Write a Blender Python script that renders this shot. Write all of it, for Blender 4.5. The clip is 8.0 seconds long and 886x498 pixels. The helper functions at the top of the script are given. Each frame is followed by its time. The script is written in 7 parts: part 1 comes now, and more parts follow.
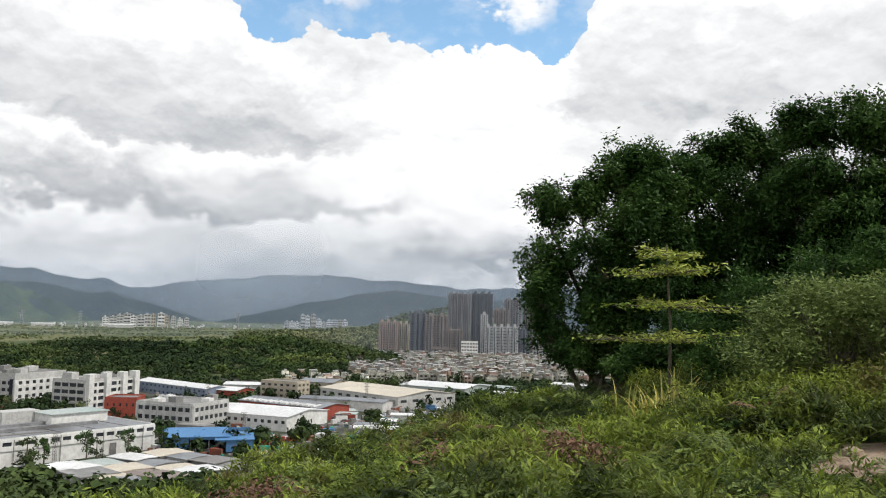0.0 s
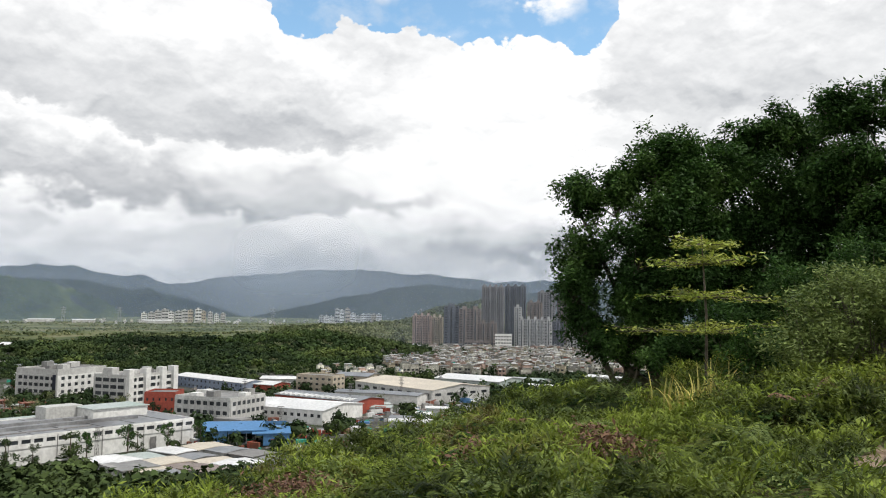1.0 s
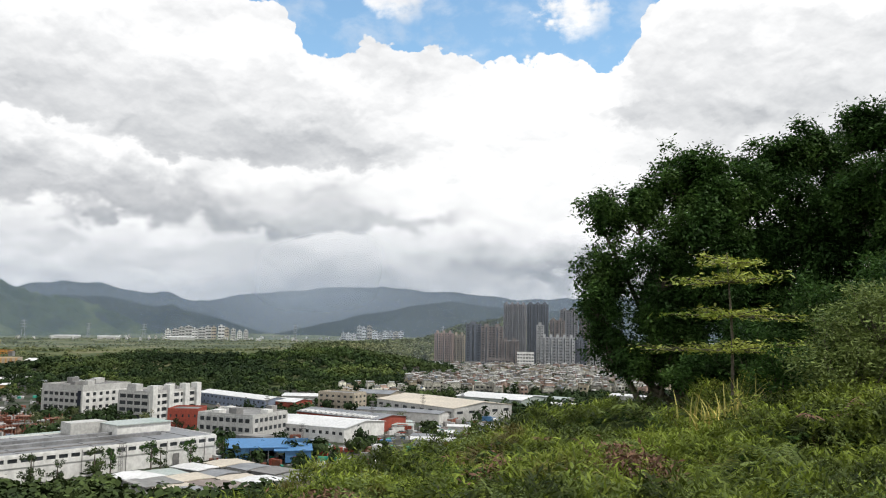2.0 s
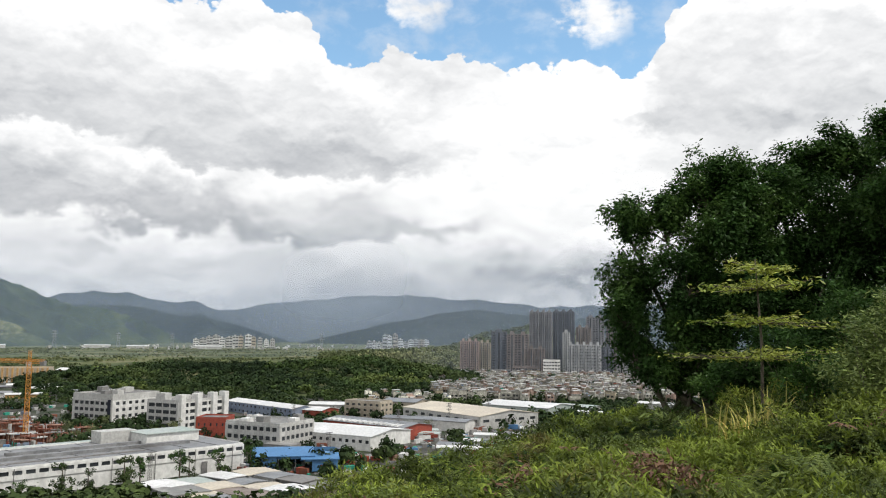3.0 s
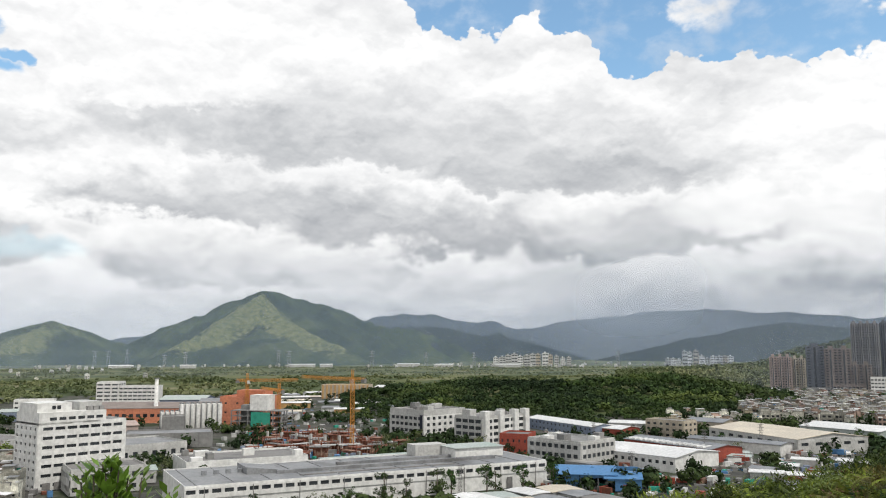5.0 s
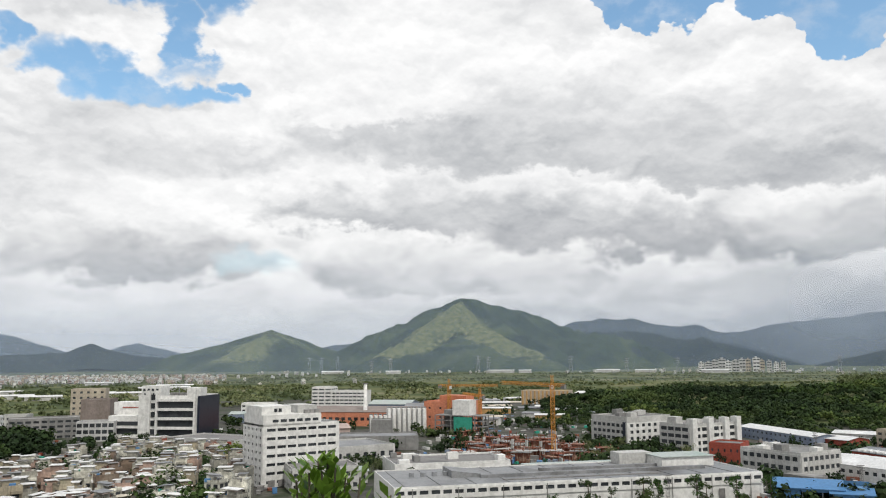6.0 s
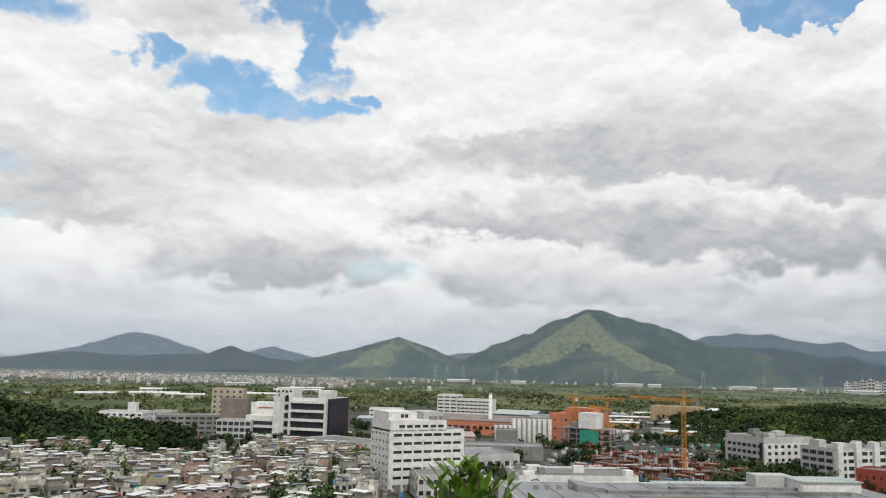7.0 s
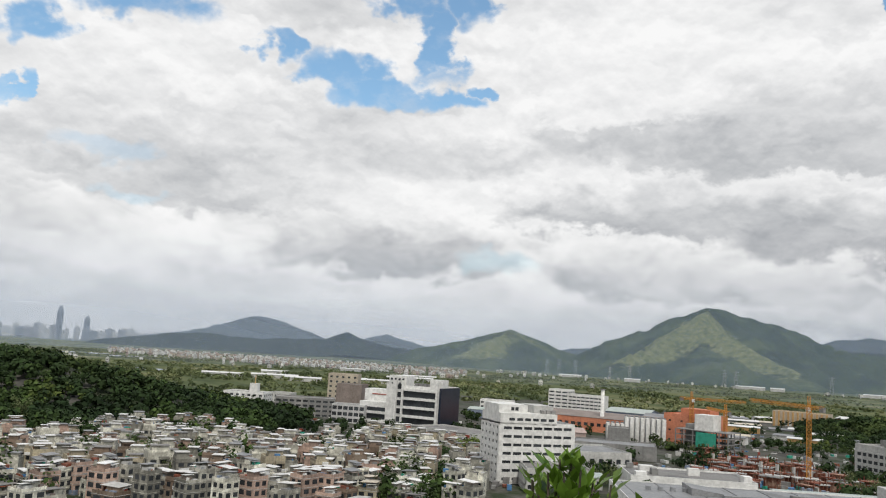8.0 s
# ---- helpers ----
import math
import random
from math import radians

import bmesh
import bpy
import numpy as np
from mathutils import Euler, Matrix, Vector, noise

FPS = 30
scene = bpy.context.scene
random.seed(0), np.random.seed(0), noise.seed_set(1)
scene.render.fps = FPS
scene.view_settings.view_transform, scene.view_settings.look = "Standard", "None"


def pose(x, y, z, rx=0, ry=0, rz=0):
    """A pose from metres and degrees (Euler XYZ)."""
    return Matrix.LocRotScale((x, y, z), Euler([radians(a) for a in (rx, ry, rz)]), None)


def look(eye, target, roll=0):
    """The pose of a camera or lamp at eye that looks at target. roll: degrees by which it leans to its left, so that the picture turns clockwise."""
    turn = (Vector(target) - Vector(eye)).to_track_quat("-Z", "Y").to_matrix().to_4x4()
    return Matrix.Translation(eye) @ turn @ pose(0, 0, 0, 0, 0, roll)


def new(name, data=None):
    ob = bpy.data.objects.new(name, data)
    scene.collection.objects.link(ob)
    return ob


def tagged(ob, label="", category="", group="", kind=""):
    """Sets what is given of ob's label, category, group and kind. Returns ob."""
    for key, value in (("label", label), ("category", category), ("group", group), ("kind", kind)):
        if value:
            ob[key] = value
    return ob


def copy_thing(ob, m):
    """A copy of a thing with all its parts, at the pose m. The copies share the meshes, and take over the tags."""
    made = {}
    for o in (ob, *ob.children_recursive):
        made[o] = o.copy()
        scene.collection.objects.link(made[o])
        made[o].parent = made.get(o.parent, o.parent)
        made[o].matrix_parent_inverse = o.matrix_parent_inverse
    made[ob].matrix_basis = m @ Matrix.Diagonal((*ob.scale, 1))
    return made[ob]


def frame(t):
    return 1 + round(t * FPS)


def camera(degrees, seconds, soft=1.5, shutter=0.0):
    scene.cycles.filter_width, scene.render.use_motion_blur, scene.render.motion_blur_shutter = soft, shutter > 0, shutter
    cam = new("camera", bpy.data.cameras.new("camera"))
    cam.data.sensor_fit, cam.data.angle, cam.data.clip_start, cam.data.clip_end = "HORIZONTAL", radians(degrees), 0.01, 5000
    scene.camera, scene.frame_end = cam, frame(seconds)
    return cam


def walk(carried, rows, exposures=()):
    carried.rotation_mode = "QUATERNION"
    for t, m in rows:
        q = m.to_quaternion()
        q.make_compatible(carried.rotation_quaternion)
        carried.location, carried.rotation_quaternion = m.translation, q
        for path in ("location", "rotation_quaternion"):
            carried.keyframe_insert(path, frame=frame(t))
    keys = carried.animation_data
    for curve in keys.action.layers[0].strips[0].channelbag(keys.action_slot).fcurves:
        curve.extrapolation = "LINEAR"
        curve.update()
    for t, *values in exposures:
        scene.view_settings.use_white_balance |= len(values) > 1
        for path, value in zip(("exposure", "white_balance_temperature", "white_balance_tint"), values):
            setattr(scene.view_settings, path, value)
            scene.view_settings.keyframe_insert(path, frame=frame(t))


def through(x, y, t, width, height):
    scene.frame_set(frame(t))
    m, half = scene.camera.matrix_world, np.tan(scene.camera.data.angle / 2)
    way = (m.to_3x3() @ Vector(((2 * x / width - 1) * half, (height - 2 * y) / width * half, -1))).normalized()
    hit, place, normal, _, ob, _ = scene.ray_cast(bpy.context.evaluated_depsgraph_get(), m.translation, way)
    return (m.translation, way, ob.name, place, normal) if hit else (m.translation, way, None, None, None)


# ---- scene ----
EYE_Z = 52.0
cam = camera(56.8, 8.0, soft=1.1)
ROWS = [
    (0.0, 0.000, 0.000, 0.000, -0.00, 4.66, -1.30),
    (0.5, 0.002, 0.038, -0.009, 1.90, 4.01, -0.87),
    (1.0, 0.024, 0.077, -0.006, 2.33, 4.15, -0.77),
    (1.5, 0.002, 0.054, -0.005, 3.10, 4.74, -0.72),
    (2.0, -0.004, 0.038, -0.002, 3.85, 5.35, -0.95),
    (3.5, 0.000, 0.070, 0.014, 7.71, 6.37, -0.51),
    (4.0, -0.036, 0.128, 0.018, 11.87, 7.17, -0.54),
    (4.5, -0.007, 0.192, 0.055, 19.30, 7.20, -0.12),
    (4.7, -0.002, 0.211, 0.055, 22.03, 7.01, 0.07),
    (5.8, -0.463, 0.684, -0.037, 36.86, 7.44, 0.12),
    (6.0, -0.484, 0.693, -0.040, 39.64, 7.44, 0.41),
    (6.5, -0.616, 0.776, -0.064, 43.67, 7.64, -0.76),
    (7.0, -0.743, 0.859, -0.082, 48.30, 8.03, -1.31),
    (7.5, -0.898, 0.928, -0.096, 53.93, 7.87, -2.91),
    (8.0, -0.875, 1.019, -0.113, 56.03, 7.17, -3.55),
]
walk(cam, [(t, pose(x, y, EYE_Z + z, 90 + pitch, roll, yaw)) for t, x, y, z, yaw, pitch, roll in ROWS],
     [(0.0, 1.2), (4.5, 1.1), (6.0, 1.0), (8.0, 0.9)])

# ---- light ----
SUN_BEARING, SUN_HEIGHT = 110.0, 58.0
world = bpy.data.worlds.new("world")
scene.world = world
world.use_nodes = True
WT = world.node_tree
WT.nodes.clear()


class Graph:
    """Short hands for building node trees."""

    def __init__(self, tree):
        self.tree = tree

    def node(self, kind, **settings):
        n = self.tree.nodes.new(kind)
        for k, v in settings.items():
            if k == "operation":
                n.operation = v
            elif k == "blend_type":
                n.blend_type = v
            elif k == "data_type":
                n.data_type = v
        return n

    def plug(self, value, socket):
        if isinstance(value, bpy.types.NodeSocket):
            self.tree.links.new(value, socket)
        elif isinstance(value, (tuple, list)) and len(value) == 3 and socket.type == "RGBA":
            socket.default_value = (*value, 1.0)
        else:
            socket.default_value = value

    def math(self, op, a, b=0.0, c=None, clamp=False):
        n = self.node("ShaderNodeMath", operation=op)
        n.use_clamp = clamp
        self.plug(a, n.inputs[0])
        self.plug(b, n.inputs[1])
        if c is not None:
            self.plug(c, n.inputs[2])
        return n.outputs[0]

    def mix(self, fac, a, b, mode="MIX"):
        n = self.node("ShaderNodeMix", data_type="RGBA", blend_type=mode)
        n.clamp_factor = True
        self.plug(fac, n.inputs[0])
        self.plug(a, n.inputs[6])
        self.plug(b, n.inputs[7])
        return n.outputs[2]

    def noise(self, vector, scale, detail=4.0, rough=0.5, distort=0.0):
        n = self.node("ShaderNodeTexNoise")
        if vector is not None:
            self.tree.links.new(vector, n.inputs["Vector"])
        n.inputs["Scale"].default_value = scale
        n.inputs["Detail"].default_value = detail
        n.inputs["Roughness"].default_value = rough
        n.inputs["Distortion"].default_value = distort
        return n.outputs["Fac"]

    def remap(self, value, a, b, c=0.0, d=1.0, smooth=True):
        n = self.node("ShaderNodeMapRange")
        n.interpolation_type = "SMOOTHSTEP" if smooth else "LINEAR"
        self.plug(value, n.inputs[0])
        for k, v in zip((1, 2, 3, 4), (a, b, c, d)):
            self.plug(v, n.inputs[k])
        return n.outputs[0]

    def xyz(self, x, y, z):
        n = self.node("ShaderNodeCombineXYZ")
        for k, v in enumerate((x, y, z)):
            self.plug(v, n.inputs[k])
        return n.outputs[0]


G = Graph(WT)
sky = G.node("ShaderNodeTexSky")
sky.sky_type = "NISHITA"
sky.sun_disc = False
sky.sun_elevation = radians(SUN_HEIGHT)
sky.sun_rotation = radians(SUN_BEARING)
coords = G.node("ShaderNodeTexCoord")
split = G.node("ShaderNodeSeparateXYZ")
WT.links.new(coords.outputs["Generated"], split.inputs[0])
DX, DY, DZ = split.outputs
bearing = G.math("MULTIPLY", G.math("ARCTAN2", DX, DY), 56.82)
height = G.math("MULTIPLY", G.math("ARCSINE", DZ), 57.2958)
# angular coordinates, stirred so that edges billow
stretched = G.xyz(G.math("DIVIDE", bearing, 9.0), G.math("DIVIDE", height, 6.0), 0.0)
billow = G.noise(stretched, 1.6, 6.0, 0.52, 0.1)
billow_fine = G.noise(G.xyz(G.math("DIVIDE", bearing, 9.0), G.math("DIVIDE", height, 6.0), 4.0), 3.4, 7.0, 0.56, 0.15)
drift = G.noise(G.xyz(G.math("DIVIDE", bearing, 9.0), G.math("DIVIDE", height, 6.0), 8.0), 0.8, 3.0, 0.5)
cells = G.node("ShaderNodeTexVoronoi")
cells.feature = "SMOOTH_F1"
WT.links.new(G.xyz(G.math("DIVIDE", bearing, 2.2), G.math("DIVIDE", height, 2.0), 0.0), cells.inputs["Vector"])
cells.inputs["Scale"].default_value = 1.0
cells.inputs["Detail"].default_value = 3.0
cells.inputs["Smoothness"].default_value = 0.4
knob = G.math("SUBTRACT", 0.45, cells.outputs["Distance"])
wb = G.math("ADD", bearing, G.math("MULTIPLY", G.math("SUBTRACT", billow, 0.5), 11.0))
wh = G.math("ADD", height, G.math("ADD", G.math("MULTIPLY", G.math("SUBTRACT", billow_fine, 0.5), 4.2), G.math("MULTIPLY", knob, 0.9)))
tb = G.math("ADD", bearing, G.math("ADD", G.math("MULTIPLY", knob, 2.0), G.math("MULTIPLY", G.math("SUBTRACT", billow_fine, 0.5), 6.0)))
th = G.math("ADD", height, G.math("ADD", G.math("MULTIPLY", knob, 1.2), G.math("MULTIPLY", G.math("SUBTRACT", billow, 0.5), 3.0)))


def oval(b, h, rb, rh, x, y):
    """Squared distance from the middle of an oval, in its own half-widths."""
    u = G.math("DIVIDE", G.math("SUBTRACT", x, b), rb)
    v = G.math("DIVIDE", G.math("SUBTRACT", y, h), rh)
    return G.math("ADD", G.math("MULTIPLY", u, u), G.math("MULTIPLY", v, v))


def bank(below, b, h, rb, rh, k):
    """One heap of cloud laid over those behind it: bright top, flat grey base at height h."""
    up = G.math("SUBTRACT", wh, h)
    rise = G.math("DIVIDE", up, rh)
    sunk = G.math("DIVIDE", G.math("MINIMUM", up, 0.0), min(rh * 0.55, 1.5))
    u = G.math("DIVIDE", G.math("SUBTRACT", wb, b), rb)
    r = G.math("ADD", G.math("MULTIPLY", u, u), G.math("MAXIMUM", G.math("MULTIPLY", rise, rise), G.math("MULTIPLY", sunk, sunk)))
    mask = G.remap(r, 0.3, 1.25, 1.0, 0.0)
    shade = G.remap(rise, -0.15, 0.9, min(1.0, k * 1.12), 0.04)
    n = G.node("ShaderNodeMix", data_type="FLOAT")
    G.plug(mask, n.inputs[0])
    G.plug(below, n.inputs[2])
    G.plug(shade, n.inputs[3])
    return n.outputs[0]


def any_of(ovals, inner, outer):
    total = None
    for p in ovals:
        m = G.remap(oval(*p, tb, th), inner, outer, 1.0, 0.0)
        total = m if total is None else G.math("MAXIMUM", total, m)
    return total


# heaps of cloud from the horizon upwards: bearing, height of the base, half-width, depth, greyness
LOW_BANKS = (
    (-79.9, 0.4, 11.6, 3.1, 0.17), (-57.5, 1.3, 16.2, 2.7, 0.14), (-56.6, 2.4, 7.7, 3.5, 0.1), (-12.7, 2.5, 16.2, 4.2, 0.53),
    (-66.7, 2.5, 10, 3.5, 0.11), (-31.8, 2.7, 12.7, 3.1, 0.36), (-34.8, 2.7, 16.2, 2.3, 0.3), (-51, 2.8, 4.6, 2.9, 0.15),
    (-74.1, 3.5, 10, 2.7, 0.15), (1.5, 3.9, 5.8, 2.7, 0.66), (-24, 4.4, 11.6, 3.1, 0.38), (-42.6, 5.1, 7.3, 2.9, 0.56),
)
MIDDLE_BANKS = (
    (-36.3, 5.2, 10, 3.5, 0.4), (-61.6, 5.6, 7.3, 5, 0.55), (-59.1, 5.9, 7.7, 5, 0.58), (-14.3, 6.9, 8.5, 3.5, 0.75),
    (-11.2, 7.2, 10, 4.2, 0.55), (-25.6, 7.6, 5.8, 3.5, 0.62), (-30, 8.1, 10, 3.9, 0.62), (0.1, 8.3, 11.2, 10.4, 0.1),
    (-73.6, 9.2, 8.9, 3.9, 0.4), (-41.8, 9.5, 6.9, 2.9, 0.6), (-44.5, 9.6, 7.7, 3.1, 0.6), (-36.3, 9.8, 8.5, 3.5, 0.55),
)
HIGH_BANKS = (
    (-76.7, 10.8, 10, 8.9, 0.42), (-15.3, 11.7, 10.8, 6.5, 0.55), (-18.4, 11.8, 8.1, 8.1, 0.58), (-53.7, 13.2, 6.5, 3.1, 0.3),
    (-35.8, 13.6, 10.8, 6.5, 0.5), (-29.5, 13.8, 10, 7.7, 0.45), (14.1, 14.2, 8.9, 10, 0.5), (-38.3, 14.7, 10.8, 7.3, 0.5),
    (22.9, 15.3, 12.7, 10, 0.42), (4.3, 15.3, 5.8, 2.7, 0), (-45.8, 16.8, 10, 7.3, 0.1), (-61.7, 17.9, 6.9, 3.5, 0.2),
)
grey = G.remap(drift, 0.35, 0.7, 0.06, 0.40)
for spec in LOW_BANKS + MIDDLE_BANKS + HIGH_BANKS:
    grey = bank(grey, *spec)
# small swellings lit from above
for size, step, lift in ((1.1, 0.09, 0.10), (3.0, 0.035, 0.04), (7.0, 0.016, 0.02)):
    here = G.noise(stretched, size, 5.0, 0.5, 0.12)
    above = G.noise(G.xyz(G.math("DIVIDE", bearing, 9.0), G.math("ADD", G.math("DIVIDE", height, 6.0), step), 0.0), size, 5.0, 0.5, 0.12)
    grey = G.math("ADD", grey, G.remap(G.math("SUBTRACT", above, here), -0.09, 0.09, -lift, lift, smooth=False))
# rounded heads like cauliflower: bright above, shaded below
for wide, tall, lift in ((4.2, 2.9, 0.075), (1.9, 1.4, 0.04)):
    heads = []
    for step in (0.0, 0.16):
        vor = G.node("ShaderNodeTexVoronoi")
        vor.feature = "SMOOTH_F1"
        vor.inputs["Scale"].default_value = 1.0
        vor.inputs["Smoothness"].default_value = 0.35
        WT.links.new(G.xyz(G.math("DIVIDE", wb, wide), G.math("ADD", G.math("DIVIDE", wh, tall), step), 2.0), vor.inputs["Vector"])
        heads.append(vor.outputs["Distance"])
    grey = G.math("ADD", grey, G.remap(G.math("SUBTRACT", heads[1], heads[0]), -0.12, 0.12, lift, -lift * 0.8, smooth=False))
grey = G.math("MAXIMUM", grey, 0.0, clamp=True)
# blue above the bright edge of the great heap
crest = G.node("ShaderNodeFloatCurve")
EDGE = [(-28.2, 24.1), (-27.0, 23.2), (-24.2, 21.9), (-21.9, 22.5), (-19.5, 23.3), (-16.8, 22.3), (-14.6, 20.5), (-12.5, 19.2), (-9.3, 19.7), (-7.3, 20.0), (-4.8, 19.4), (-2.5, 19.0), (1.4, 19.1), (6.0, 18.8), (6.6, 18.5), (8.6, 19.4), (10.5, 22.2)]
line = crest.mapping.curves[0]
line.points[0].location = (0.0, 1.0)
line.points[1].location = (1.0, 1.0)
for b, h in EDGE:
    line.points.new((b + 40.0) / 60.0, h / 40.0)
crest.mapping.update()
WT.links.new(G.math("DIVIDE", G.math("ADD", bearing, 40.0), 60.0), crest.inputs["Value"])
rim = G.math("MULTIPLY", crest.outputs[0], 40.0)
fray = G.math("ADD", G.math("MULTIPLY", knob, 1.7), G.math("MULTIPLY", G.math("SUBTRACT", billow_fine, 0.5), 2.2))
blue = G.remap(G.math("SUBTRACT", G.math("SUBTRACT", height, rim), fray), 0.0, 0.22, 0.0, 1.0)
west = any_of([(-65.7, 18.1, 2.69, 1.16), (-62.4, 17.0, 3.46, 1.23), (-58.8, 16.4, 3.08, 0.69), (-55.6, 17.2, 1.54, 0.54), (-58.7, 20.6, 1.73, 2.89), (-56.4, 23.5, 2.31, 1.54), (-69.0, 19.5, 1.73, 0.85), (-80.2, 20.7, 5.78, 1.23), (-85.2, 18.3, 2.31, 1.16), (-65.1, 18.2, 3.08, 1.31), (-60.2, 16.7, 2.31, 1.0), (-54.9, 17.0, 1.16, 0.46), (-58.9, 20.4, 1.54, 2.31), (-60.5, 23.0, 2.31, 1.16), (-85.6, 13.8, 0.77, 0.96)], 0.35, 1.5)
wisp = any_of([(-8.5, 22.1, 2.31, 1.73), (-10.7, 23.5, 1.54, 0.96), (4.2, 20.9, 1.93, 1.93), (-60.2, 18.6, 1.93, 0.62)], 0.2, 1.5)
blue = G.math("MAXIMUM", blue, west)
blue = G.math("MULTIPLY", blue, G.math("SUBTRACT", 1.0, G.math("MULTIPLY", wisp, G.remap(billow_fine, 0.3, 0.6, 0.3, 1.0))))
blue = G.math("MULTIPLY", blue, G.remap(billow_fine, 0.42, 0.72, 1.0, 0.72))
pale = any_of([(-53.6, 5.7, 2.8, 0.9), (-80, 11, 3, 0.7), (-78, 8.5, 2.4, 0.6)], 0.0, 1.6)
cloud = G.mix(grey, (1.17, 1.17, 1.17), (0.36, 0.385, 0.42))
cloud = G.mix(G.remap(height, -0.5, 4.0, 0.35, 0.0), cloud, (0.97, 1.0, 1.04))
blue_sky = G.mix(1.0, sky.outputs[0], (0.19, 0.222, 0.215), "MULTIPLY")
opening = G.math("MAXIMUM", blue, G.math("MULTIPLY", pale, 0.28))
heaven = G.mix(opening, cloud, blue_sky)
background = G.node("ShaderNodeBackground")
WT.links.new(heaven, background.inputs[0])
background.inputs[1].default_value = 0.43
out = G.node("ShaderNodeOutputWorld")
WT.links.new(background.outputs[0], out.inputs[0])

sun = new("sun", bpy.data.lights.new("sun", "SUN"))
sun.data.energy = 1.3
sun.data.angle = radians(4)
sun.data.color = (1.0, 0.95, 0.87)
sb, sh = radians(SUN_BEARING), radians(SUN_HEIGHT)
sun.matrix_world = look((math.sin(sb) * math.cos(sh) * 300, math.cos(sb) * math.cos(sh) * 300, EYE_Z + 300 * math.sin(sh)), (0, 0, EYE_Z))

# ---- materials ----
def surface(name, colours, scale=1.0, rough=0.8, metal=0.0, bump=0.0, vary=0.0, fine=8.0, island=0.0, through=0.0, stains=0.0, gloss=0.4, cover=()):
    """A surface whose colour wanders between the given ones, in object space, with finer grain and relief."""
    m = bpy.data.materials.new(name)
    m.use_nodes = True
    t = m.node_tree
    g = Graph(t)
    bsdf = t.nodes["Principled BSDF"]
    geo = g.node("ShaderNodeNewGeometry")
    place = geo.outputs["Position"]
    big = g.noise(place, scale, 4.0, 0.6)
    small = g.noise(place, scale * fine, 3.0, 0.6)
    col = colours[0]
    for k, c in enumerate(colours[1:]):
        lo = 0.36 + 0.28 * k / max(1, len(colours) - 1)
        col = g.mix(g.remap(big, lo, lo + 0.14), col, c)
    dark = g.remap(small, 0.3, 0.7, 0.82, 1.12)
    col = g.mix(1.0, col, g.xyz(dark, dark, dark), "MULTIPLY")
    # the "grass" attribute blends in paler colours that stand for sunlight
    if cover:
        lit_part = g.node("ShaderNodeAttribute")
        lit_part.attribute_name = "grass"
        other = cover[0]
        for k, c in enumerate(cover[1:]):
            other = g.mix(g.remap(small, 0.36 + 0.14 * k, 0.5 + 0.14 * k), other, c)
        edge = g.math("ADD", lit_part.outputs["Fac"], g.math("ADD", g.math("MULTIPLY", g.math("SUBTRACT", small, 0.5), 1.1), g.math("MULTIPLY", g.math("SUBTRACT", big, 0.5), 1.3)))
        col = g.mix(g.remap(edge, 0.3, 0.75), col, other)
    if stains:
        sep = g.node("ShaderNodeSeparateXYZ")
        t.links.new(place, sep.inputs[0])
        streak = g.noise(g.xyz(g.math("MULTIPLY", sep.outputs[0], 1.3), g.math("MULTIPLY", sep.outputs[1], 1.3), g.math("MULTIPLY", sep.outputs[2], 0.12)), 1.0, 4.0, 0.6)
        s = g.remap(streak, 0.48, 0.75, 1.0, 1.0 - stains)
        col = g.mix(1.0, col, g.xyz(s, s, s), "MULTIPLY")
    if vary:
        info = g.node("ShaderNodeObjectInfo")
        v = g.remap(info.outputs["Random"], 0, 1, 1 - vary, 1 + vary, smooth=False)
        col = g.mix(1.0, col, g.xyz(v, v, v), "MULTIPLY")
    if island:
        v = g.remap(geo.outputs["Random Per Island"], 0, 1, 1 - island, 1 + island, smooth=False)
        col = g.mix(1.0, col, g.xyz(v, v, g.math("MULTIPLY", v, 0.9)), "MULTIPLY")
    t.links.new(col, bsdf.inputs["Base Color"])
    bsdf.inputs["Roughness"].default_value = rough
    bsdf.inputs["Metallic"].default_value = metal
    bsdf.inputs["Specular IOR Level"].default_value = gloss
    if bump:
        b = g.node("ShaderNodeBump")
        b.inputs["Strength"].default_value = bump
        b.inputs["Distance"].default_value = 0.5 / scale * 0.1
        t.links.new(small, b.inputs["Height"])
        t.links.new(b.outputs[0], bsdf.inputs["Normal"])
    if through:
        tr = g.node("ShaderNodeBsdfTranslucent")
        t.links.new(col, tr.inputs[0])
        mx = g.node("ShaderNodeMixShader")
        mx.inputs[0].default_value = through
        t.links.new(bsdf.outputs[0], mx.inputs[1])
        t.links.new(tr.outputs[0], mx.inputs[2])
        t.links.new(mx.outputs[0], t.nodes["Material Output"].inputs[0])
    return m


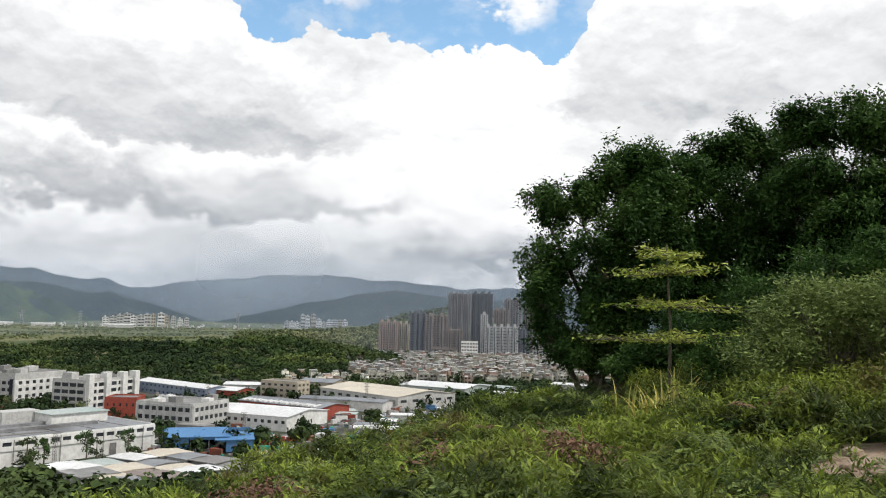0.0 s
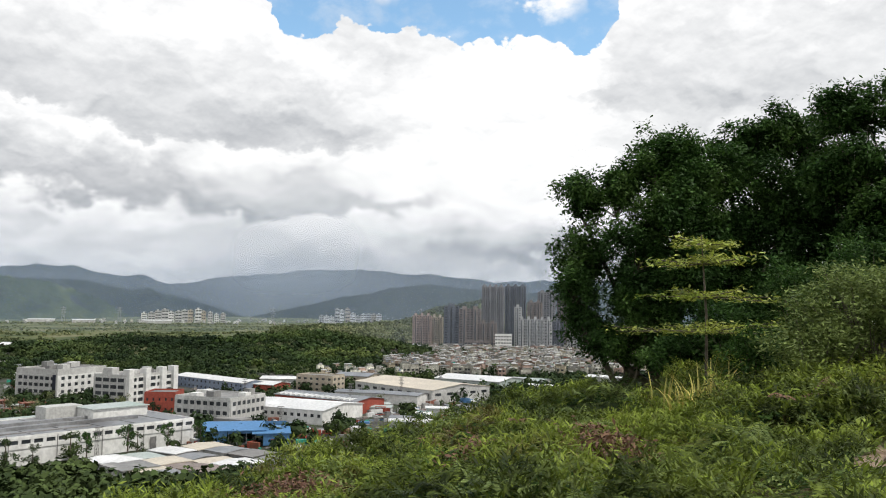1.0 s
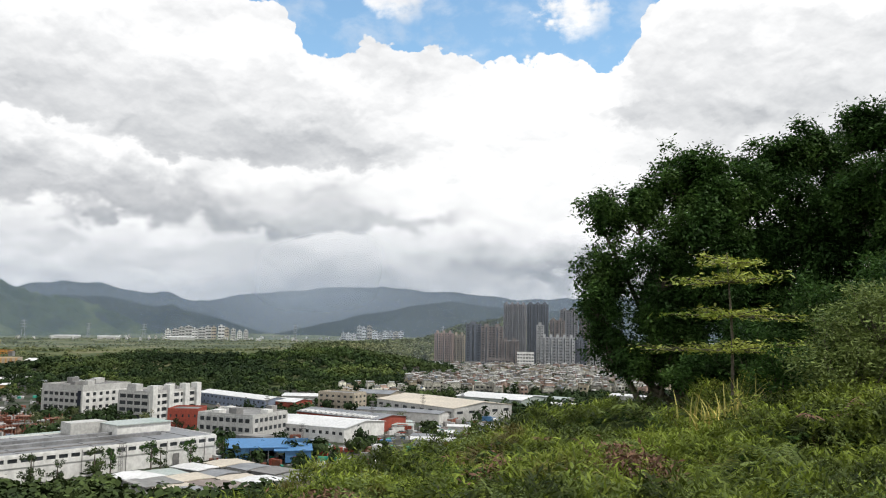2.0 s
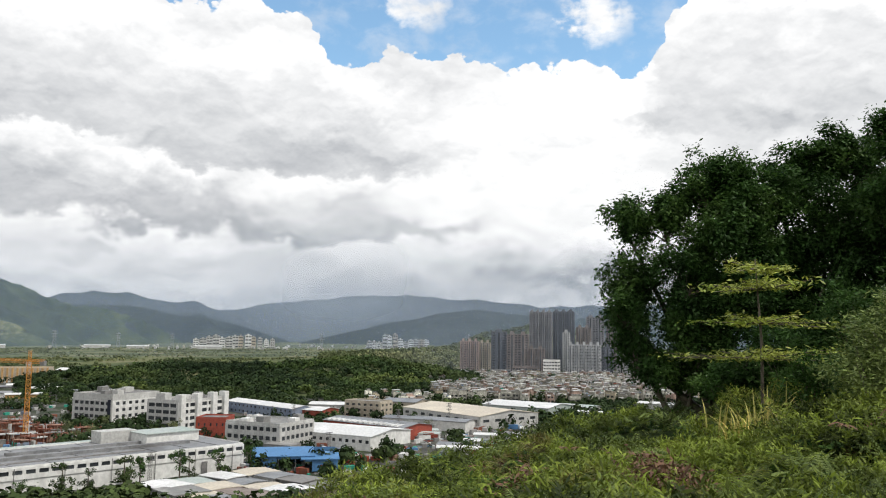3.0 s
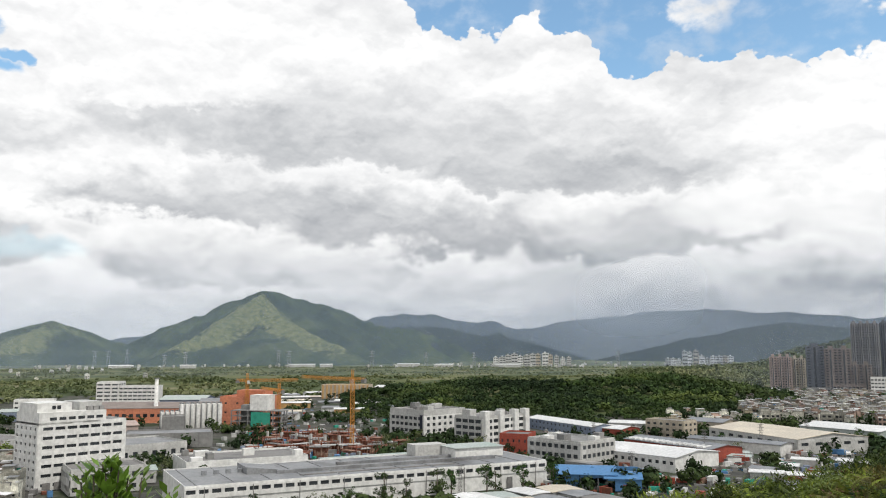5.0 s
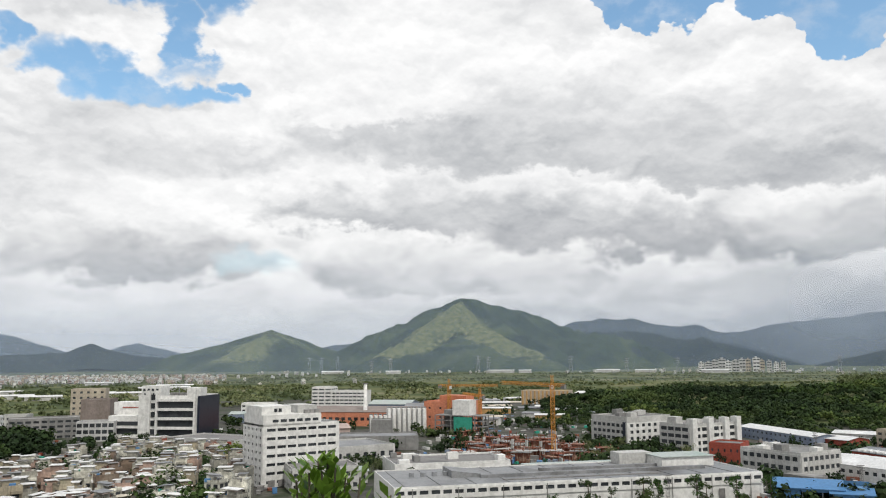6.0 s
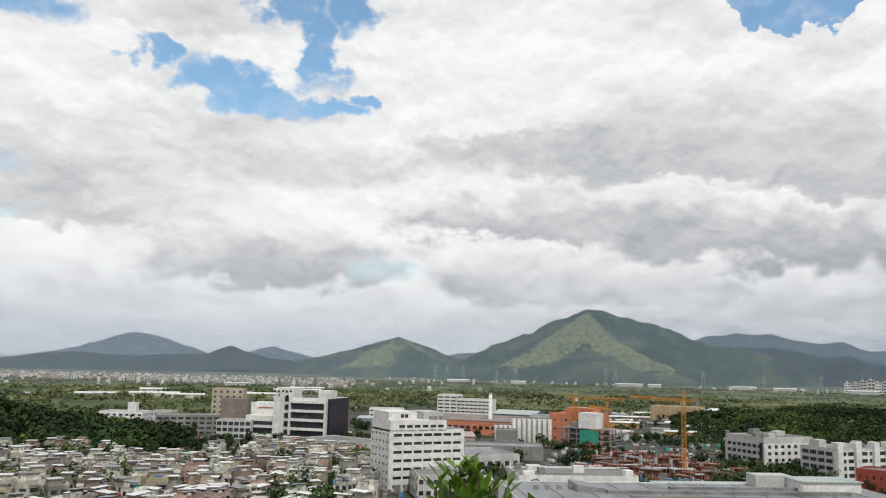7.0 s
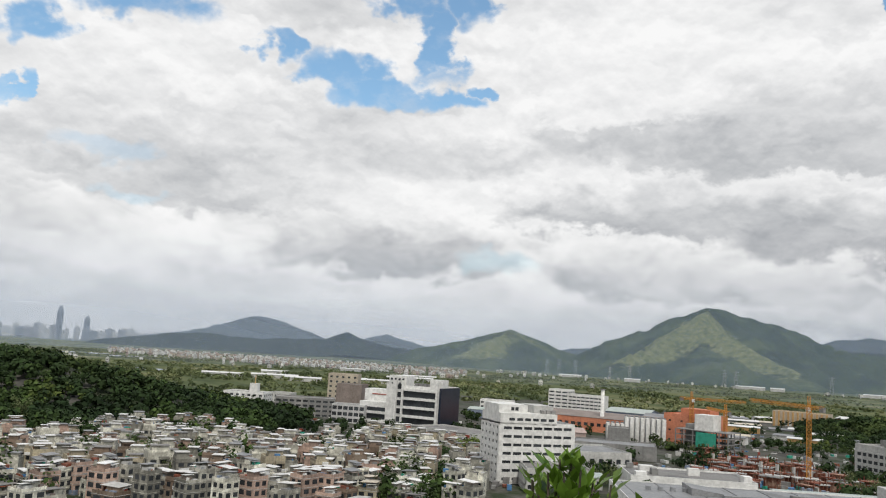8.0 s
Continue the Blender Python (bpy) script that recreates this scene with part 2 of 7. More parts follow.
MAT = {
    "plain": surface("fields", [(0.045, 0.06, 0.028), (0.07, 0.09, 0.04), (0.12, 0.13, 0.06), (0.17, 0.165, 0.10)], 0.008, 0.95, fine=12, gloss=0.1),
    "town": surface("town_ground", [(0.05, 0.05, 0.046), (0.09, 0.086, 0.076), (0.03, 0.042, 0.02), (0.026, 0.038, 0.018)], 0.045, 0.9, fine=10, gloss=0.2),
    "slope": surface("hill_soil", [(0.03, 0.045, 0.014), (0.055, 0.075, 0.022), (0.09, 0.07, 0.04)], 0.6, 0.95, bump=0.5, gloss=0.1),
    # cover: paler scrub colours, sun on the spurs put into the base colour
    "mountain": surface("mountain_scrub", [(0.014, 0.028, 0.012), (0.026, 0.044, 0.017), (0.05, 0.07, 0.026)], 0.006, 0.95, fine=9, bump=0.6, gloss=0.1, cover=((0.06, 0.08, 0.03), (0.105, 0.12, 0.046), (0.155, 0.158, 0.068))),
    # far ranges: blue of haze and dark of cloud shade put into the base colour
    "mountain_hazed": surface("far_mountain_hazed", [(0.012, 0.022, 0.021), (0.02, 0.031, 0.026)], 0.005, 0.95, fine=8, gloss=0.1),
    "white": surface("white_paint", [(0.72, 0.72, 0.705), (0.64, 0.64, 0.62)], 0.06, 0.7, stains=0.09),
    "offwhite": surface("grey_white_render", [(0.53, 0.53, 0.515), (0.43, 0.43, 0.415)], 0.12, 0.8, stains=0.2),
    "cream": surface("cream_render", [(0.47, 0.42, 0.33), (0.4, 0.35, 0.28)], 0.1, 0.8, stains=0.2),
    "pink": surface("pink_render", [(0.43, 0.33, 0.29), (0.38, 0.3, 0.27)], 0.1, 0.8, stains=0.2),
    "tan": surface("brown_tile_wall", [(0.24, 0.20, 0.18), (0.2, 0.165, 0.145)], 0.1, 0.7, stains=0.15),
    "grey": surface("grey_concrete", [(0.29, 0.285, 0.275), (0.2, 0.2, 0.195)], 0.1, 0.85, stains=0.2),
    "darkgrey": surface("dark_roof_felt", [(0.13, 0.13, 0.13), (0.19, 0.185, 0.18)], 0.08, 0.9, fine=14),
    "roofgrey": surface("grey_metal_roof", [(0.16, 0.165, 0.17), (0.22, 0.225, 0.23), (0.13, 0.13, 0.13)], 0.05, 0.5, fine=20),
    "roofwhite": surface("white_metal_roof", [(0.72, 0.72, 0.71), (0.58, 0.58, 0.57)], 0.06, 0.5, fine=16),
    "roofcream": surface("cream_metal_roof", [(0.56, 0.5, 0.4), (0.48, 0.43, 0.35)], 0.06, 0.6, fine=16),
    "roofgreen": surface("grey_green_metal_roof", [(0.3, 0.36, 0.33), (0.36, 0.4, 0.38)], 0.06, 0.6, fine=16),
    "blue": surface("blue_sheet_metal", [(0.05, 0.15, 0.31), (0.075, 0.19, 0.37)], 0.1, 0.5, fine=10),
    "bluegrey": surface("blue_grey_cladding", [(0.17, 0.21, 0.29), (0.2, 0.24, 0.31)], 0.1, 0.6),
    "red": surface("red_brick", [(0.34, 0.07, 0.04), (0.28, 0.06, 0.04)], 0.2, 0.8, stains=0.2),
    "orange": surface("orange_cladding", [(0.58, 0.22, 0.12), (0.5, 0.19, 0.11)], 0.1, 0.7, stains=0.1),
    "rust": surface("rusty_formwork", [(0.24, 0.07, 0.035), (0.16, 0.06, 0.04), (0.34, 0.22, 0.16)], 0.25, 0.9, fine=8),
    "yellow": surface("yellow_crane_paint", [(0.6, 0.26, 0.03), (0.5, 0.22, 0.04)], 0.3, 0.5),
    "ochre": surface("ochre_panel", [(0.52, 0.32, 0.12), (0.45, 0.28, 0.12)], 0.1, 0.7),
    "green": surface("green_mesh", [(0.02, 0.22, 0.15), (0.03, 0.28, 0.2)], 0.3, 0.7),
    "tower": surface("brown_grey_tower", [(0.28, 0.275, 0.285), (0.225, 0.22, 0.23)], 0.05, 0.7, stains=0.1),
    "tower_pale": surface("pale_grey_tower", [(0.50, 0.50, 0.495), (0.43, 0.43, 0.425)], 0.05, 0.7),
    "steel": surface("galvanised_steel", [(0.35, 0.36, 0.37), (0.28, 0.29, 0.3)], 0.3, 0.5, metal=0.6),
    "silo": surface("silo_shell", [(0.6, 0.6, 0.59), (0.52, 0.52, 0.5)], 0.1, 0.5, stains=0.15),
    "render_pale": surface("weathered_pale_render", [(0.60, 0.59, 0.57), (0.40, 0.39, 0.37), (0.70, 0.69, 0.67)], 0.25, 0.85, stains=0.3, vary=0.35, island=0.3, fine=6),
    "render_grey": surface("weathered_grey_render", [(0.42, 0.41, 0.395), (0.22, 0.215, 0.205)], 0.25, 0.9, stains=0.4, vary=0.4, island=0.3, fine=6),
    "render_pink": surface("weathered_pink_render", [(0.47, 0.335, 0.295), (0.36, 0.26, 0.235)], 0.25, 0.85, stains=0.35, vary=0.4, island=0.3, fine=6),
    "render_tan": surface("weathered_tan_tile", [(0.27, 0.22, 0.19), (0.19, 0.14, 0.115)], 0.25, 0.85, stains=0.35, vary=0.4, island=0.3, fine=6),
    "render_cream": surface("weathered_cream_render", [(0.42, 0.37, 0.29), (0.34, 0.3, 0.245)], 0.25, 0.85, stains=0.35, vary=0.4, island=0.3, fine=6),
    "glass": surface("dark_window_glass", [(0.022, 0.026, 0.03), (0.04, 0.045, 0.05)], 0.15, 0.3, vary=0.4, gloss=0.25),
    "navy": surface("navy_glass_wall", [(0.012, 0.016, 0.03), (0.02, 0.025, 0.04)], 0.15, 0.3, gloss=0.3),
    "asphalt": surface("asphalt", [(0.06, 0.06, 0.06), (0.085, 0.085, 0.08)], 0.1, 0.9),
    "bark": surface("grey_brown_bark", [(0.06, 0.05, 0.04), (0.12, 0.10, 0.08)], 2.0, 0.9, bump=0.6),
    "leaf_dark": surface("dark_green_leaves", [(0.022, 0.052, 0.014), (0.04, 0.088, 0.022), (0.068, 0.125, 0.032)], 0.7, 0.6, island=0.5, through=0.3, gloss=0.14),
    "leaf_wood": surface("woodland_leaves", [(0.013, 0.026, 0.010), (0.022, 0.04, 0.014), (0.055, 0.08, 0.026)], 0.012, 0.8, island=0.35, gloss=0.15),
    "leaf_hill": surface("hill_leaves", [(0.022, 0.042, 0.014), (0.04, 0.068, 0.02), (0.09, 0.12, 0.035)], 0.014, 0.8, island=0.4, gloss=0.15),
    "slate": surface("slate_grey_cladding", [(0.12, 0.132, 0.155), (0.10, 0.11, 0.13)], 0.05, 0.5),
    "water": surface("pond_water", [(0.03, 0.04, 0.035), (0.04, 0.05, 0.045)], 0.02, 0.08, gloss=0.7),
    "leaf_plain": surface("plain_leaves", [(0.055, 0.075, 0.036), (0.10, 0.122, 0.06), (0.175, 0.19, 0.10)], 0.008, 0.85, island=0.3, gloss=0.15),
    "leaf_fern": surface("fern_fronds", [(0.036, 0.052, 0.014), (0.10, 0.132, 0.024), (0.22, 0.285, 0.046), (0.13, 0.115, 0.042)], 0.9, 0.55, island=0.4, through=0.3, gloss=0.15),
    "pale_bark": surface("pale_grey_bark", [(0.22, 0.19, 0.16), (0.32, 0.28, 0.24)], 2.0, 0.9, bump=0.6),
    "leaf_young": surface("young_yellow_green_leaves", [(0.22, 0.30, 0.05), (0.32, 0.36, 0.075)], 1.2, 0.5, island=0.35, through=0.3),
    "leaf_bush": surface("bush_leaves", [(0.10, 0.145, 0.045), (0.165, 0.215, 0.07)], 1.2, 0.6, island=0.4, through=0.3, gloss=0.2),
    "leaf_bright": surface("bright_green_leaves", [(0.09, 0.17, 0.02), (0.15, 0.25, 0.04)], 4.0, 0.35, island=0.3, through=0.3),
    "straw": surface("dry_grass", [(0.5, 0.4, 0.12), (0.34, 0.32, 0.09)], 2.0, 0.7, island=0.3, through=0.2),
    "brown_leaf": surface("withered_brown_fern", [(0.09, 0.04, 0.03), (0.13, 0.07, 0.045)], 2.0, 0.8, island=0.35),
    "earth": surface("bare_earth", [(0.2, 0.14, 0.095), (0.28, 0.21, 0.155), (0.15, 0.1, 0.07)], 2.0, 0.95, bump=0.8),
}


# ---- building blocks ----
def P(b, d):
    """The place on the plain at a bearing (degrees right of north) and a distance."""
    b *= 1.0085
    return d * math.sin(radians(b)), d * math.cos(radians(b))


def turned(x, y):
    """A place swung round the viewpoint as P() does."""
    return P(math.degrees(math.atan2(x, y)), math.hypot(x, y))


BOXES = {}
FOOT = []


def box_mesh(w, d, h, mat):
    """A box from its near left bottom corner, shared between alike pieces."""
    key = (round(w, 2), round(d, 2), round(h, 2), mat)
    if key not in BOXES:
        me = bpy.data.meshes.new("box")
        v = [(x, y, z) for z in (0, h) for x, y in ((0, 0), (w, 0), (w, d), (0, d))]
        me.from_pydata(v, [], [(3, 2, 1, 0), (4, 5, 6, 7), (0, 1, 5, 4), (1, 2, 6, 5), (2, 3, 7, 6), (3, 0, 4, 7)])
        me.materials.append(MAT[mat])
        BOXES[key] = me
    return BOXES[key]


def bar(name, parent, x, y, z, w, d, h, mat, turn=0.0, label=""):
    ob = new(name, box_mesh(w, d, h, mat))
    ob.parent = parent
    ob.matrix_basis = pose(x, y, z, 0, 0, turn)
    if label:
        tagged(ob, label)
    if name in ("wall", "annex", "lower_wing", "rear_wall"):
        FOOT.append((parent, x, y, w, max(d, 24 if name == "rear_wall" else d)))
    return ob


def under(child, piece):
    """Hang a part on another part of the same thing, where it is."""
    child.parent = piece
    child.matrix_basis = piece.matrix_basis.inverted() @ child.matrix_basis
    return child


def part(name, bm, mat, parent, label=""):
    me = bpy.data.meshes.new(name)
    bm.to_mesh(me)
    bm.free()
    me.materials.append(MAT[mat])
    ob = new(name, me)
    ob.parent = parent
    if label:
        tagged(ob, label)
    return ob


def solid(name, verts, faces, mat, parent=None, smooth=False):
    me = bpy.data.meshes.new(name)
    me.from_pydata(verts, [], faces)
    me.materials.append(MAT[mat])
    if smooth:
        me.polygons.foreach_set("use_smooth", [True] * len(me.polygons))
    ob = new(name, me)
    ob.parent = parent
    return ob


def root(name, left, right, label, category, group="", z=0.0):
    """An empty at the left end of a front that runs from left to right, facing the viewer. Returns it and the front's length."""
    a, b = Vector((*left, 0)), Vector((*right, 0))
    ob = new(name)
    ob.matrix_basis = Matrix.Translation((a.x, a.y, z)) @ pose(0, 0, 0, 0, 0, math.degrees(math.atan2(b.y - a.y, b.x - a.x)))
    tagged(ob, label, category, group)
    return ob, (b - a).length


def facade(ob, side, width, depth, z0, floors, fh, bays, wall, share=0.7, win=0.5, glass="glass", margin=0.0, sill=0.3, skin=0.35):
    """Bands, piers and window panes on one side of a building; the panes lie back behind the bands."""
    if side == "front":
        base = pose(0, -skin, 0)
    elif side == "back":
        base = pose(width, depth + skin, 0, 0, 0, 180)
    elif side == "left":
        base = pose(-skin, depth, 0, 0, 0, -90)
    else:
        base = pose(width + skin, 0, 0, 0, 0, 90)
    run = width if side in ("front", "back") else depth

    def put(name, x, y, z, w, d, h, mat):
        o = new(name, box_mesh(w, d, h, mat))
        o.parent = ob
        o.matrix_basis = base @ pose(x, y, z)

    bay = (run - 2 * margin) / bays
    if margin:
        put("wall_end", 0, 0.01, z0, margin, skin - 0.01, floors * fh, wall)
        put("wall_end", run - margin, 0.01, z0, margin, skin - 0.01, floors * fh, wall)
    for k in range(floors + 1):
        lo = z0 + (k - 1) * fh + fh * (sill + win) if k else z0
        hi = z0 + k * fh + fh * sill if k < floors else z0 + floors * fh
        put("spandrel", margin, 0, lo, run - 2 * margin, skin, hi - lo, wall)
    for k in range(bays + 1):
        w = bay * (1 - share)
        x = margin + k * bay - w / 2
        lo, hi = max(margin, x), min(run - margin, x + w)
        put("pier", lo, 0.02, z0, hi - lo, skin - 0.02, floors * fh, wall)
    for k in range(floors):
        for j in range(bays):
            put("window", margin + j * bay + bay * (1 - share) / 2, skin - 0.08, z0 + k * fh + fh * sill, bay * share, 0.07, fh * win, glass)


def block(ob, w, d, h, wall, roof="darkgrey", x=0.0, y=0.0, z=0.0, parapet=0.9, name="wall"):
    """A body with a roof deck behind a parapet."""
    bar(name, ob, x, y, z, w, d, h, wall)
    deck = bar("roof", ob, x + 0.3, y + 0.3, z + h, w - 0.6, d - 0.6, 0.15, roof)
    if parapet:
        under(bar("parapet", ob, x, y, z + h, w, 0.28, parapet, wall), deck)
        under(bar("parapet", ob, x, y + d - 0.28, z + h, w, 0.28, parapet, wall), deck)
        under(bar("parapet", ob, x, y + 0.28, z + h, 0.28, d - 0.56, parapet, wall), deck)
        under(bar("parapet", ob, x + w - 0.28, y + 0.28, z + h, 0.28, d - 0.56, parapet, wall), deck)


def gable(ob, w, d, h, rise, roof, x=0.0, y=0.0, z=0.0, across=False, over=0.6):
    """A low pitched sheet roof with its ridge along the front (or across it)."""
    if across:
        prof = [(x - over, z + h), (x + w / 2, z + h + rise), (x + w + over, z + h)]
        v = [(px_, y - over, pz) for px_, pz in prof] + [(px_, y + d + over, pz) for px_, pz in prof]
    else:
        prof = [(y - over, z + h), (y + d / 2, z + h + rise), (y + d + over, z + h)]
        v = [(x - over, py, pz) for py, pz in prof] + [(x + w + over, py, pz) for py, pz in prof]
    v += [(a, b, c - 0.25) for a, b, c in v]
    f = [(0, 1, 4, 3), (1, 2, 5, 4), (6, 9, 10, 7), (7, 10, 11, 8), (0, 3, 9, 6), (2, 8, 11, 5), (0, 6, 7, 1), (1, 7, 8, 2), (3, 4, 10, 9), (4, 5, 11, 10)]
    r = solid("roof", v, f, roof, ob)
    return r


def leaf_mesh(name, centres, normals, ups, sizes, mats, folds=0.0, aspect=0.45, index=None):
    """Many small leaves in one mesh: a pointed blade of four corners for each."""
    n = len(centres)
    normals = normals / (np.linalg.norm(normals, axis=1, keepdims=True) + 1e-9)
    side = np.cross(normals, ups)
    side /= np.linalg.norm(side, axis=1, keepdims=True) + 1e-9
    ups = np.cross(side, normals)
    s = sizes[:, None]
    v = np.empty((n, 4, 3))
    v[:, 0] = centres - ups * s * 0.5
    v[:, 1] = centres + side * s * aspect * 0.5 + normals * s * folds
    v[:, 2] = centres + ups * s * 0.5
    v[:, 3] = centres - side * s * aspect * 0.5 + normals * s * folds
    me = bpy.data.meshes.new(name)
    me.vertices.add(n * 4)
    me.vertices.foreach_set("co", v.ravel())
    me.loops.add(n * 4)
    me.loops.foreach_set("vertex_index", np.arange(n * 4))
    me.polygons.add(n)
    me.polygons.foreach_set("loop_start", np.arange(n) * 4)
    me.update(calc_edges=True)
    for m in mats:
        me.materials.append(MAT[m])
    if index is not None:
        me.polygons.foreach_set("material_index", index)
    me.validate()
    return me


RNG = np.random.default_rng(7)


def unit(n):
    v = RNG.normal(size=(n, 3))
    return v / np.linalg.norm(v, axis=1, keepdims=True)


def crowns(name, places, heights, widths, leaves, size, mat, low=0.25):
    """A wood: for each tree a lumpy crown of leaf clumps in three or four lobes."""
    n = len(places)
    lobes = 4
    lob = RNG.normal(size=(n, lobes, 3)) * 0.30
    lob[:, 0] *= 0.3
    pick = RNG.integers(0, lobes, size=(n, leaves))
    off = unit(n * leaves).reshape(n, leaves, 3) * (0.30 + 0.36 * RNG.random((n, leaves, 1)))
    c = np.take_along_axis(lob, pick[:, :, None], axis=1) + off
    scale = np.stack([widths, widths, heights * (1 - low)], 1)[:, None, :]
    mid = places + np.stack([np.zeros(n), np.zeros(n), heights * (low + (1 - low) * 0.5)], 1)
    c = c * scale * 0.62
    c[:, :, 2] = np.maximum(c[:, :, 2], -heights[:, None] * 0.5)
    pts = (mid[:, None, :] + c).reshape(-1, 3)
    nor = off.reshape(-1, 3) + unit(n * leaves) * 0.16 + np.array([0, 0, 0.12])
    sz = np.repeat(widths, leaves) * size * (0.6 + 0.8 * RNG.random(n * leaves))
    me = leaf_mesh(name, pts, nor, unit(n * leaves), sz, [mat], aspect=0.9)
    return new(name, me)

# ---- ground ----
CREST_B = np.array([-180, -120, -83, -40, -19, -5.6, 12, 30, 60, 120, 180.0])
CREST_R = np.array([9, 6, 4.6, 5.0, 8.5, 12.5, 16, 24, 34, 22, 9.0])


def ridge_height(x, y, line, half, tall):
    best = np.zeros_like(x)
    for (ax, ay, ah), (bx, by, bh) in zip(line[:-1], line[1:]):
        dx, dy = bx - ax, by - ay
        s = np.clip(((x - ax) * dx + (y - ay) * dy) / (dx * dx + dy * dy), 0, 1)
        r = np.hypot(x - ax - s * dx, y - ay - s * dy)
        best = np.maximum(best, (ah + (bh - ah) * s) * np.exp(-(r / half) ** 2))
    return best * tall


def knoll(b0, d0, h0, b1, d1, h1):
    return [(*P(b0, d0), h0), (*P(b1, d1), h1)]


def chain(*tops):
    return [(*P(b, d), h) for b, d, h in tops]


def waves(x, y, s):
    return (np.sin(x / s * 1.7 + 1.3 * np.sin(y / s)) + np.sin(y / s * 2.1 + 1.7 * np.sin(x / s * 0.8 + 2)) + 0.5 * np.sin((x + y) / s * 3.7)) / 2.5


def ground_height(x, y):
    x, y = np.asarray(x, float), np.asarray(y, float)
    r = np.hypot(x, y)
    b = np.degrees(np.arctan2(x, y))
    crest = np.interp(b, CREST_B, CREST_R)
    top = EYE_Z - 1.62 - 0.03 * np.clip(y - 4.0, 0, 30) - 0.17 * np.clip(-x, 0, 20) + 0.09 * np.clip(x, 0, 30) + 0.10 * np.clip(x - 3.0, 0, 22)
    top = top + 0.12 * waves(x, y, 2.3) * np.clip(r / 4, 0, 1)
    over = np.clip(r - crest, 0, None)
    fall = 0.72 * (np.sqrt(over * over + 4.0) - 2.0)
    hill = np.maximum(top - fall, 0)
    h = np.where(r < 170, hill, 0)
    h = np.maximum(h, ridge_height(x, y, chain((-31, 800, 3), (-27, 820, 10), (-23, 835, 15), (-19, 840, 13), (-15, 835, 16), (-11.3, 825, 23), (-8.5, 820, 15), (-5.5, 810, 2)), 82, 1))
    h = np.maximum(h, ridge_height(x, y, chain((-26, 715, 4), (-17, 700, 7), (-9.5, 720, 7)), 70, 1))
    h = np.maximum(h, ridge_height(x, y, knoll(-9, 1350, 15, -3, 1500, 22), 170, 1))
    h = np.maximum(h, ridge_height(x, y, chain((-104, 660, 36), (-91, 620, 34), (-82, 590, 31), (-79, 575, 22), (-76.5, 560, 11), (-74, 545, 3)), 74, 1))
    h = np.maximum(h, ridge_height(x, y, knoll(-1.5, 1750, 52, 1.5, 1800, 72), 110, 1))
    return h + np.where(r > 300, 0.4 * waves(x, y, 160), 0)


EARTH = P(28.2, 8.4)


def make_ground():
    radii = np.concatenate([[0.0], np.geomspace(0.8, 80, 78), np.geomspace(84, 4985, 110)])
    n = 300
    ang = np.linspace(0, 2 * np.pi, n, endpoint=False)
    rr, aa = np.meshgrid(radii[1:], ang, indexing="ij")
    x, y = rr * np.sin(aa), rr * np.cos(aa)
    z = ground_height(x, y)
    verts = [(0, 0, float(ground_height(0, 0)))] + list(zip(x.ravel(), y.ravel(), z.ravel()))
    faces, kinds = [], []
    for j in range(n):
        faces.append((0, 1 + (j + 1) % n, 1 + j))
        kinds.append(0)
    for i in range(len(radii) - 2):
        for j in range(n):
            a = 1 + i * n + j
            b = 1 + i * n + (j + 1) % n
            faces.append((a, b, b + n, a + n))
            bear = math.degrees(ang[j])
            bear = bear - 360 if bear > 180 else bear
            r = radii[i + 1]
            town = 150 < r < 620 and -95 < bear < 25 or 550 < r < 1000 and (-8 < bear < 20 or -62 < bear < -30)
            bare_spot = math.hypot(r * math.sin(ang[j]) - EARTH[0], r * math.cos(ang[j]) - EARTH[1]) < 0.75
            kinds.append(3 if bare_spot else 0 if r < 150 else (1 if town else 2))
    me = bpy.data.meshes.new("ground")
    me.from_pydata(verts, [], faces)
    for m in ("slope", "town", "plain", "earth"):
        me.materials.append(MAT[m])
    me.polygons.foreach_set("material_index", kinds)
    me.polygons.foreach_set("use_smooth", [True] * len(faces))
    me.flip_normals()
    return tagged(new("ground", me), "wide green plain below an overgrown hill slope", "ground", kind="structure")


make_ground()


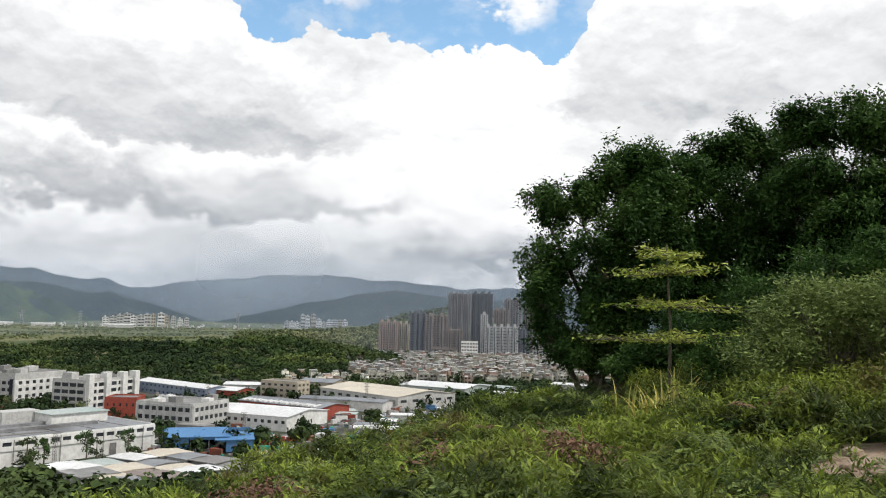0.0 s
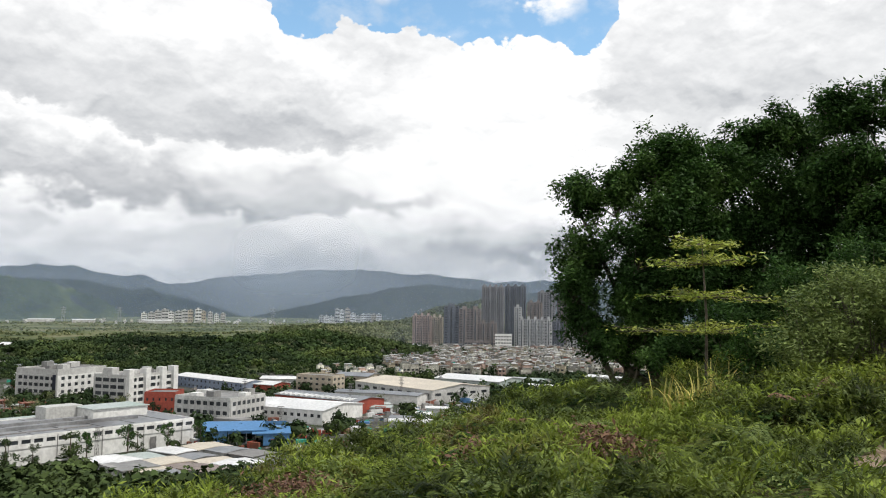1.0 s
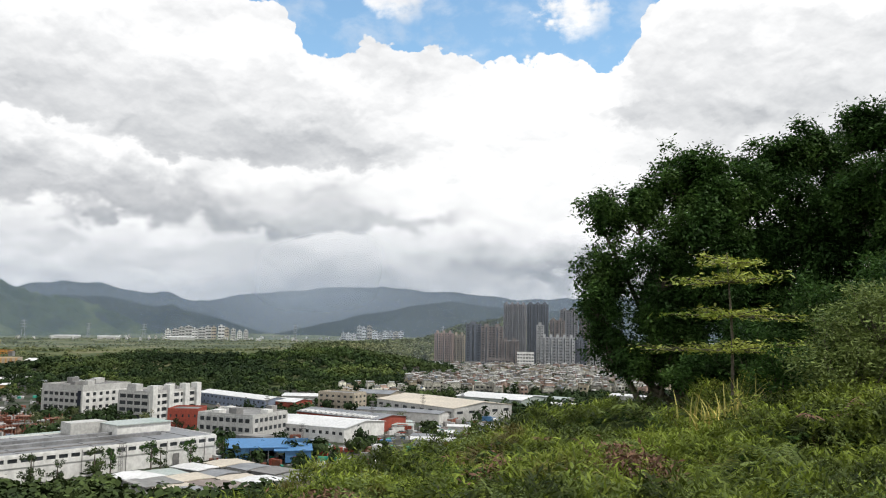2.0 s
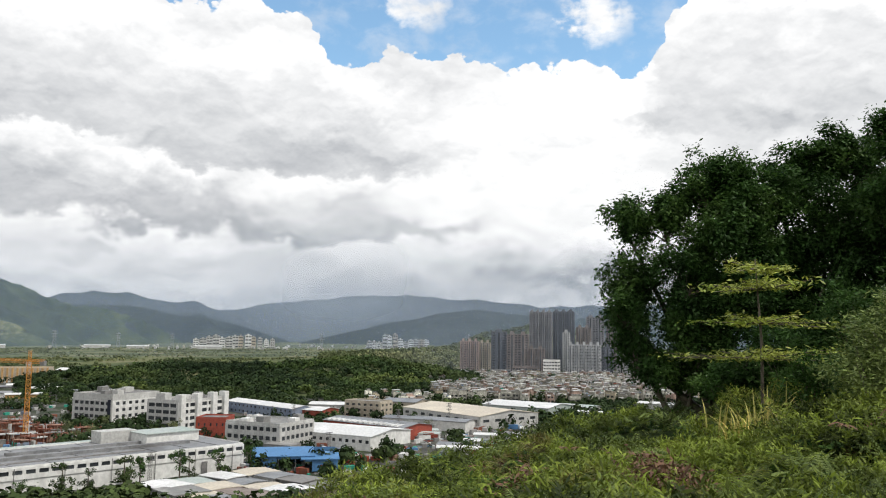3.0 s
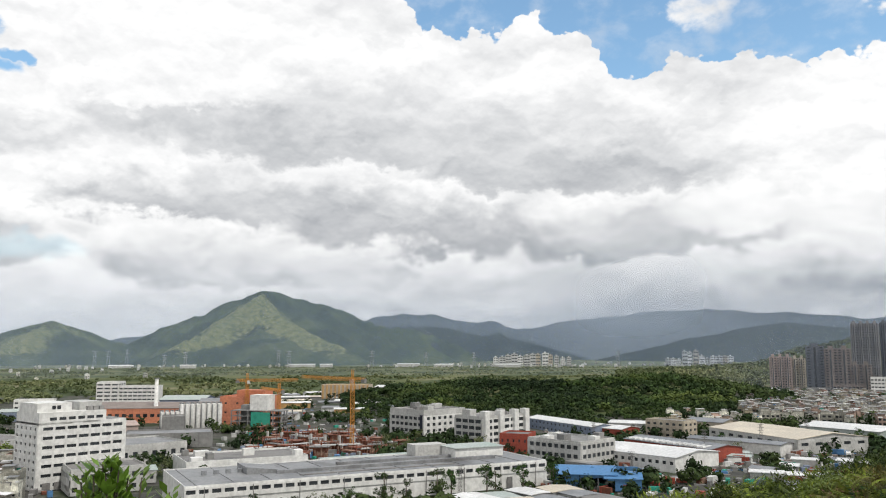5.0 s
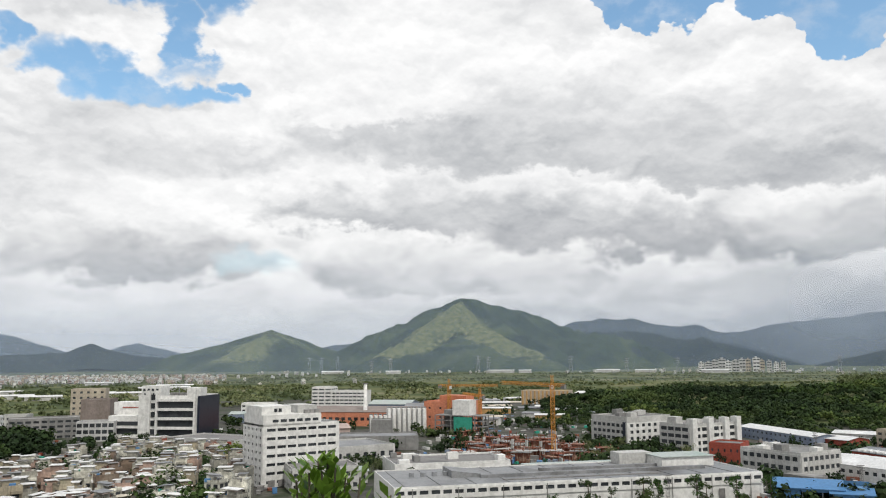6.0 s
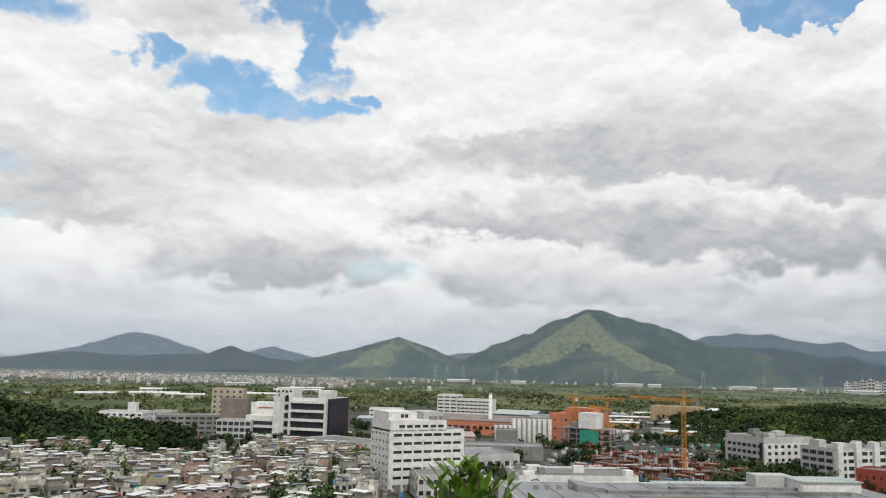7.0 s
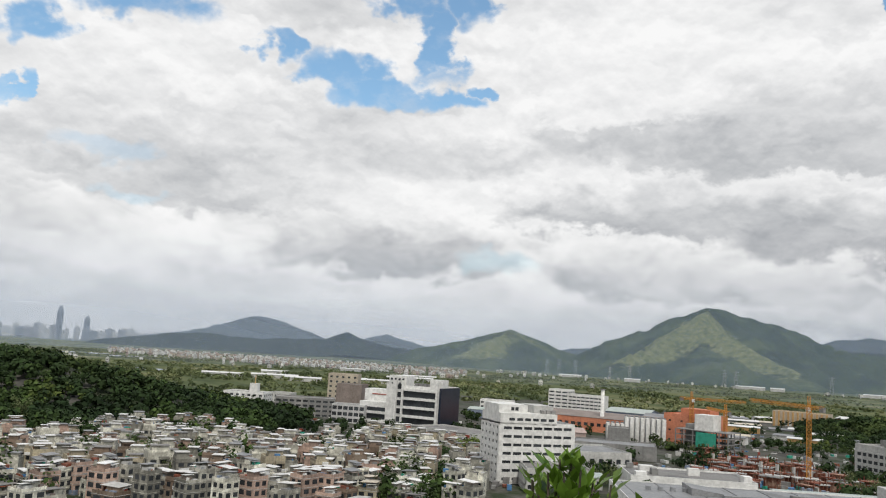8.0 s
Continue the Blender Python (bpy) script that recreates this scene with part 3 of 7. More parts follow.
# ---- mountains ----
def mountain(lines, b0, b1, d0, d1, slope, mat, label, nb=150, nd=60, rough=16.0, sunlit=()):
    """A range raised on its ridge lines: each a run of (bearing, distance, height of the crest in degrees)."""
    segs = []
    for k, line in enumerate(lines):
        pts = [(*P(b, d), EYE_Z + d * math.tan(radians(e))) for b, d, e in line]
        segs += [(p, q, k in sunlit) for p, q in zip(pts[:-1], pts[1:])]
    bb, dd = np.meshgrid(np.linspace(b0, b1, nb), np.linspace(d0, d1, nd), indexing="ij")
    x, y = dd * np.sin(np.radians(bb)), dd * np.cos(np.radians(bb))
    z = np.full_like(x, -40.0)
    crest = np.full_like(x, -40.0)
    lit_z, unlit_z, reach = np.full_like(x, -40.0), np.full_like(x, -40.0), np.zeros_like(x)
    for (ax, ay, ah), (bx, by, bh), lit_part in segs:
        dx, dy = bx - ax, by - ay
        s = np.clip(((x - ax) * dx + (y - ay) * dy) / (dx * dx + dy * dy), 0, 1)
        r = np.hypot(x - ax - s * dx, y - ay - s * dy)
        top = ah + (bh - ah) * s - slope * r
        if lit_part:
            reach = np.where(top > lit_z, np.clip(1.35 - r / 330, 0, 1), reach)
            lit_z = np.maximum(lit_z, top)
        else:
            unlit_z = np.maximum(unlit_z, top)
        h = ah + (bh - ah) * s
        crest = np.maximum(crest, np.where(r < 600, h, -40.0))
        z = np.maximum(z, h - slope * r)
    bump = np.array([noise.ridged_multi_fractal((px_ / 300.0, py / 300.0, 3.1), 0.9, 2.1, 5, 1.0, 2.0) - 1.6 for px_, py in zip(x.ravel(), y.ravel())]).reshape(x.shape)
    z = z + bump * rough * np.clip(z / 90, 0.0, 1.0) * np.clip((crest - z) / 40 + 0.35, 0, 1)
    small = np.array([noise.fractal((px_ / 85.0, py / 85.0, 7.7), 1.0, 2.1, 4) for px_, py in zip(x.ravel(), y.ravel())]).reshape(x.shape)
    z = z + small * 4.2 * np.clip(z / 40, 0, 1)
    z = np.clip(z, -6, None)
    idx = np.arange(nb * nd).reshape(nb, nd)
    faces = np.stack([idx[:-1, :-1], idx[1:, :-1], idx[1:, 1:], idx[:-1, 1:]], -1).reshape(-1, 4)
    me = bpy.data.meshes.new("mountain")
    me.from_pydata(np.stack([x, y, z], -1).reshape(-1, 3).tolist(), [], faces.tolist())
    me.materials.append(MAT[mat])
    # "grass" marks the spur painted as sunlit; the rest keeps the darker scrub
    me.attributes.new("grass", "FLOAT", "POINT").data.foreach_set("value", (np.clip(0.45 + (lit_z - unlit_z) / 70, 0, 1) * reach * np.clip((z - 10) / 60, 0, 1)).ravel())
    me.polygons.foreach_set("use_smooth", [True] * len(me.polygons))
    me.flip_normals()
    return tagged(new("mountain", me), label, "mountain", kind="structure")


mountain([[(-50, 3650, -0.8), (-46.5, 3650, 0.55), (-43, 3680, 2.0), (-39.6, 3700, 3.6), (-38.0, 3700, 4.05), (-36.9, 3700, 4.02), (-34.6, 3700, 3.35),
           (-31.5, 3750, 2.6), (-29.5, 3800, 1.8), (-26, 3850, 0.8), (-21, 3900, -0.5)],
          [(-37.9, 3700, 3.9), (-38.9, 3380, 3.1), (-40.5, 3250, 2.0), (-43.5, 3000, 0.3), (-45, 2900, -0.6)],
          [(-38.95, 3380, 3.2), (-36.7, 3200, 2.3), (-34.9, 3060, 1.35), (-32.3, 2920, 0.1), (-31.2, 2870, -0.6)],
          [(-38.2, 3150, 1.5), (-38.05, 2980, 1.45), (-37.6, 2760, 0.3)], [(-38.05, 2980, 1.4), (-40.2, 2900, 0.8), (-42.6, 2820, 0.0)], [(-38.05, 2980, 1.4), (-36.2, 2880, 0.7), (-34.4, 2800, 0.0)],
          [(-34.6, 3700, 3.2), (-31.5, 3400, 1.6), (-28, 3150, 0.1), (-26, 3050, -0.6)],
          [(-36.9, 3700, 3.9), (-34.6, 3380, 2.0), (-31.6, 3130, 0.5), (-29.5, 2980, -0.6)],
          [(-43, 3680, 2.0), (-44.6, 3350, 0.7), (-46.5, 3050, -0.6)], [(-40.2, 3700, 3.3), (-42.0, 3400, 1.5), (-44.6, 3150, 0.0), (-46, 3000, -0.7)],
          [(-31.5, 3750, 2.6), (-28.4, 3500, 1.1), (-25.6, 3300, -0.3)], [(-26, 3850, 0.8), (-24, 3600, -0.1)], [(-46.5, 3650, 0.5), (-48, 3400, -0.4)]],
         -52, -19, 2600, 4450, 0.56, "mountain", "green scrub-covered mountain, lower spur coloured paler as if sunlit", 300, 150, 30, (1, 2))
# no cloud shades this ridge; its darkness is in the base colour
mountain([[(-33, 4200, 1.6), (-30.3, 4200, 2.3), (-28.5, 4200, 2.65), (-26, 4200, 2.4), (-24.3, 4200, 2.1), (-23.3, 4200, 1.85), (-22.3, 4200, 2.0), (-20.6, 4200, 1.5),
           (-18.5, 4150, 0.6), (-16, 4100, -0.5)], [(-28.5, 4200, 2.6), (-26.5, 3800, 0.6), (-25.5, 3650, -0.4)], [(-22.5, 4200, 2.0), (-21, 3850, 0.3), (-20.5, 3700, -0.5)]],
         -35, -14, 3550, 4600, 0.45, "mountain_hazed", "wooded ridge with cloud shade put into its dark colour", 130, 60, 16)
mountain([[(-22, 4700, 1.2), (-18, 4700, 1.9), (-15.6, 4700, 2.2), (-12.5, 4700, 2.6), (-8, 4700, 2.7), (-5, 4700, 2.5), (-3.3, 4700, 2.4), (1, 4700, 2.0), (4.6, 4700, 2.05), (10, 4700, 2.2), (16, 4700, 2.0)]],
         -24, 18, 4200, 4960, 0.5, "mountain_hazed", "distant mountains in a rain shower, coloured hazy blue-grey", 150, 40, 18)
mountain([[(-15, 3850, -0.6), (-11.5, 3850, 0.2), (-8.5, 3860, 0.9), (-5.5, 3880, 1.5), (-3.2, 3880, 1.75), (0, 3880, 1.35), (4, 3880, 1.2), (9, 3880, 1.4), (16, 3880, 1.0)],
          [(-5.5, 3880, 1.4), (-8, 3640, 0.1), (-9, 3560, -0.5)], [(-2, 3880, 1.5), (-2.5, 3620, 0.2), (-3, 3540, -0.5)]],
         -17, 18, 3450, 4035, 0.42, "mountain_hazed", "low dark ridge in front of the rain", 110, 40, 12)
mountain([[(-59, 3700, -0.6), (-57, 3680, 0.3), (-54.5, 3650, 0.95), (-52.5, 3650, 1.45), (-51, 3650, 1.85), (-49.6, 3650, 1.5), (-48.2, 3700, 0.75), (-46, 3800, 0.4), (-43, 3900, 0.2)],
          [(-51, 3650, 1.8), (-52.5, 3350, 0.7), (-54.5, 3150, -0.4)], [(-51, 3650, 1.8), (-49, 3300, 0.5), (-47.5, 3100, -0.5)]],
         -61, -42, 2950, 4200, 0.40, "mountain", "rounded green foothill beside the plain", 110, 60, 14, (1,))
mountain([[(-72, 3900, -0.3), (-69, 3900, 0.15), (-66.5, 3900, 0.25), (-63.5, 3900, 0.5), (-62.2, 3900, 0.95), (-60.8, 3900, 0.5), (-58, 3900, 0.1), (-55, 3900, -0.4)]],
         -72, -53, 3600, 4300, 0.35, "mountain_hazed", "low dark green pointed hill", 90, 36, 10)
mountain([[(-62.5, 4650, 0.2), (-59.5, 4650, 1.05), (-57, 4650, 0.4), (-55, 4650, -0.2)]], -64, -53, 4450, 4900, 0.6, "mountain_hazed", "small distant hill coloured hazy blue", 50, 24, 8)
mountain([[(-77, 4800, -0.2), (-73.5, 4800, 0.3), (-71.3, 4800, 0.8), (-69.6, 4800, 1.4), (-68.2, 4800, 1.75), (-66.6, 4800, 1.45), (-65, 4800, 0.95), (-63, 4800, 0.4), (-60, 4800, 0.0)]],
         -82, -56, 4550, 4975, 0.6, "mountain_hazed", "distant mountain coloured hazy blue with its top in cloud", 90, 24, 10)
mountain([[(-50, 4800, 0.4), (-46, 4800, 0.9), (-43, 4800, 1.0), (-40, 4800, 0.6)]], -52, -38, 4600, 4975, 0.6, "mountain_hazed", "pale distant ridge", 60, 24, 8)
mountain([[(-78, 3750, -0.5), (-74, 3750, 0.15), (-71.5, 3750, 0.35), (-69, 3700, 0.2), (-66, 3700, 0.15), (-64, 3700, -0.3)]], -80, -64, 3500, 4000, 0.3, "mountain_hazed", "low wooded hill at the edge of the plain", 70, 30, 8)


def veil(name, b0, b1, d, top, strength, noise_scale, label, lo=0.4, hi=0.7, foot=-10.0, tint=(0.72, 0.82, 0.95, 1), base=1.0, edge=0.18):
    """A hanging curtain of mist or rain: an added bent sheet, mostly clear, that scatters daylight; its tint carries
    the haze colour.
    """
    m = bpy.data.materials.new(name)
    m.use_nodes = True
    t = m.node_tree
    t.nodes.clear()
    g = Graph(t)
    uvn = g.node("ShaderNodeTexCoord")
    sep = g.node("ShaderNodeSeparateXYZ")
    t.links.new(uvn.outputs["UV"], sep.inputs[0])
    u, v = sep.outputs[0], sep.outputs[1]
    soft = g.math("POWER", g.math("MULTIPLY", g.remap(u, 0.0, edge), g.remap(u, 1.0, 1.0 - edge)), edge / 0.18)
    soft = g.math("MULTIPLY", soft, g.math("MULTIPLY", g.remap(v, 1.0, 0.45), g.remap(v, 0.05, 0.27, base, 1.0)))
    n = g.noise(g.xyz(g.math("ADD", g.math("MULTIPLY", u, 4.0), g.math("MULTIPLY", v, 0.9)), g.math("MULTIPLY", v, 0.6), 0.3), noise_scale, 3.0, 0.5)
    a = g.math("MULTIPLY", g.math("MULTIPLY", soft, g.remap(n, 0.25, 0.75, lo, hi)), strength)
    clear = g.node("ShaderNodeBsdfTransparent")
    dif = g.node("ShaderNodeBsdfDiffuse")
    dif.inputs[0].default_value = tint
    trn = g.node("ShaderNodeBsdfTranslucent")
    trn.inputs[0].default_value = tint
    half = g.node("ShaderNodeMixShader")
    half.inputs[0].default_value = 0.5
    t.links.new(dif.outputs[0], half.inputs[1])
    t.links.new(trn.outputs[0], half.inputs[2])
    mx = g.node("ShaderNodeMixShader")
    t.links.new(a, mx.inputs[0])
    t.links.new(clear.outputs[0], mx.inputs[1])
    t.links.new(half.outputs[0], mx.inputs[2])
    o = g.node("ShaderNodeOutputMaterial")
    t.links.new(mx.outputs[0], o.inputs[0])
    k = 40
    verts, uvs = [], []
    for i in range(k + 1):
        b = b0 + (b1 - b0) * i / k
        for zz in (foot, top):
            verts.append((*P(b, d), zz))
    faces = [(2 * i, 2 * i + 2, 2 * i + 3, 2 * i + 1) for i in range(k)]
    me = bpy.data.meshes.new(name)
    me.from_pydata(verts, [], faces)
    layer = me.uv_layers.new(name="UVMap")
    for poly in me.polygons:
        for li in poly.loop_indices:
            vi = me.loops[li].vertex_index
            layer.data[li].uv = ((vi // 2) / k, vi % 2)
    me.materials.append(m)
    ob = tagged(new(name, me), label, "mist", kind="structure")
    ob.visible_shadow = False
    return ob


# added sheets stand in for haze; bluish tints colour and dim what lies behind
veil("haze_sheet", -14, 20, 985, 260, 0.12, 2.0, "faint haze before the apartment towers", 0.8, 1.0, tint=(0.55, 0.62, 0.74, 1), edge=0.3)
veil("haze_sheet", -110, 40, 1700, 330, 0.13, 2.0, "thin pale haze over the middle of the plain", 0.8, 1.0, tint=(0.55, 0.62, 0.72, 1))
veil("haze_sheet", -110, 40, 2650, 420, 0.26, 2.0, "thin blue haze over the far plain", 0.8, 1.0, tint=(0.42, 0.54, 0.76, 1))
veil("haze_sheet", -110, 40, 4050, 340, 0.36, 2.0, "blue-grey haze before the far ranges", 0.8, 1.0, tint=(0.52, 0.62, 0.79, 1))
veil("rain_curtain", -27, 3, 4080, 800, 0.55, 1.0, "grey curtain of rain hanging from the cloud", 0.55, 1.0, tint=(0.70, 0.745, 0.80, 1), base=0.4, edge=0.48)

# ---- buildings of the plain ----
def simple(name, left, right, depth, h, wall, roof, label, category, floors=0, bays=6, sides=("front",), parapet=0.9, share=0.7, win=0.5,
           margin=0.0, sill=0.3, sidebays=None, glass="glass", pitch=0.0, across=False, lift=0.0, group=""):
    ob, w = root(name, left, right, label, category, group)
    if pitch:
        bar("wall", ob, 0, 0, 0, w, depth, h, wall)
        gable(ob, w, depth, h, pitch, roof, across=across)
        if across:
            for yy in (0.0, depth):
                s = solid("gable_end", [(0, yy, h), (w, yy, h), (w / 2, yy, h + pitch * 0.97)], [(0, 1, 2)] if yy == 0 else [(0, 2, 1)], wall, ob)
        else:
            for xx in (0.0, w):
                s = solid("gable_end", [(xx, 0, h), (xx, depth, h), (xx, depth / 2, h + pitch * 0.97)], [(0, 2, 1)] if xx == 0 else [(0, 1, 2)], wall, ob)
    else:
        block(ob, w, depth, h, wall, roof, parapet=parapet)
    if floors:
        for s in sides:
            n = bays if s in ("front", "back") else (sidebays or max(2, int(bays * depth / w)))
            facade(ob, s, w, depth, lift, floors, (h - lift) / floors, n, wall, share, win, glass, margin, sill)
    return ob, w


def rooftop(ob, w, d, h, n, wall="offwhite", seed=0):
    """Stair heads, tanks and air units on a flat roof."""
    r = random.Random(seed)
    for k in range(n):
        a, b, c = r.uniform(2.5, 6), r.uniform(2.5, 5), r.uniform(1.5, 3.4)
        bar(r.choice(("stair_head", "plant_room", "water_tank")), ob, r.uniform(1, max(1.2, w - a - 1)), r.uniform(1, max(1.2, d - b - 1)), h + 0.15, a, b, c, wall if k % 3 else "grey")


# the long white warehouse below the slope
ob, w = root("warehouse", turned(-187, 203), turned(-106, 311), "long white factory warehouse with a grey sheet-metal roof", "warehouse")
block(ob, w, 42, 9.0, "white", "roofgrey", parapet=0.5)
facade(ob, "front", w, 42, 5.4, 1, 3.6, 34, "white", share=0.74, win=0.36, sill=0.42)
facade(ob, "right", w, 42, 2.0, 2, 3.5, 6, "white", share=0.5, win=0.35, sill=0.4, margin=3)
for k in range(9):
    bar("downpipe", ob, 6 + k * 15.6, -0.52, 0, 0.22, 0.16, 8.9, "grey")
for k in range(11):
    bar("roof_rib", ob, 4 + k * 12.2, 1.0, 9.15, 0.4, 40, 0.25, "roofgrey")
bar("ridge_vent", ob, 34, 15, 9.15, 88, 2.2, 1.1, "roofgrey")
bar("ridge_vent", ob, 60, 26, 9.15, 66, 2.0, 1.0, "roofgrey")
bar("skylight", ob, 40, 7.5, 9.16, 60, 1.6, 0.3, "darkgrey")
solid("roof_light", [(24, 18, 9.1), (37, 18, 9.1), (37, 32, 9.1), (24, 32, 9.1), (24, 18, 11.6), (37, 18, 9.9), (37, 32, 9.9), (24, 32, 11.6)],
      [(4, 5, 6, 7), (0, 1, 5, 4), (1, 2, 6, 5), (2, 3, 7, 6), (3, 0, 4, 7)], "roofgrey", ob)
bar("plant_room", ob, 108, 22, 9.15, 22, 14, 3.6, "white", label="white rooftop plant room")
bar("plant_room", ob, 96, 34, 9.15, 14, 8, 4.4, "offwhite")
bar("plant_roof", ob, 107.4, 21.4, 12.75, 23.2, 15.2, 0.3, "roofgreen")
bar("annex", ob, 62, 42, 0, 70, 12, 8.5, "roofgreen", label="grey-green roofed rear annex")
for k, (a, b) in enumerate(((20, 2.2), (58, 2.0), (76, 1.4), (118, 3.0))):
    bar("door", ob, a, -0.44, 0, 1.2 + 0.4 * k, 0.08, 1.2 + b, "darkgrey")
for k in range(5):
    bar("air_unit", ob, 10 + 4.2 * k, 24, 9.15, 1.6, 1.6, 1.4, "steel")

# office with dark strip windows and a navy end wall
ob, w = root("office_building", turned(-485, 289), turned(-451, 310), "white office building with dark strip windows and a navy end wall", "office building")
d = 30
block(ob, w, d, 27.5, "white", "darkgrey", z=0.0)
for k, z in enumerate((3.2, 9.0, 14.8, 20.6)):
    bar("strip_window", ob, 13.5, -0.5, z, 23.5, 0.55, 4.1, "glass")
for k, z in enumerate((0.0, 7.3, 13.1, 18.9, 24.7)):
    bar("spandrel", ob, 12.5, -1.6, z, 25, 1.6, 1.7 if k else 3.2, "white")
for x in (7.0, 12.0, 37.2):
    bar("pier", ob, x, -1.7, 0, 1.3, 1.7, 31.5 if x < 30 else 32.0, "white")
for k in range(5):
    bar("window", ob, 8.6, -0.4, 4 + 5.4 * k, 3.0, 0.5, 3.4, "glass")
stair = bar("stair_tower", ob, 1.5, 0.5, 27.6, 13, 12, 6.8, "white")
for k in range(4):
    under(bar("window", ob, 2.6 + 2.9 * k, 0.3, 31.2, 1.5, 0.3, 1.5, "glass"), stair)
    under(bar("window", ob, 3.4 + 2.9 * k, 0.3, 28.6, 1.0, 0.3, 1.2, "glass"), stair)
bar("end_wall", ob, w - 0.4, -1.2, 2.5, 1.4, d + 1.5, 25.5, "navy", label="navy glazed end wall")
bar("lift_tower", ob, w - 9, 2, 27.6, 9, 10, 5.6, "white")
for k in range(4):
    bar("chiller", ob, 18 + 3.2 * k, 6, 27.7, 2.4, 3.0, 2.2, "grey")
bar("antenna_frame", ob, 22, 10, 29.9, 0.4, 0.4, 3.5, "steel")
wing = bar("lower_wing", ob, -21, 2.0, 0, 22, 24, 15.5, "white")
under(bar("strip_window", ob, -19, 1.4, 4.2, 21, 0.65, 3.2, "glass"), wing)
under(bar("strip_window", ob, -19, 1.4, 9.6, 21, 0.65, 2.4, "glass"), wing)
bar("terrace", ob, -22, 0.2, 7.9, 23, 2.0, 1.4, "white")
bar("terrace", ob, -22.5, -0.4, 2.2, 24, 2.5, 1.4, "white")
bar("rear_block", ob, -24, 14, 15.5, 26, 14, 8.0, "white")
bar("red_band", ob, -18, 13.7, 19.8, 16, 0.35, 0.6, "red")
bar("podium", ob, -24, -4, 0, 66, 6, 2.2, "grey")

# nine-storey white industrial block
ob, w = root("industrial_block", turned(-270, 216), turned(-261, 249), "nine-storey white industrial block with rows of dark windows", "building")
block(ob, w, 20, 24.0, "white", "roofgrey", parapet=0.8)
facade(ob, "front", w, 20, 0, 7, 3.43, 7, "white", share=0.82, win=0.34, sill=0.42, margin=1.2)
facade(ob, "left", w, 20, 0, 8, 3.0, 5, "white", share=0.34, win=0.36, sill=0.36)
upper = bar("upper_storey", ob, 0, 0, 24.0, 26, 20, 4.6, "white")
for k in range(6):
    under(bar("window", ob, 4 + 3.6 * k, -0.06, 25.6, 2.6, 0.12, 1.1, "glass"), upper)
bar("stair_tower", ob, 0, 2, 28.6, 13, 16, 3.4, "white")
for k in range(2):
    bar("window", ob, 5.5 + 1.9 * k, 1.9, 29.6, 1.4, 0.12, 1.4, "glass")
bar("lift_tower", ob, 17, 4, 28.6, 9, 14, 3.2, "offwhite")
for k in range(3):
    bar("cooling_unit", ob, 19 + 2.3 * k, 0.8, 28.6, 1.9, 1.9, 1.5, "grey")
for k in range(7):
    bar("entrance_panel", ob, 2.2 + 4.4 * k, -0.5, 0.2, 3.0, 0.1, 2.6, "darkgrey")

# two white four-storey factories side by side
ob, w = root("factory", turned(-245, 436), turned(-217.5, 426), "white four-storey factory with dark loggia windows", "factory", "white factories")
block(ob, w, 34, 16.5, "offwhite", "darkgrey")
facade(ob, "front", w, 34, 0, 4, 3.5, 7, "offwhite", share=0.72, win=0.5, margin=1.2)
# right side in a lighter white: its sunlight put into the wall colour
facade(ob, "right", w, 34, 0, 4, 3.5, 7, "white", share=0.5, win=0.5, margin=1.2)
bar("stair_glass", ob, w - 3, -0.5, 1, 2.2, 0.5, 13.5, "navy")
rooftop(ob, w, 34, 16.5, 7, "offwhite", 3)
ob, w = root("factory", turned(-199, 428), turned(-179, 421), "white factory with projecting stair towers and banded windows", "factory", "white factories")
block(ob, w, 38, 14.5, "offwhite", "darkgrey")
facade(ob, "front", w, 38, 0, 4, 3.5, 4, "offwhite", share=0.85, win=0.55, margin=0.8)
# again the sunny right side is painted lighter than the front
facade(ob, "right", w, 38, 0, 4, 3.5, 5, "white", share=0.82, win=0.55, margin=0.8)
for y in (0.0, 12.5, 25.0, 34.5):
    bar("stair_tower", ob, w - 2.2, y, 0, 4.2, 3.6, 18.2, "white")
bar("stair_tower", ob, 4, 2, 14.5, 6, 5, 4.0, "offwhite")
rooftop(ob, w, 38, 14.5, 5, "offwhite", 8)

simple("brick_building", P(-21.9, 420), P(-20.0, 416), 16, 9.5, "red", "darkgrey", "small red brick building with white windows", "building", 2, 5, share=0.3, win=0.3)
ob, w = simple("workshop_building", P(-20.0, 384), P(-16.5, 366), 26, 11.5, "offwhite", "grey", "pale grey three-storey workshop building", "building", 3, 8, ("front", "right"), share=0.68, win=0.46, margin=0.8)
rooftop(ob, w, 26, 11.5, 5, "white", 21)
bar("annex", ob, w - 4, -6, 0, 14, 8, 4.5, "grey")
ob, w = simple("flat_warehouse", P(-16.4, 398), P(-10.4, 368), 34, 6.5, "white", "roofwhite", "low white warehouse with a white sheet roof", "warehouse", 1, 14, share=0.5, win=0.22, sill=0.5, pitch=1.8)
ob, w = simple("workshop_hall", P(-13.6, 440), P(-8.2, 402), 22, 6.5, "red", "roofgrey", "red workshop hall with white skylight strips", "warehouse", pitch=1.5)
for k in range(14):
    bar("skylight", ob, 2 + k * (w - 4) / 14, 0.0, 6.7, 1.5, 10, 0.7, "roofwhite")
simple("long_store", P(-20.0, 560), P(-15.7, 498), 16, 6.8, "bluegrey", "roofwhite", "long blue-grey store with a white roof", "warehouse", 2, 16, share=0.4, win=0.35, pitch=1.6)
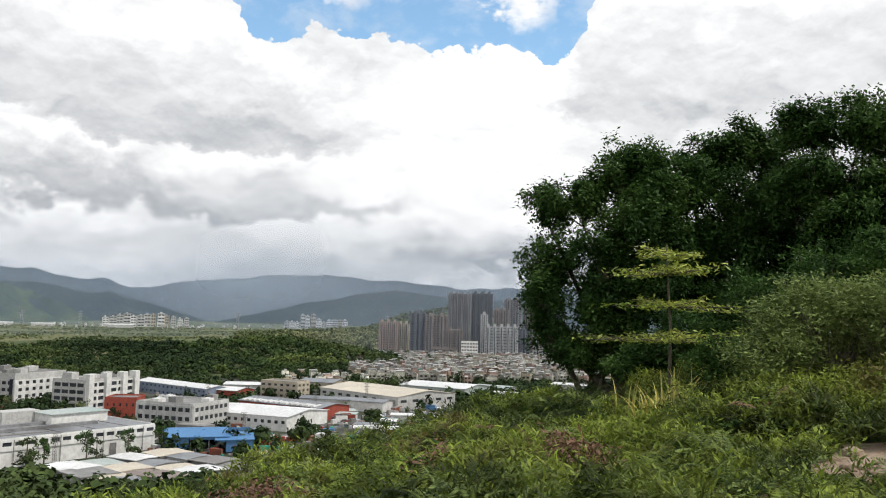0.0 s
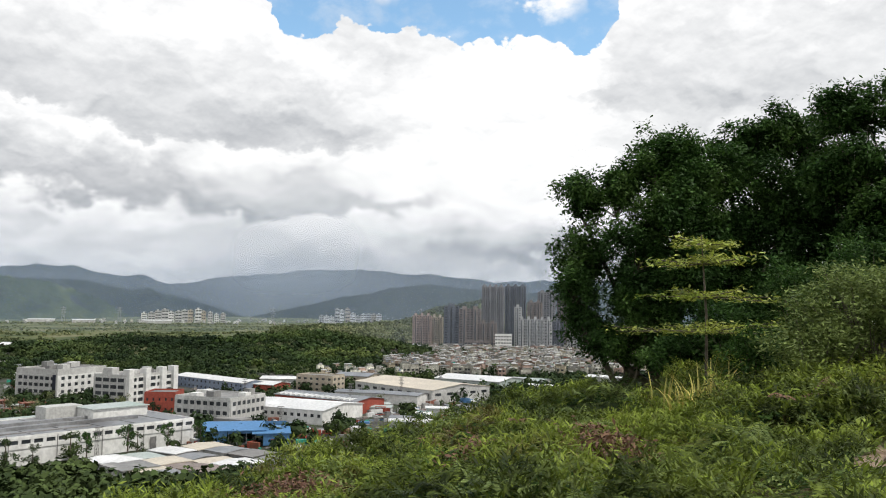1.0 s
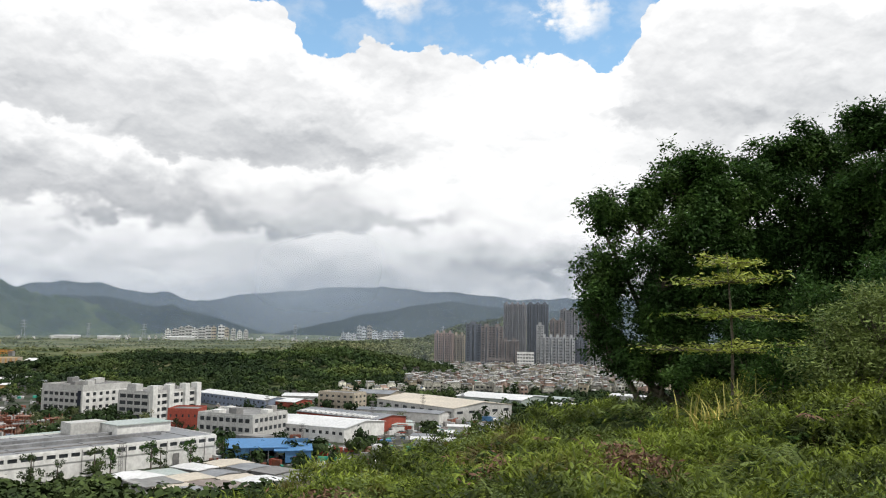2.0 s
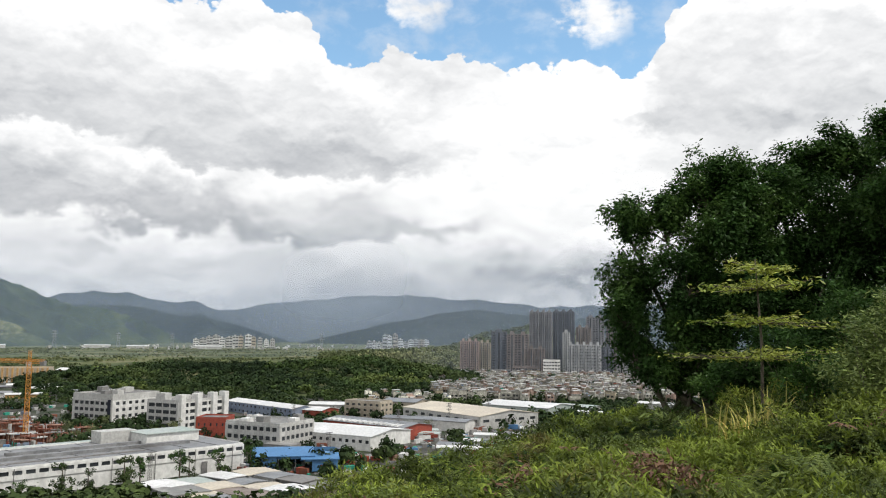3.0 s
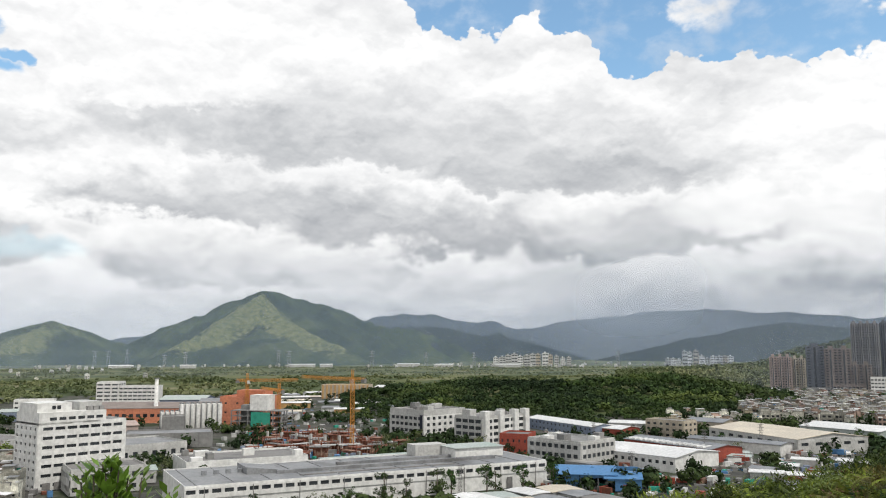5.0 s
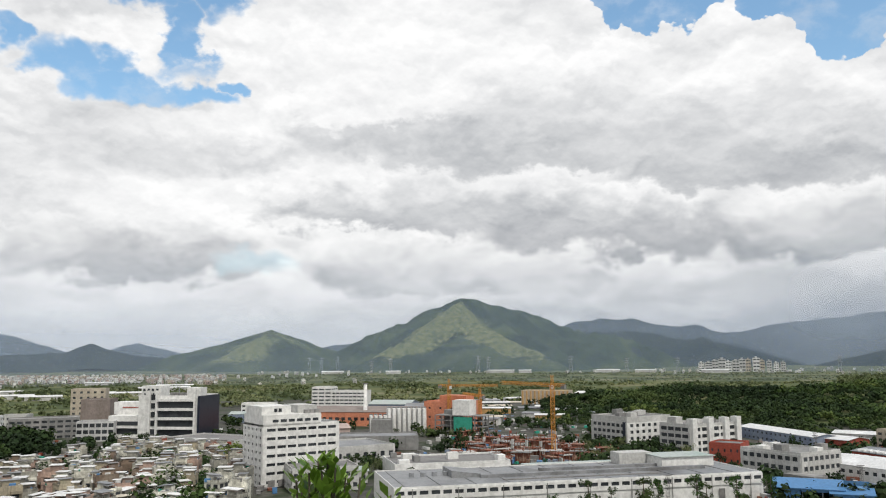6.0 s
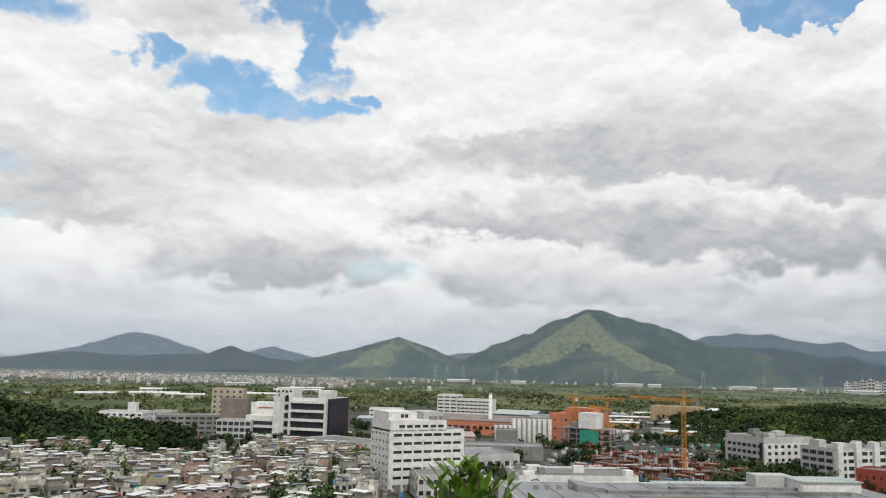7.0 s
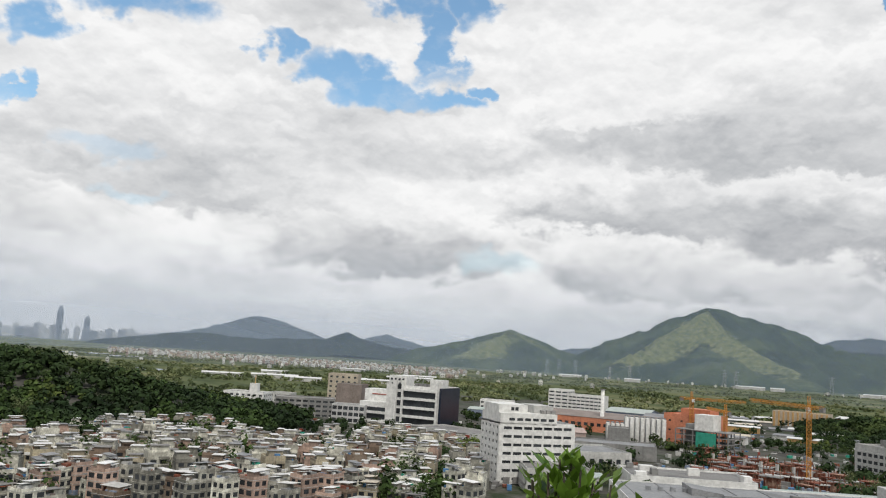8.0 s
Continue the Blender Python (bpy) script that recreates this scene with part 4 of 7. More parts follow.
simple("store", P(-15.6, 506), P(-13.8, 494), 18, 6.0, "red", "roofwhite", "reddish store with a pale roof", "warehouse", pitch=1.4)
simple("store", P(-14.6, 545), P(-12.2, 540), 16, 5.5, "offwhite", "roofwhite", "pale flat store by the wood", "warehouse", pitch=1.2)
simple("tenement", P(-12.2, 520), P(-9.8, 506), 14, 9.5, "cream", "grey", "cream three-storey building with a flat roof", "building", 3, 6, ("front", "right"), share=0.5, win=0.42)
simple("store", P(-9.7, 540), P(-7.4, 530), 22, 8.0, "cream", "roofgrey", "cream store with a dark open front", "warehouse", 1, 3, share=0.6, win=0.5, sill=0.05, pitch=1.5)
simple("store", P(-9.6, 470), P(-5.8, 458), 12, 4.6, "offwhite", "roofgrey", "long low white store", "warehouse", 1, 10, share=0.5, win=0.3, pitch=1.0)
ob, w = simple("depot_hall", P(-8.2, 505), P(-3.0, 450), 44, 7.5, "offwhite", "roofcream", "large depot hall with a cream sheet roof", "warehouse", 1, 9, ("front", "right"), share=0.5, win=0.2, sill=0.55, pitch=2.6)
bar("gate", ob, w + 0.36, 17, 0, 0.12, 6, 5.5, "darkgrey", label="dark open gate")
simple("depot_hall", P(-2.8, 545), P(1.6, 520), 34, 6.5, "roofgreen", "roofwhite", "pale green hall with a white sheet roof", "warehouse", pitch=2.0)
simple("store", P(2.2, 560), P(4.5, 548), 16, 5.0, "offwhite", "roofgreen", "small store with a grey-green roof", "warehouse", pitch=1.2)
simple("store", P(3.5, 520), P(5.2, 515), 12, 4.5, "grey", "roofwhite", "small grey shed with white roof", "shed", pitch=1.0)
simple("store", P(7.5, 600), P(10.5, 590), 14, 5.0, "offwhite", "roofwhite", "small pale store among trees", "warehouse", pitch=1.0)
simple("white_store", P(-6.8, 452), P(-4.0, 440), 14, 5.5, "white", "roofgrey", "white store with a dark roof", "warehouse", pitch=1.0)

# blue sheet-metal shed, open in front
ob, w = root("blue_shed", P(-18.2, 318), P(-12.6, 318), "open-fronted blue sheet-metal shed with a blue roof", "shed")
bar("side_wall", ob, 0, 0, 0, 0.3, 24, 5.8, "blue")
bar("rear_wall", ob, 0, 23.7, 0, w, 0.3, 5.8, "blue")
bar("front_panel", ob, 0.3, 0, 0.6, 8.5, 0.25, 5.2, "blue")
bar("front_panel", ob, w - 9.5, -3, 0.4, 9.5, 0.25, 4.6, "blue")
bar("fascia", ob, 9, 0, 4.6, 14, 0.25, 1.2, "blue")
gable(ob, 22, 25, 5.8, 1.6, "blue")
gable(ob, 13, 20, 5.0, 1.0, "blue", x=w - 13, y=-3)
for k in range(6):
    bar("post", ob, 9.2 + 3.2 * k, 0.2, 0, 0.25, 0.25, 4.8, "steel")
for k in range(4):
    bar("banner", ob, w - 9 + 2.3 * k, -3.1, 0.6, 1.6, 0.08, 2.2, "red" if k == 1 else "blue")

# low sheds at the foot of the slope
shed_rng = random.Random(5)
for k in range(16):
    s, q = 65 + 12.5 * (k % 4) + shed_rng.uniform(-1.5, 1.5), 14 + 11.5 * (k // 4) + shed_rng.uniform(-1.5, 1.5)
    x, y = -172 + 0.58 * s + 0.82 * q, 210 + 0.82 * s - 0.58 * q
    a = radians(-35 + shed_rng.uniform(-9, 9))
    L = shed_rng.uniform(9.5, 13.5)
    ob, w = simple("lean_to_shed", (x, y), (x + L * math.cos(a), y + L * math.sin(a)), shed_rng.uniform(8.5, 12.5), shed_rng.uniform(2.3, 3.5),
                   shed_rng.choice(("grey", "offwhite", "tan")), shed_rng.choice(("roofgrey", "tan", "grey", "roofgreen", "grey", "roofcream", "darkgrey", "roofwhite")), "low makeshift shed with a weathered sheet roof", "shed", pitch=shed_rng.uniform(0.2, 0.5), group="makeshift sheds")
    bar("doorway", ob, w * 0.3, -0.06, 0, 2.4, 0.1, 2.2, "darkgrey")

# halls and yards to the west of the warehouse
simple("flat_hall", P(-49.4, 330), P(-45.0, 335), 22, 8.5, "offwhite", "darkgrey", "low grey-roofed hall beside the white block", "hall", 2, 9, ("front", "left"), share=0.6, win=0.4)
ob, w = simple("curved_hall", P(-42.6, 340), P(-34.8, 352), 30, 8.0, "white", "darkgrey", "white hall with a dark flat roof", "hall", 1, 7, share=0.25, win=0.22, sill=0.4)
rooftop(ob, w, 30, 8, 6, "white", 31)
simple("flat_hall", P(-47.2, 405), P(-42.6, 420), 34, 8.0, "offwhite", "roofgrey", "long grey flat-roofed hall", "hall", 1, 8, share=0.5, win=0.3, sill=0.4)
simple("flat_hall", P(-46.4, 470), P(-41.0, 470), 26, 7.0, "grey", "roofgrey", "low grey flat-roofed hall", "hall")
simple("low_house", P(-46.6, 350), P(-44.4, 352), 12, 5.0, "offwhite", "roofgreen", "small white house with a green-grey roof", "house", 1, 4, share=0.4, win=0.4, pitch=1.2)
simple("pink_hall", P(-48.8, 520), P(-45.6, 525), 24, 8.0, "pink", "pink", "low hall with a salmon-pink roof", "hall", pitch=2.0)
simple("low_house", P(-44.2, 560), P(-42.8, 560), 16, 9.0, "grey", "grey", "dark grey boiler house below the chimney", "building")

# orange factory with silos and chimney
ob, w = simple("orange_factory", P(-49.6, 650), P(-40.2, 620), 50, 10.5, "orange", "tan", "long orange factory with a brown roof", "factory", 1, 22, share=0.6, win=0.22, sill=0.4, pitch=3.0)
ob, w = simple("orange_tower_block", P(-40.6, 600), P(-37.6, 585), 24, 19, "orange", "orange", "tall orange process building", "factory", 3, 4, share=0.2, win=0.2)
bar("upper_block", ob, w * 0.3, 4, 19, w * 0.6, 14, 5, "orange")


def silo(x, y, r, h, group):
    ob = new("silo")
    ob.matrix_basis = pose(x, y, 0)
    tagged(ob, "tall pale grey storage silo with a domed top", "silo", group)
    n = 18
    v, f = [], []
    rings = [(r, 0), (r, h), (r * 0.8, h + r * 0.25), (r * 0.1, h + r * 0.42)]
    for q, z in rings:
        v += [(q * math.cos(2 * math.pi * k / n), q * math.sin(2 * math.pi * k / n), z) for k in range(n)]
    for i in range(3):
        f += [(i * n + k, i * n + (k + 1) % n, (i + 1) * n + (k + 1) % n, (i + 1) * n + k) for k in range(n)]
    f.append(tuple(range(3 * n, 4 * n)))
    shell = solid("shell", v, f, "silo", ob, True)
    under(bar("ladder", ob, -0.3, -r - 0.18, 0, 0.6, 0.16, h, "steel"), shell)
    under(bar("walkway", ob, -r * 0.8, -0.5, h + r * 0.3, r * 1.6, 1.0, 0.9, "steel"), shell)
    return ob


for k in range(8):
    x, y = P(-43.0 + 0.34 * k, 585)
    silo(x, y, 1.75, 15.5, "silos of the factory")
for k in range(4):
    x, y = P(-44.2 + 0.31 * k, 582)
    silo(x, y, 1.5, 11.0, "silos of the factory")


def chimney(x, y, h):
    ob = new("chimney")
    ob.matrix_basis = pose(x, y, 0)
    tagged(ob, "slender white factory chimney", "chimney")
    n = 14
    v = [(q * math.cos(2 * math.pi * k / n), q * math.sin(2 * math.pi * k / n), z) for q, z in ((1.7, 0), (1.25, h)) for k in range(n)]
    f = [(k, (k + 1) % n, n + (k + 1) % n, n + k) for k in range(n)]
    solid("shaft", v, f + [tuple(range(n, 2 * n))], "white", ob, True)
    bar("cap", ob, -1.5, -1.5, h, 3.0, 3.0, 0.8, "grey")
    bar("plinth", ob, -3, -3, 0, 6, 6, 4, "grey")


chimney(*P(-44.6, 640), 31)
simple("white_factory", P(-48.2, 850), P(-46.9, 845), 26, 21, "white", "grey", "white multi-storey factory block", "factory", 6, 3, ("front", "right"), share=0.8, win=0.4)
simple("white_factory", P(-46.9, 850), P(-44.6, 840), 22, 17, "white", "grey", "white factory wing with ribbon windows", "factory", 5, 8, share=0.85, win=0.4)
simple("teal_hall", P(-44.4, 780), P(-41.6, 770), 40, 8, "bluegrey", "roofgreen", "grey-blue hall with a wide metal roof", "hall", pitch=3.0)
simple("teal_hall", P(-42.0, 720), P(-39.0, 715), 40, 8, "bluegrey", "roofgrey", "blue-grey hall with a pitched metal roof", "hall", pitch=3.0)
simple("teal_hall", P(-53.6, 690), P(-49.2, 680), 24, 7, "bluegrey", "roofgreen", "pale blue low factory hall", "hall", 1, 9, share=0.6, win=0.35, pitch=1.5)
simple("white_house", P(-52.8, 760), P(-50.6, 755), 14, 11, "white", "grey", "white low office beside the trees", "building", 3, 7, share=0.6, win=0.4)

# unfinished concrete frame with green netting
ob, w = root("concrete_frame", P(-39.9, 545), P(-36.6, 530), "unfinished concrete building hung with green netting", "building site")
for k in range(5):
    bar("slab", ob, 0, 0, 3.4 * k, w, 18, 0.4, "grey")
for k in range(7):
    for j in range(3):
        bar("column", ob, k * (w - 0.6) / 6, j * 8.6, 0, 0.6, 0.6, 14, "grey")
bar("core", ob, 4, 6, 0, 9, 8, 17, "grey")
bar("netting", ob, 14, -0.4, 4.0, 13, 0.15, 9.0, "green", label="green safety netting")
bar("white_box", ob, 12, 2, 14, 12, 11, 9.5, "white", label="white boarded hoist house")

# red formwork and steel on the building site
site_rng = random.Random(11)
for k in range(150):
    b, dd = site_rng.uniform(-39.0, -28.8), site_rng.uniform(410, 545)
    if dd > 545 - (b + 39) * 9:
        continue
    x, y = P(b, dd)
    ob = new("formwork_stack")
    ob.matrix_basis = pose(x, y, 0, 0, 0, site_rng.uniform(-20, 80))
    tagged(ob, "stack of rusty red formwork and scaffold", "formwork", "building site formwork")
    L, hh = site_rng.uniform(5, 12), site_rng.uniform(1.2, 5.0)
    bar("deck", ob, 0, 0, hh, L, site_rng.uniform(2, 6), 0.35, site_rng.choice(("rust", "rust", "rust", "offwhite", "grey")))
    for j in range(4):
        bar("prop", ob, L * j / 3.2, 0.3, 0, 0.3, 0.3, hh + site_rng.uniform(0, 2.5), "rust")
    bar("panel", ob, L * 0.2, 1.2, 0, L * 0.6, 0.25, hh * 0.9, "rust")
for k in range(8):
    x, y = P(-37.6 + 0.95 * k, 480 - 6 * k)
    ob = new("concrete_column")
    ob.matrix_basis = pose(x, y, 0)
    tagged(ob, "pale unfinished concrete column on the site", "column", "site columns")
    bar("shaft", ob, 0, 0, 0, 1.2, 1.2, 6.5, "offwhite")
    bar("starter_bars", ob, 0.3, 0.3, 6.5, 0.6, 0.6, 0.9, "rust")


def lattice(ob, a, b, wide, mat, bays, name):
    """A square lattice girder from a to b as one mesh."""
    a, b = Vector(a), Vector(b)
    ax = (b - a).normalized()
    s1 = ax.orthogonal().normalized() * wide / 2
    s2 = ax.cross(s1).normalized() * wide / 2
    v, f = [], []

    def stick(p, q, r):
        dirn = (q - p).normalized()
        u = dirn.orthogonal().normalized() * r
        w_ = dirn.cross(u).normalized() * r
        i = len(v)
        v.extend([p + u, p + w_, p - u, p - w_, q + u, q + w_, q - u, q - w_])
        f.extend([(i + k, i + (k + 1) % 4, i + 4 + (k + 1) % 4, i + 4 + k) for k in range(4)])

    corners = [s1 + s2, s1 - s2, -s1 - s2, -s1 + s2]
    for c in corners:
        stick(a + c, b + c, wide * 0.085)
    for k in range(bays):
        p, q = a.lerp(b, k / bays), a.lerp(b, (k + 1) / bays)
        for i in range(4):
            c0, c1 = corners[i], corners[(i + 1) % 4]
            stick(p + c0, q + c1, wide * 0.05)
            stick(p + c0, p + c1, wide * 0.05)
    return solid(name, [tuple(x) for x in v], f, mat, ob)


def tower_crane(x, y, h, jib, back, turn, label):
    ob = new("tower_crane")
    ob.matrix_basis = pose(x, y, 0, 0, 0, turn)
    tagged(ob, label, "crane", "tower cranes")
    lattice(ob, (0, 0, 0), (0, 0, h), 1.9, "yellow", 18, "mast")
    lattice(ob, (0, 0, h), (jib, 0, h + 0.4), 1.3, "yellow", 20, "jib")
    tail = lattice(ob, (0, 0, h), (-back, 0, h), 1.3, "yellow", 5, "counter_jib")
    lattice(ob, (0, 0, h), (0, 0, h + 5.0), 1.2, "yellow", 4, "apex")
    under(bar("counterweight", ob, -back, -0.8, h - 1.8, 2.4, 1.6, 2.2, "grey", label="grey concrete counterweight"), tail)
    cab = bar("cab", ob, 0.8, -1.9, h - 2.2, 1.6, 1.6, 2.0, "white", label="white operator cab")
    under(bar("window", ob, 2.38, -1.8, h - 1.4, 0.06, 1.4, 1.0, "glass"), cab)
    bar("base", ob, -2.2, -2.2, 0, 4.4, 4.4, 1.2, "grey")
    for q in (jib * 0.7, -back * 0.9):
        lattice(ob, (0, 0, h + 5.0), (q, 0, h + 0.8), 0.12, "steel", 1, "tie")


tower_crane(*P(-31.9, 425), 37, 38, 9, 168, "orange tower crane with its jib over the site")
tower_crane(*P(-36.8, 545), 26, 30, 7, 150, "orange tower crane standing in the site")
tower_crane(*P(-38.9, 590), 31, 36, 8, 20, "orange tower crane with white cab behind the frame")

ob, w = simple("tank_house", P(-34.0, 870), P(-30.8, 860), 24, 15, "cream", "ochre", "cream depot with ochre columns", "building")
for k in range(12):
    bar("column", ob, 1 + k * (w - 3) / 11, -0.8, 0, 1.6, 0.8, 15.5, "ochre")
simple("red_depot", P(-30.4, 960), P(-28.4, 950), 30, 9, "red", "roofwhite", "dark red depot with a white roof", "warehouse", pitch=2)
simple("white_depot", P(-28.6, 900), P(-26.4, 890), 22, 9, "white", "roofgrey", "white depot below the wooded hill", "warehouse", 2, 8, share=0.7, win=0.4)
simple("white_depot", P(-26.2, 1000), P(-24.6, 990), 22, 8, "bluegrey", "darkgrey", "dark-roofed depot at the wood's edge", "warehouse")
yard_rng = random.Random(17)
for k in range(34):
    b, dd = yard_rng.uniform(-38.5, -28.5), yard_rng.uniform(600, 930)
    x, y = P(b, dd)
    L = yard_rng.uniform(14, 34)
    a = radians(yard_rng.uniform(20, 60))
    simple("yard_shed", (x, y), (x + L * math.cos(a), y + L * math.sin(a)), yard_rng.uniform(8, 16), yard_rng.uniform(3.5, 6), yard_rng.choice(("offwhite", "grey", "white", "ochre")),
           yard_rng.choice(("roofwhite", "roofgrey", "roofwhite", "roofcream")), "low yard shed with a pale metal roof", "shed", pitch=1.0, group="yard sheds")

# buildings round the office
simple("grey_block", P(-66.6, 600), P(-62.6, 600), 20, 13, "grey", "grey", "grey low block with a glazed front", "building", 4, 9, share=0.7, win=0.45)
simple("glass_block", P(-62.8, 570), P(-60.6, 565), 16, 12, "tower_pale", "grey", "grey glazed low block", "building", 3, 6, share=0.8, win=0.6)
simple("brown_block", P(-62.6, 650), P(-60.9, 645), 22, 22, "tan", "grey", "plain brown block behind the office", "building")
simple("cream_block", P(-63.2, 760), P(-61.2, 755), 18, 26, "cream", "grey", "cream block above the trees", "building", 6, 5, share=0.4, win=0.4)
ob, w = simple("white_villa", P(-70.0, 640), P(-67.4, 630), 20, 13, "white", "grey", "white block with a turret on its roof", "building", 4, 7, ("front", "right"), share=0.5, win=0.45)
bar("turret", ob, w * 0.6, 4, 13, 6, 6, 7, "white")
bar("mast", ob, w * 0.7, 6, 20, 0.5, 0.5, 6, "ochre")
simple("white_villa", P(-67.0, 680), P(-65.6, 675), 16, 11, "offwhite", "grey", "pale villa beside the wood", "building", 3, 5, share=0.5, win=0.45)
ob, w = simple("market_hall", P(-57.2, 505), P(-53.2, 470), 26, 6.5, "offwhite", "darkgrey", "low hall with a dark roof and red end", "hall")
bar("red_panel", ob, w * 0.72, -0.3, 1, w * 0.24, 0.3, 5.5, "red")
bar("dark_panel", ob, w * 0.4, -0.3, 1, w * 0.3, 0.3, 5.5, "bluegrey")
simple("low_terrace", P(-56.4, 425), P(-53.2, 420), 8, 4.5, "offwhite", "grey", "low pale terrace by the road", "building", 1, 9, share=0.6, win=0.4)


# ---- towers to the north ----
def tower(b0, b1, d, depth, h, wall, floors, bays, label, wings=3, win=0.5, share=0.6, top=3.0):
    ob, w = root("apartment_tower", P(b0, d), P(b1, d), label, "apartment tower", "towers of the town")
    bar("wall", ob, 0, 0, 0, w, depth, h, wall)
    bar("roof", ob, 0.5, 0.5, h, w - 1, depth - 1, 0.5, "darkgrey")
    for j in range(floors):
        bar("window_band", ob, 0.4, -0.12, (j + 0.3) * h / floors, w - 0.8, 0.14, h / floors * win * 0.8, "glass")
    for j in range(bays + 1):
        bar("pier", ob, j * (w - 1.2) / bays, -0.5, 0, 1.2 if share > 0.65 else 1.8, 0.5, h, wall)
    k = 0
    while k < wings:
        x = (k + 0.5) * w / wings - w / wings * 0.2
        wing = bar("wing", ob, x, -4.0, 0, w / wings * 0.4, 4.0, h + 0.8, wall)
        under(bar("bay_window", ob, x + w / wings * 0.14, -4.5, h * 0.03, w / wings * 0.12, 0.5, h * 0.95, "glass"), wing)
        under(bar("roof_room", ob, x, 2, h + 0.5, w / wings * 0.4, 6, top, wall), wing)
        k += 1
    return ob


tower(0.35, 1.9, 1180, 24, 84, "tower", 26, 8, "tall brown-grey apartment tower", 4)
tower(1.95, 3.4, 1190, 24, 85, "slate", 26, 8, "tall brown-grey apartment tower with pale bands", 3)
tower(3.5, 4.5, 1150, 22, 62, "tan", 20, 5, "brown apartment tower with stepped top", 2)
tower(4.2, 5.4, 1230, 24, 78, "tower", 24, 6, "tall brown apartment tower behind the others", 2)
tower(5.5, 7.0, 1260, 24, 72, "tan", 22, 7, "tall brown apartment tower beside the trees", 3)
tower(-2.25, -1.2, 1070, 20, 55, "slate", 17, 4, "dark blue-grey slab tower", 1)
tower(-1.2, 0.3, 1060, 20, 52, "tan", 17, 6, "brown apartment tower with pale corner bays", 2)
tower(-4.4, -3.1, 1120, 18, 42, "pink", 13, 6, "cream and tan apartment block", 3)
tower(-3.1, -2.3, 1130, 18, 40, "cream", 13, 4, "cream apartment block with tan bays", 2)
tower(0.2, 1.4, 1060, 16, 34, "tan", 11, 5, "tan mid-rise apartment block", 2)
tower(2.6, 3.1, 1100, 16, 55, "tower_pale", 17, 2, "slim grey tower with open frames", 1)
tower(2.9, 5.2, 1010, 20, 40, "tower_pale", 11, 14, "wide grey slab block with many windows", 5, 0.5, 0.7)
tower(5.2, 6.0, 1020, 20, 38, "slate", 11, 5, "blue-green glazed office tower", 1, 0.7, 0.85)
tower(6.2, 7.5, 1060, 20, 30, "offwhite", 9, 6, "pale mid-rise block beside the trees", 2)
ob, w = simple("white_office", P(1.3, 960), P(2.45, 960), 18, 22, "white", "grey", "small white office with rows of windows", "building", 6, 6, share=0.7, win=0.4)
simple("podium_block", P(-0.8, 1000), P(0.9, 1000), 20, 12, "tan", "grey", "brown podium below the towers", "building", 3, 8)
simple("podium_block", P(-2.3, 1010), P(-0.9, 1010), 18, 8, "grey", "grey", "grey podium below the slab tower", "building", 2, 7)
simple("long_white_shed", P(-7.6, 1010), P(-4.2, 1000), 26, 7, "white", "roofwhite", "long white-roofed shed behind the wood", "warehouse", pitch=1.5)

# ---- village houses ----
house_rng = random.Random(23)


TOPS = []
ROOFS = []


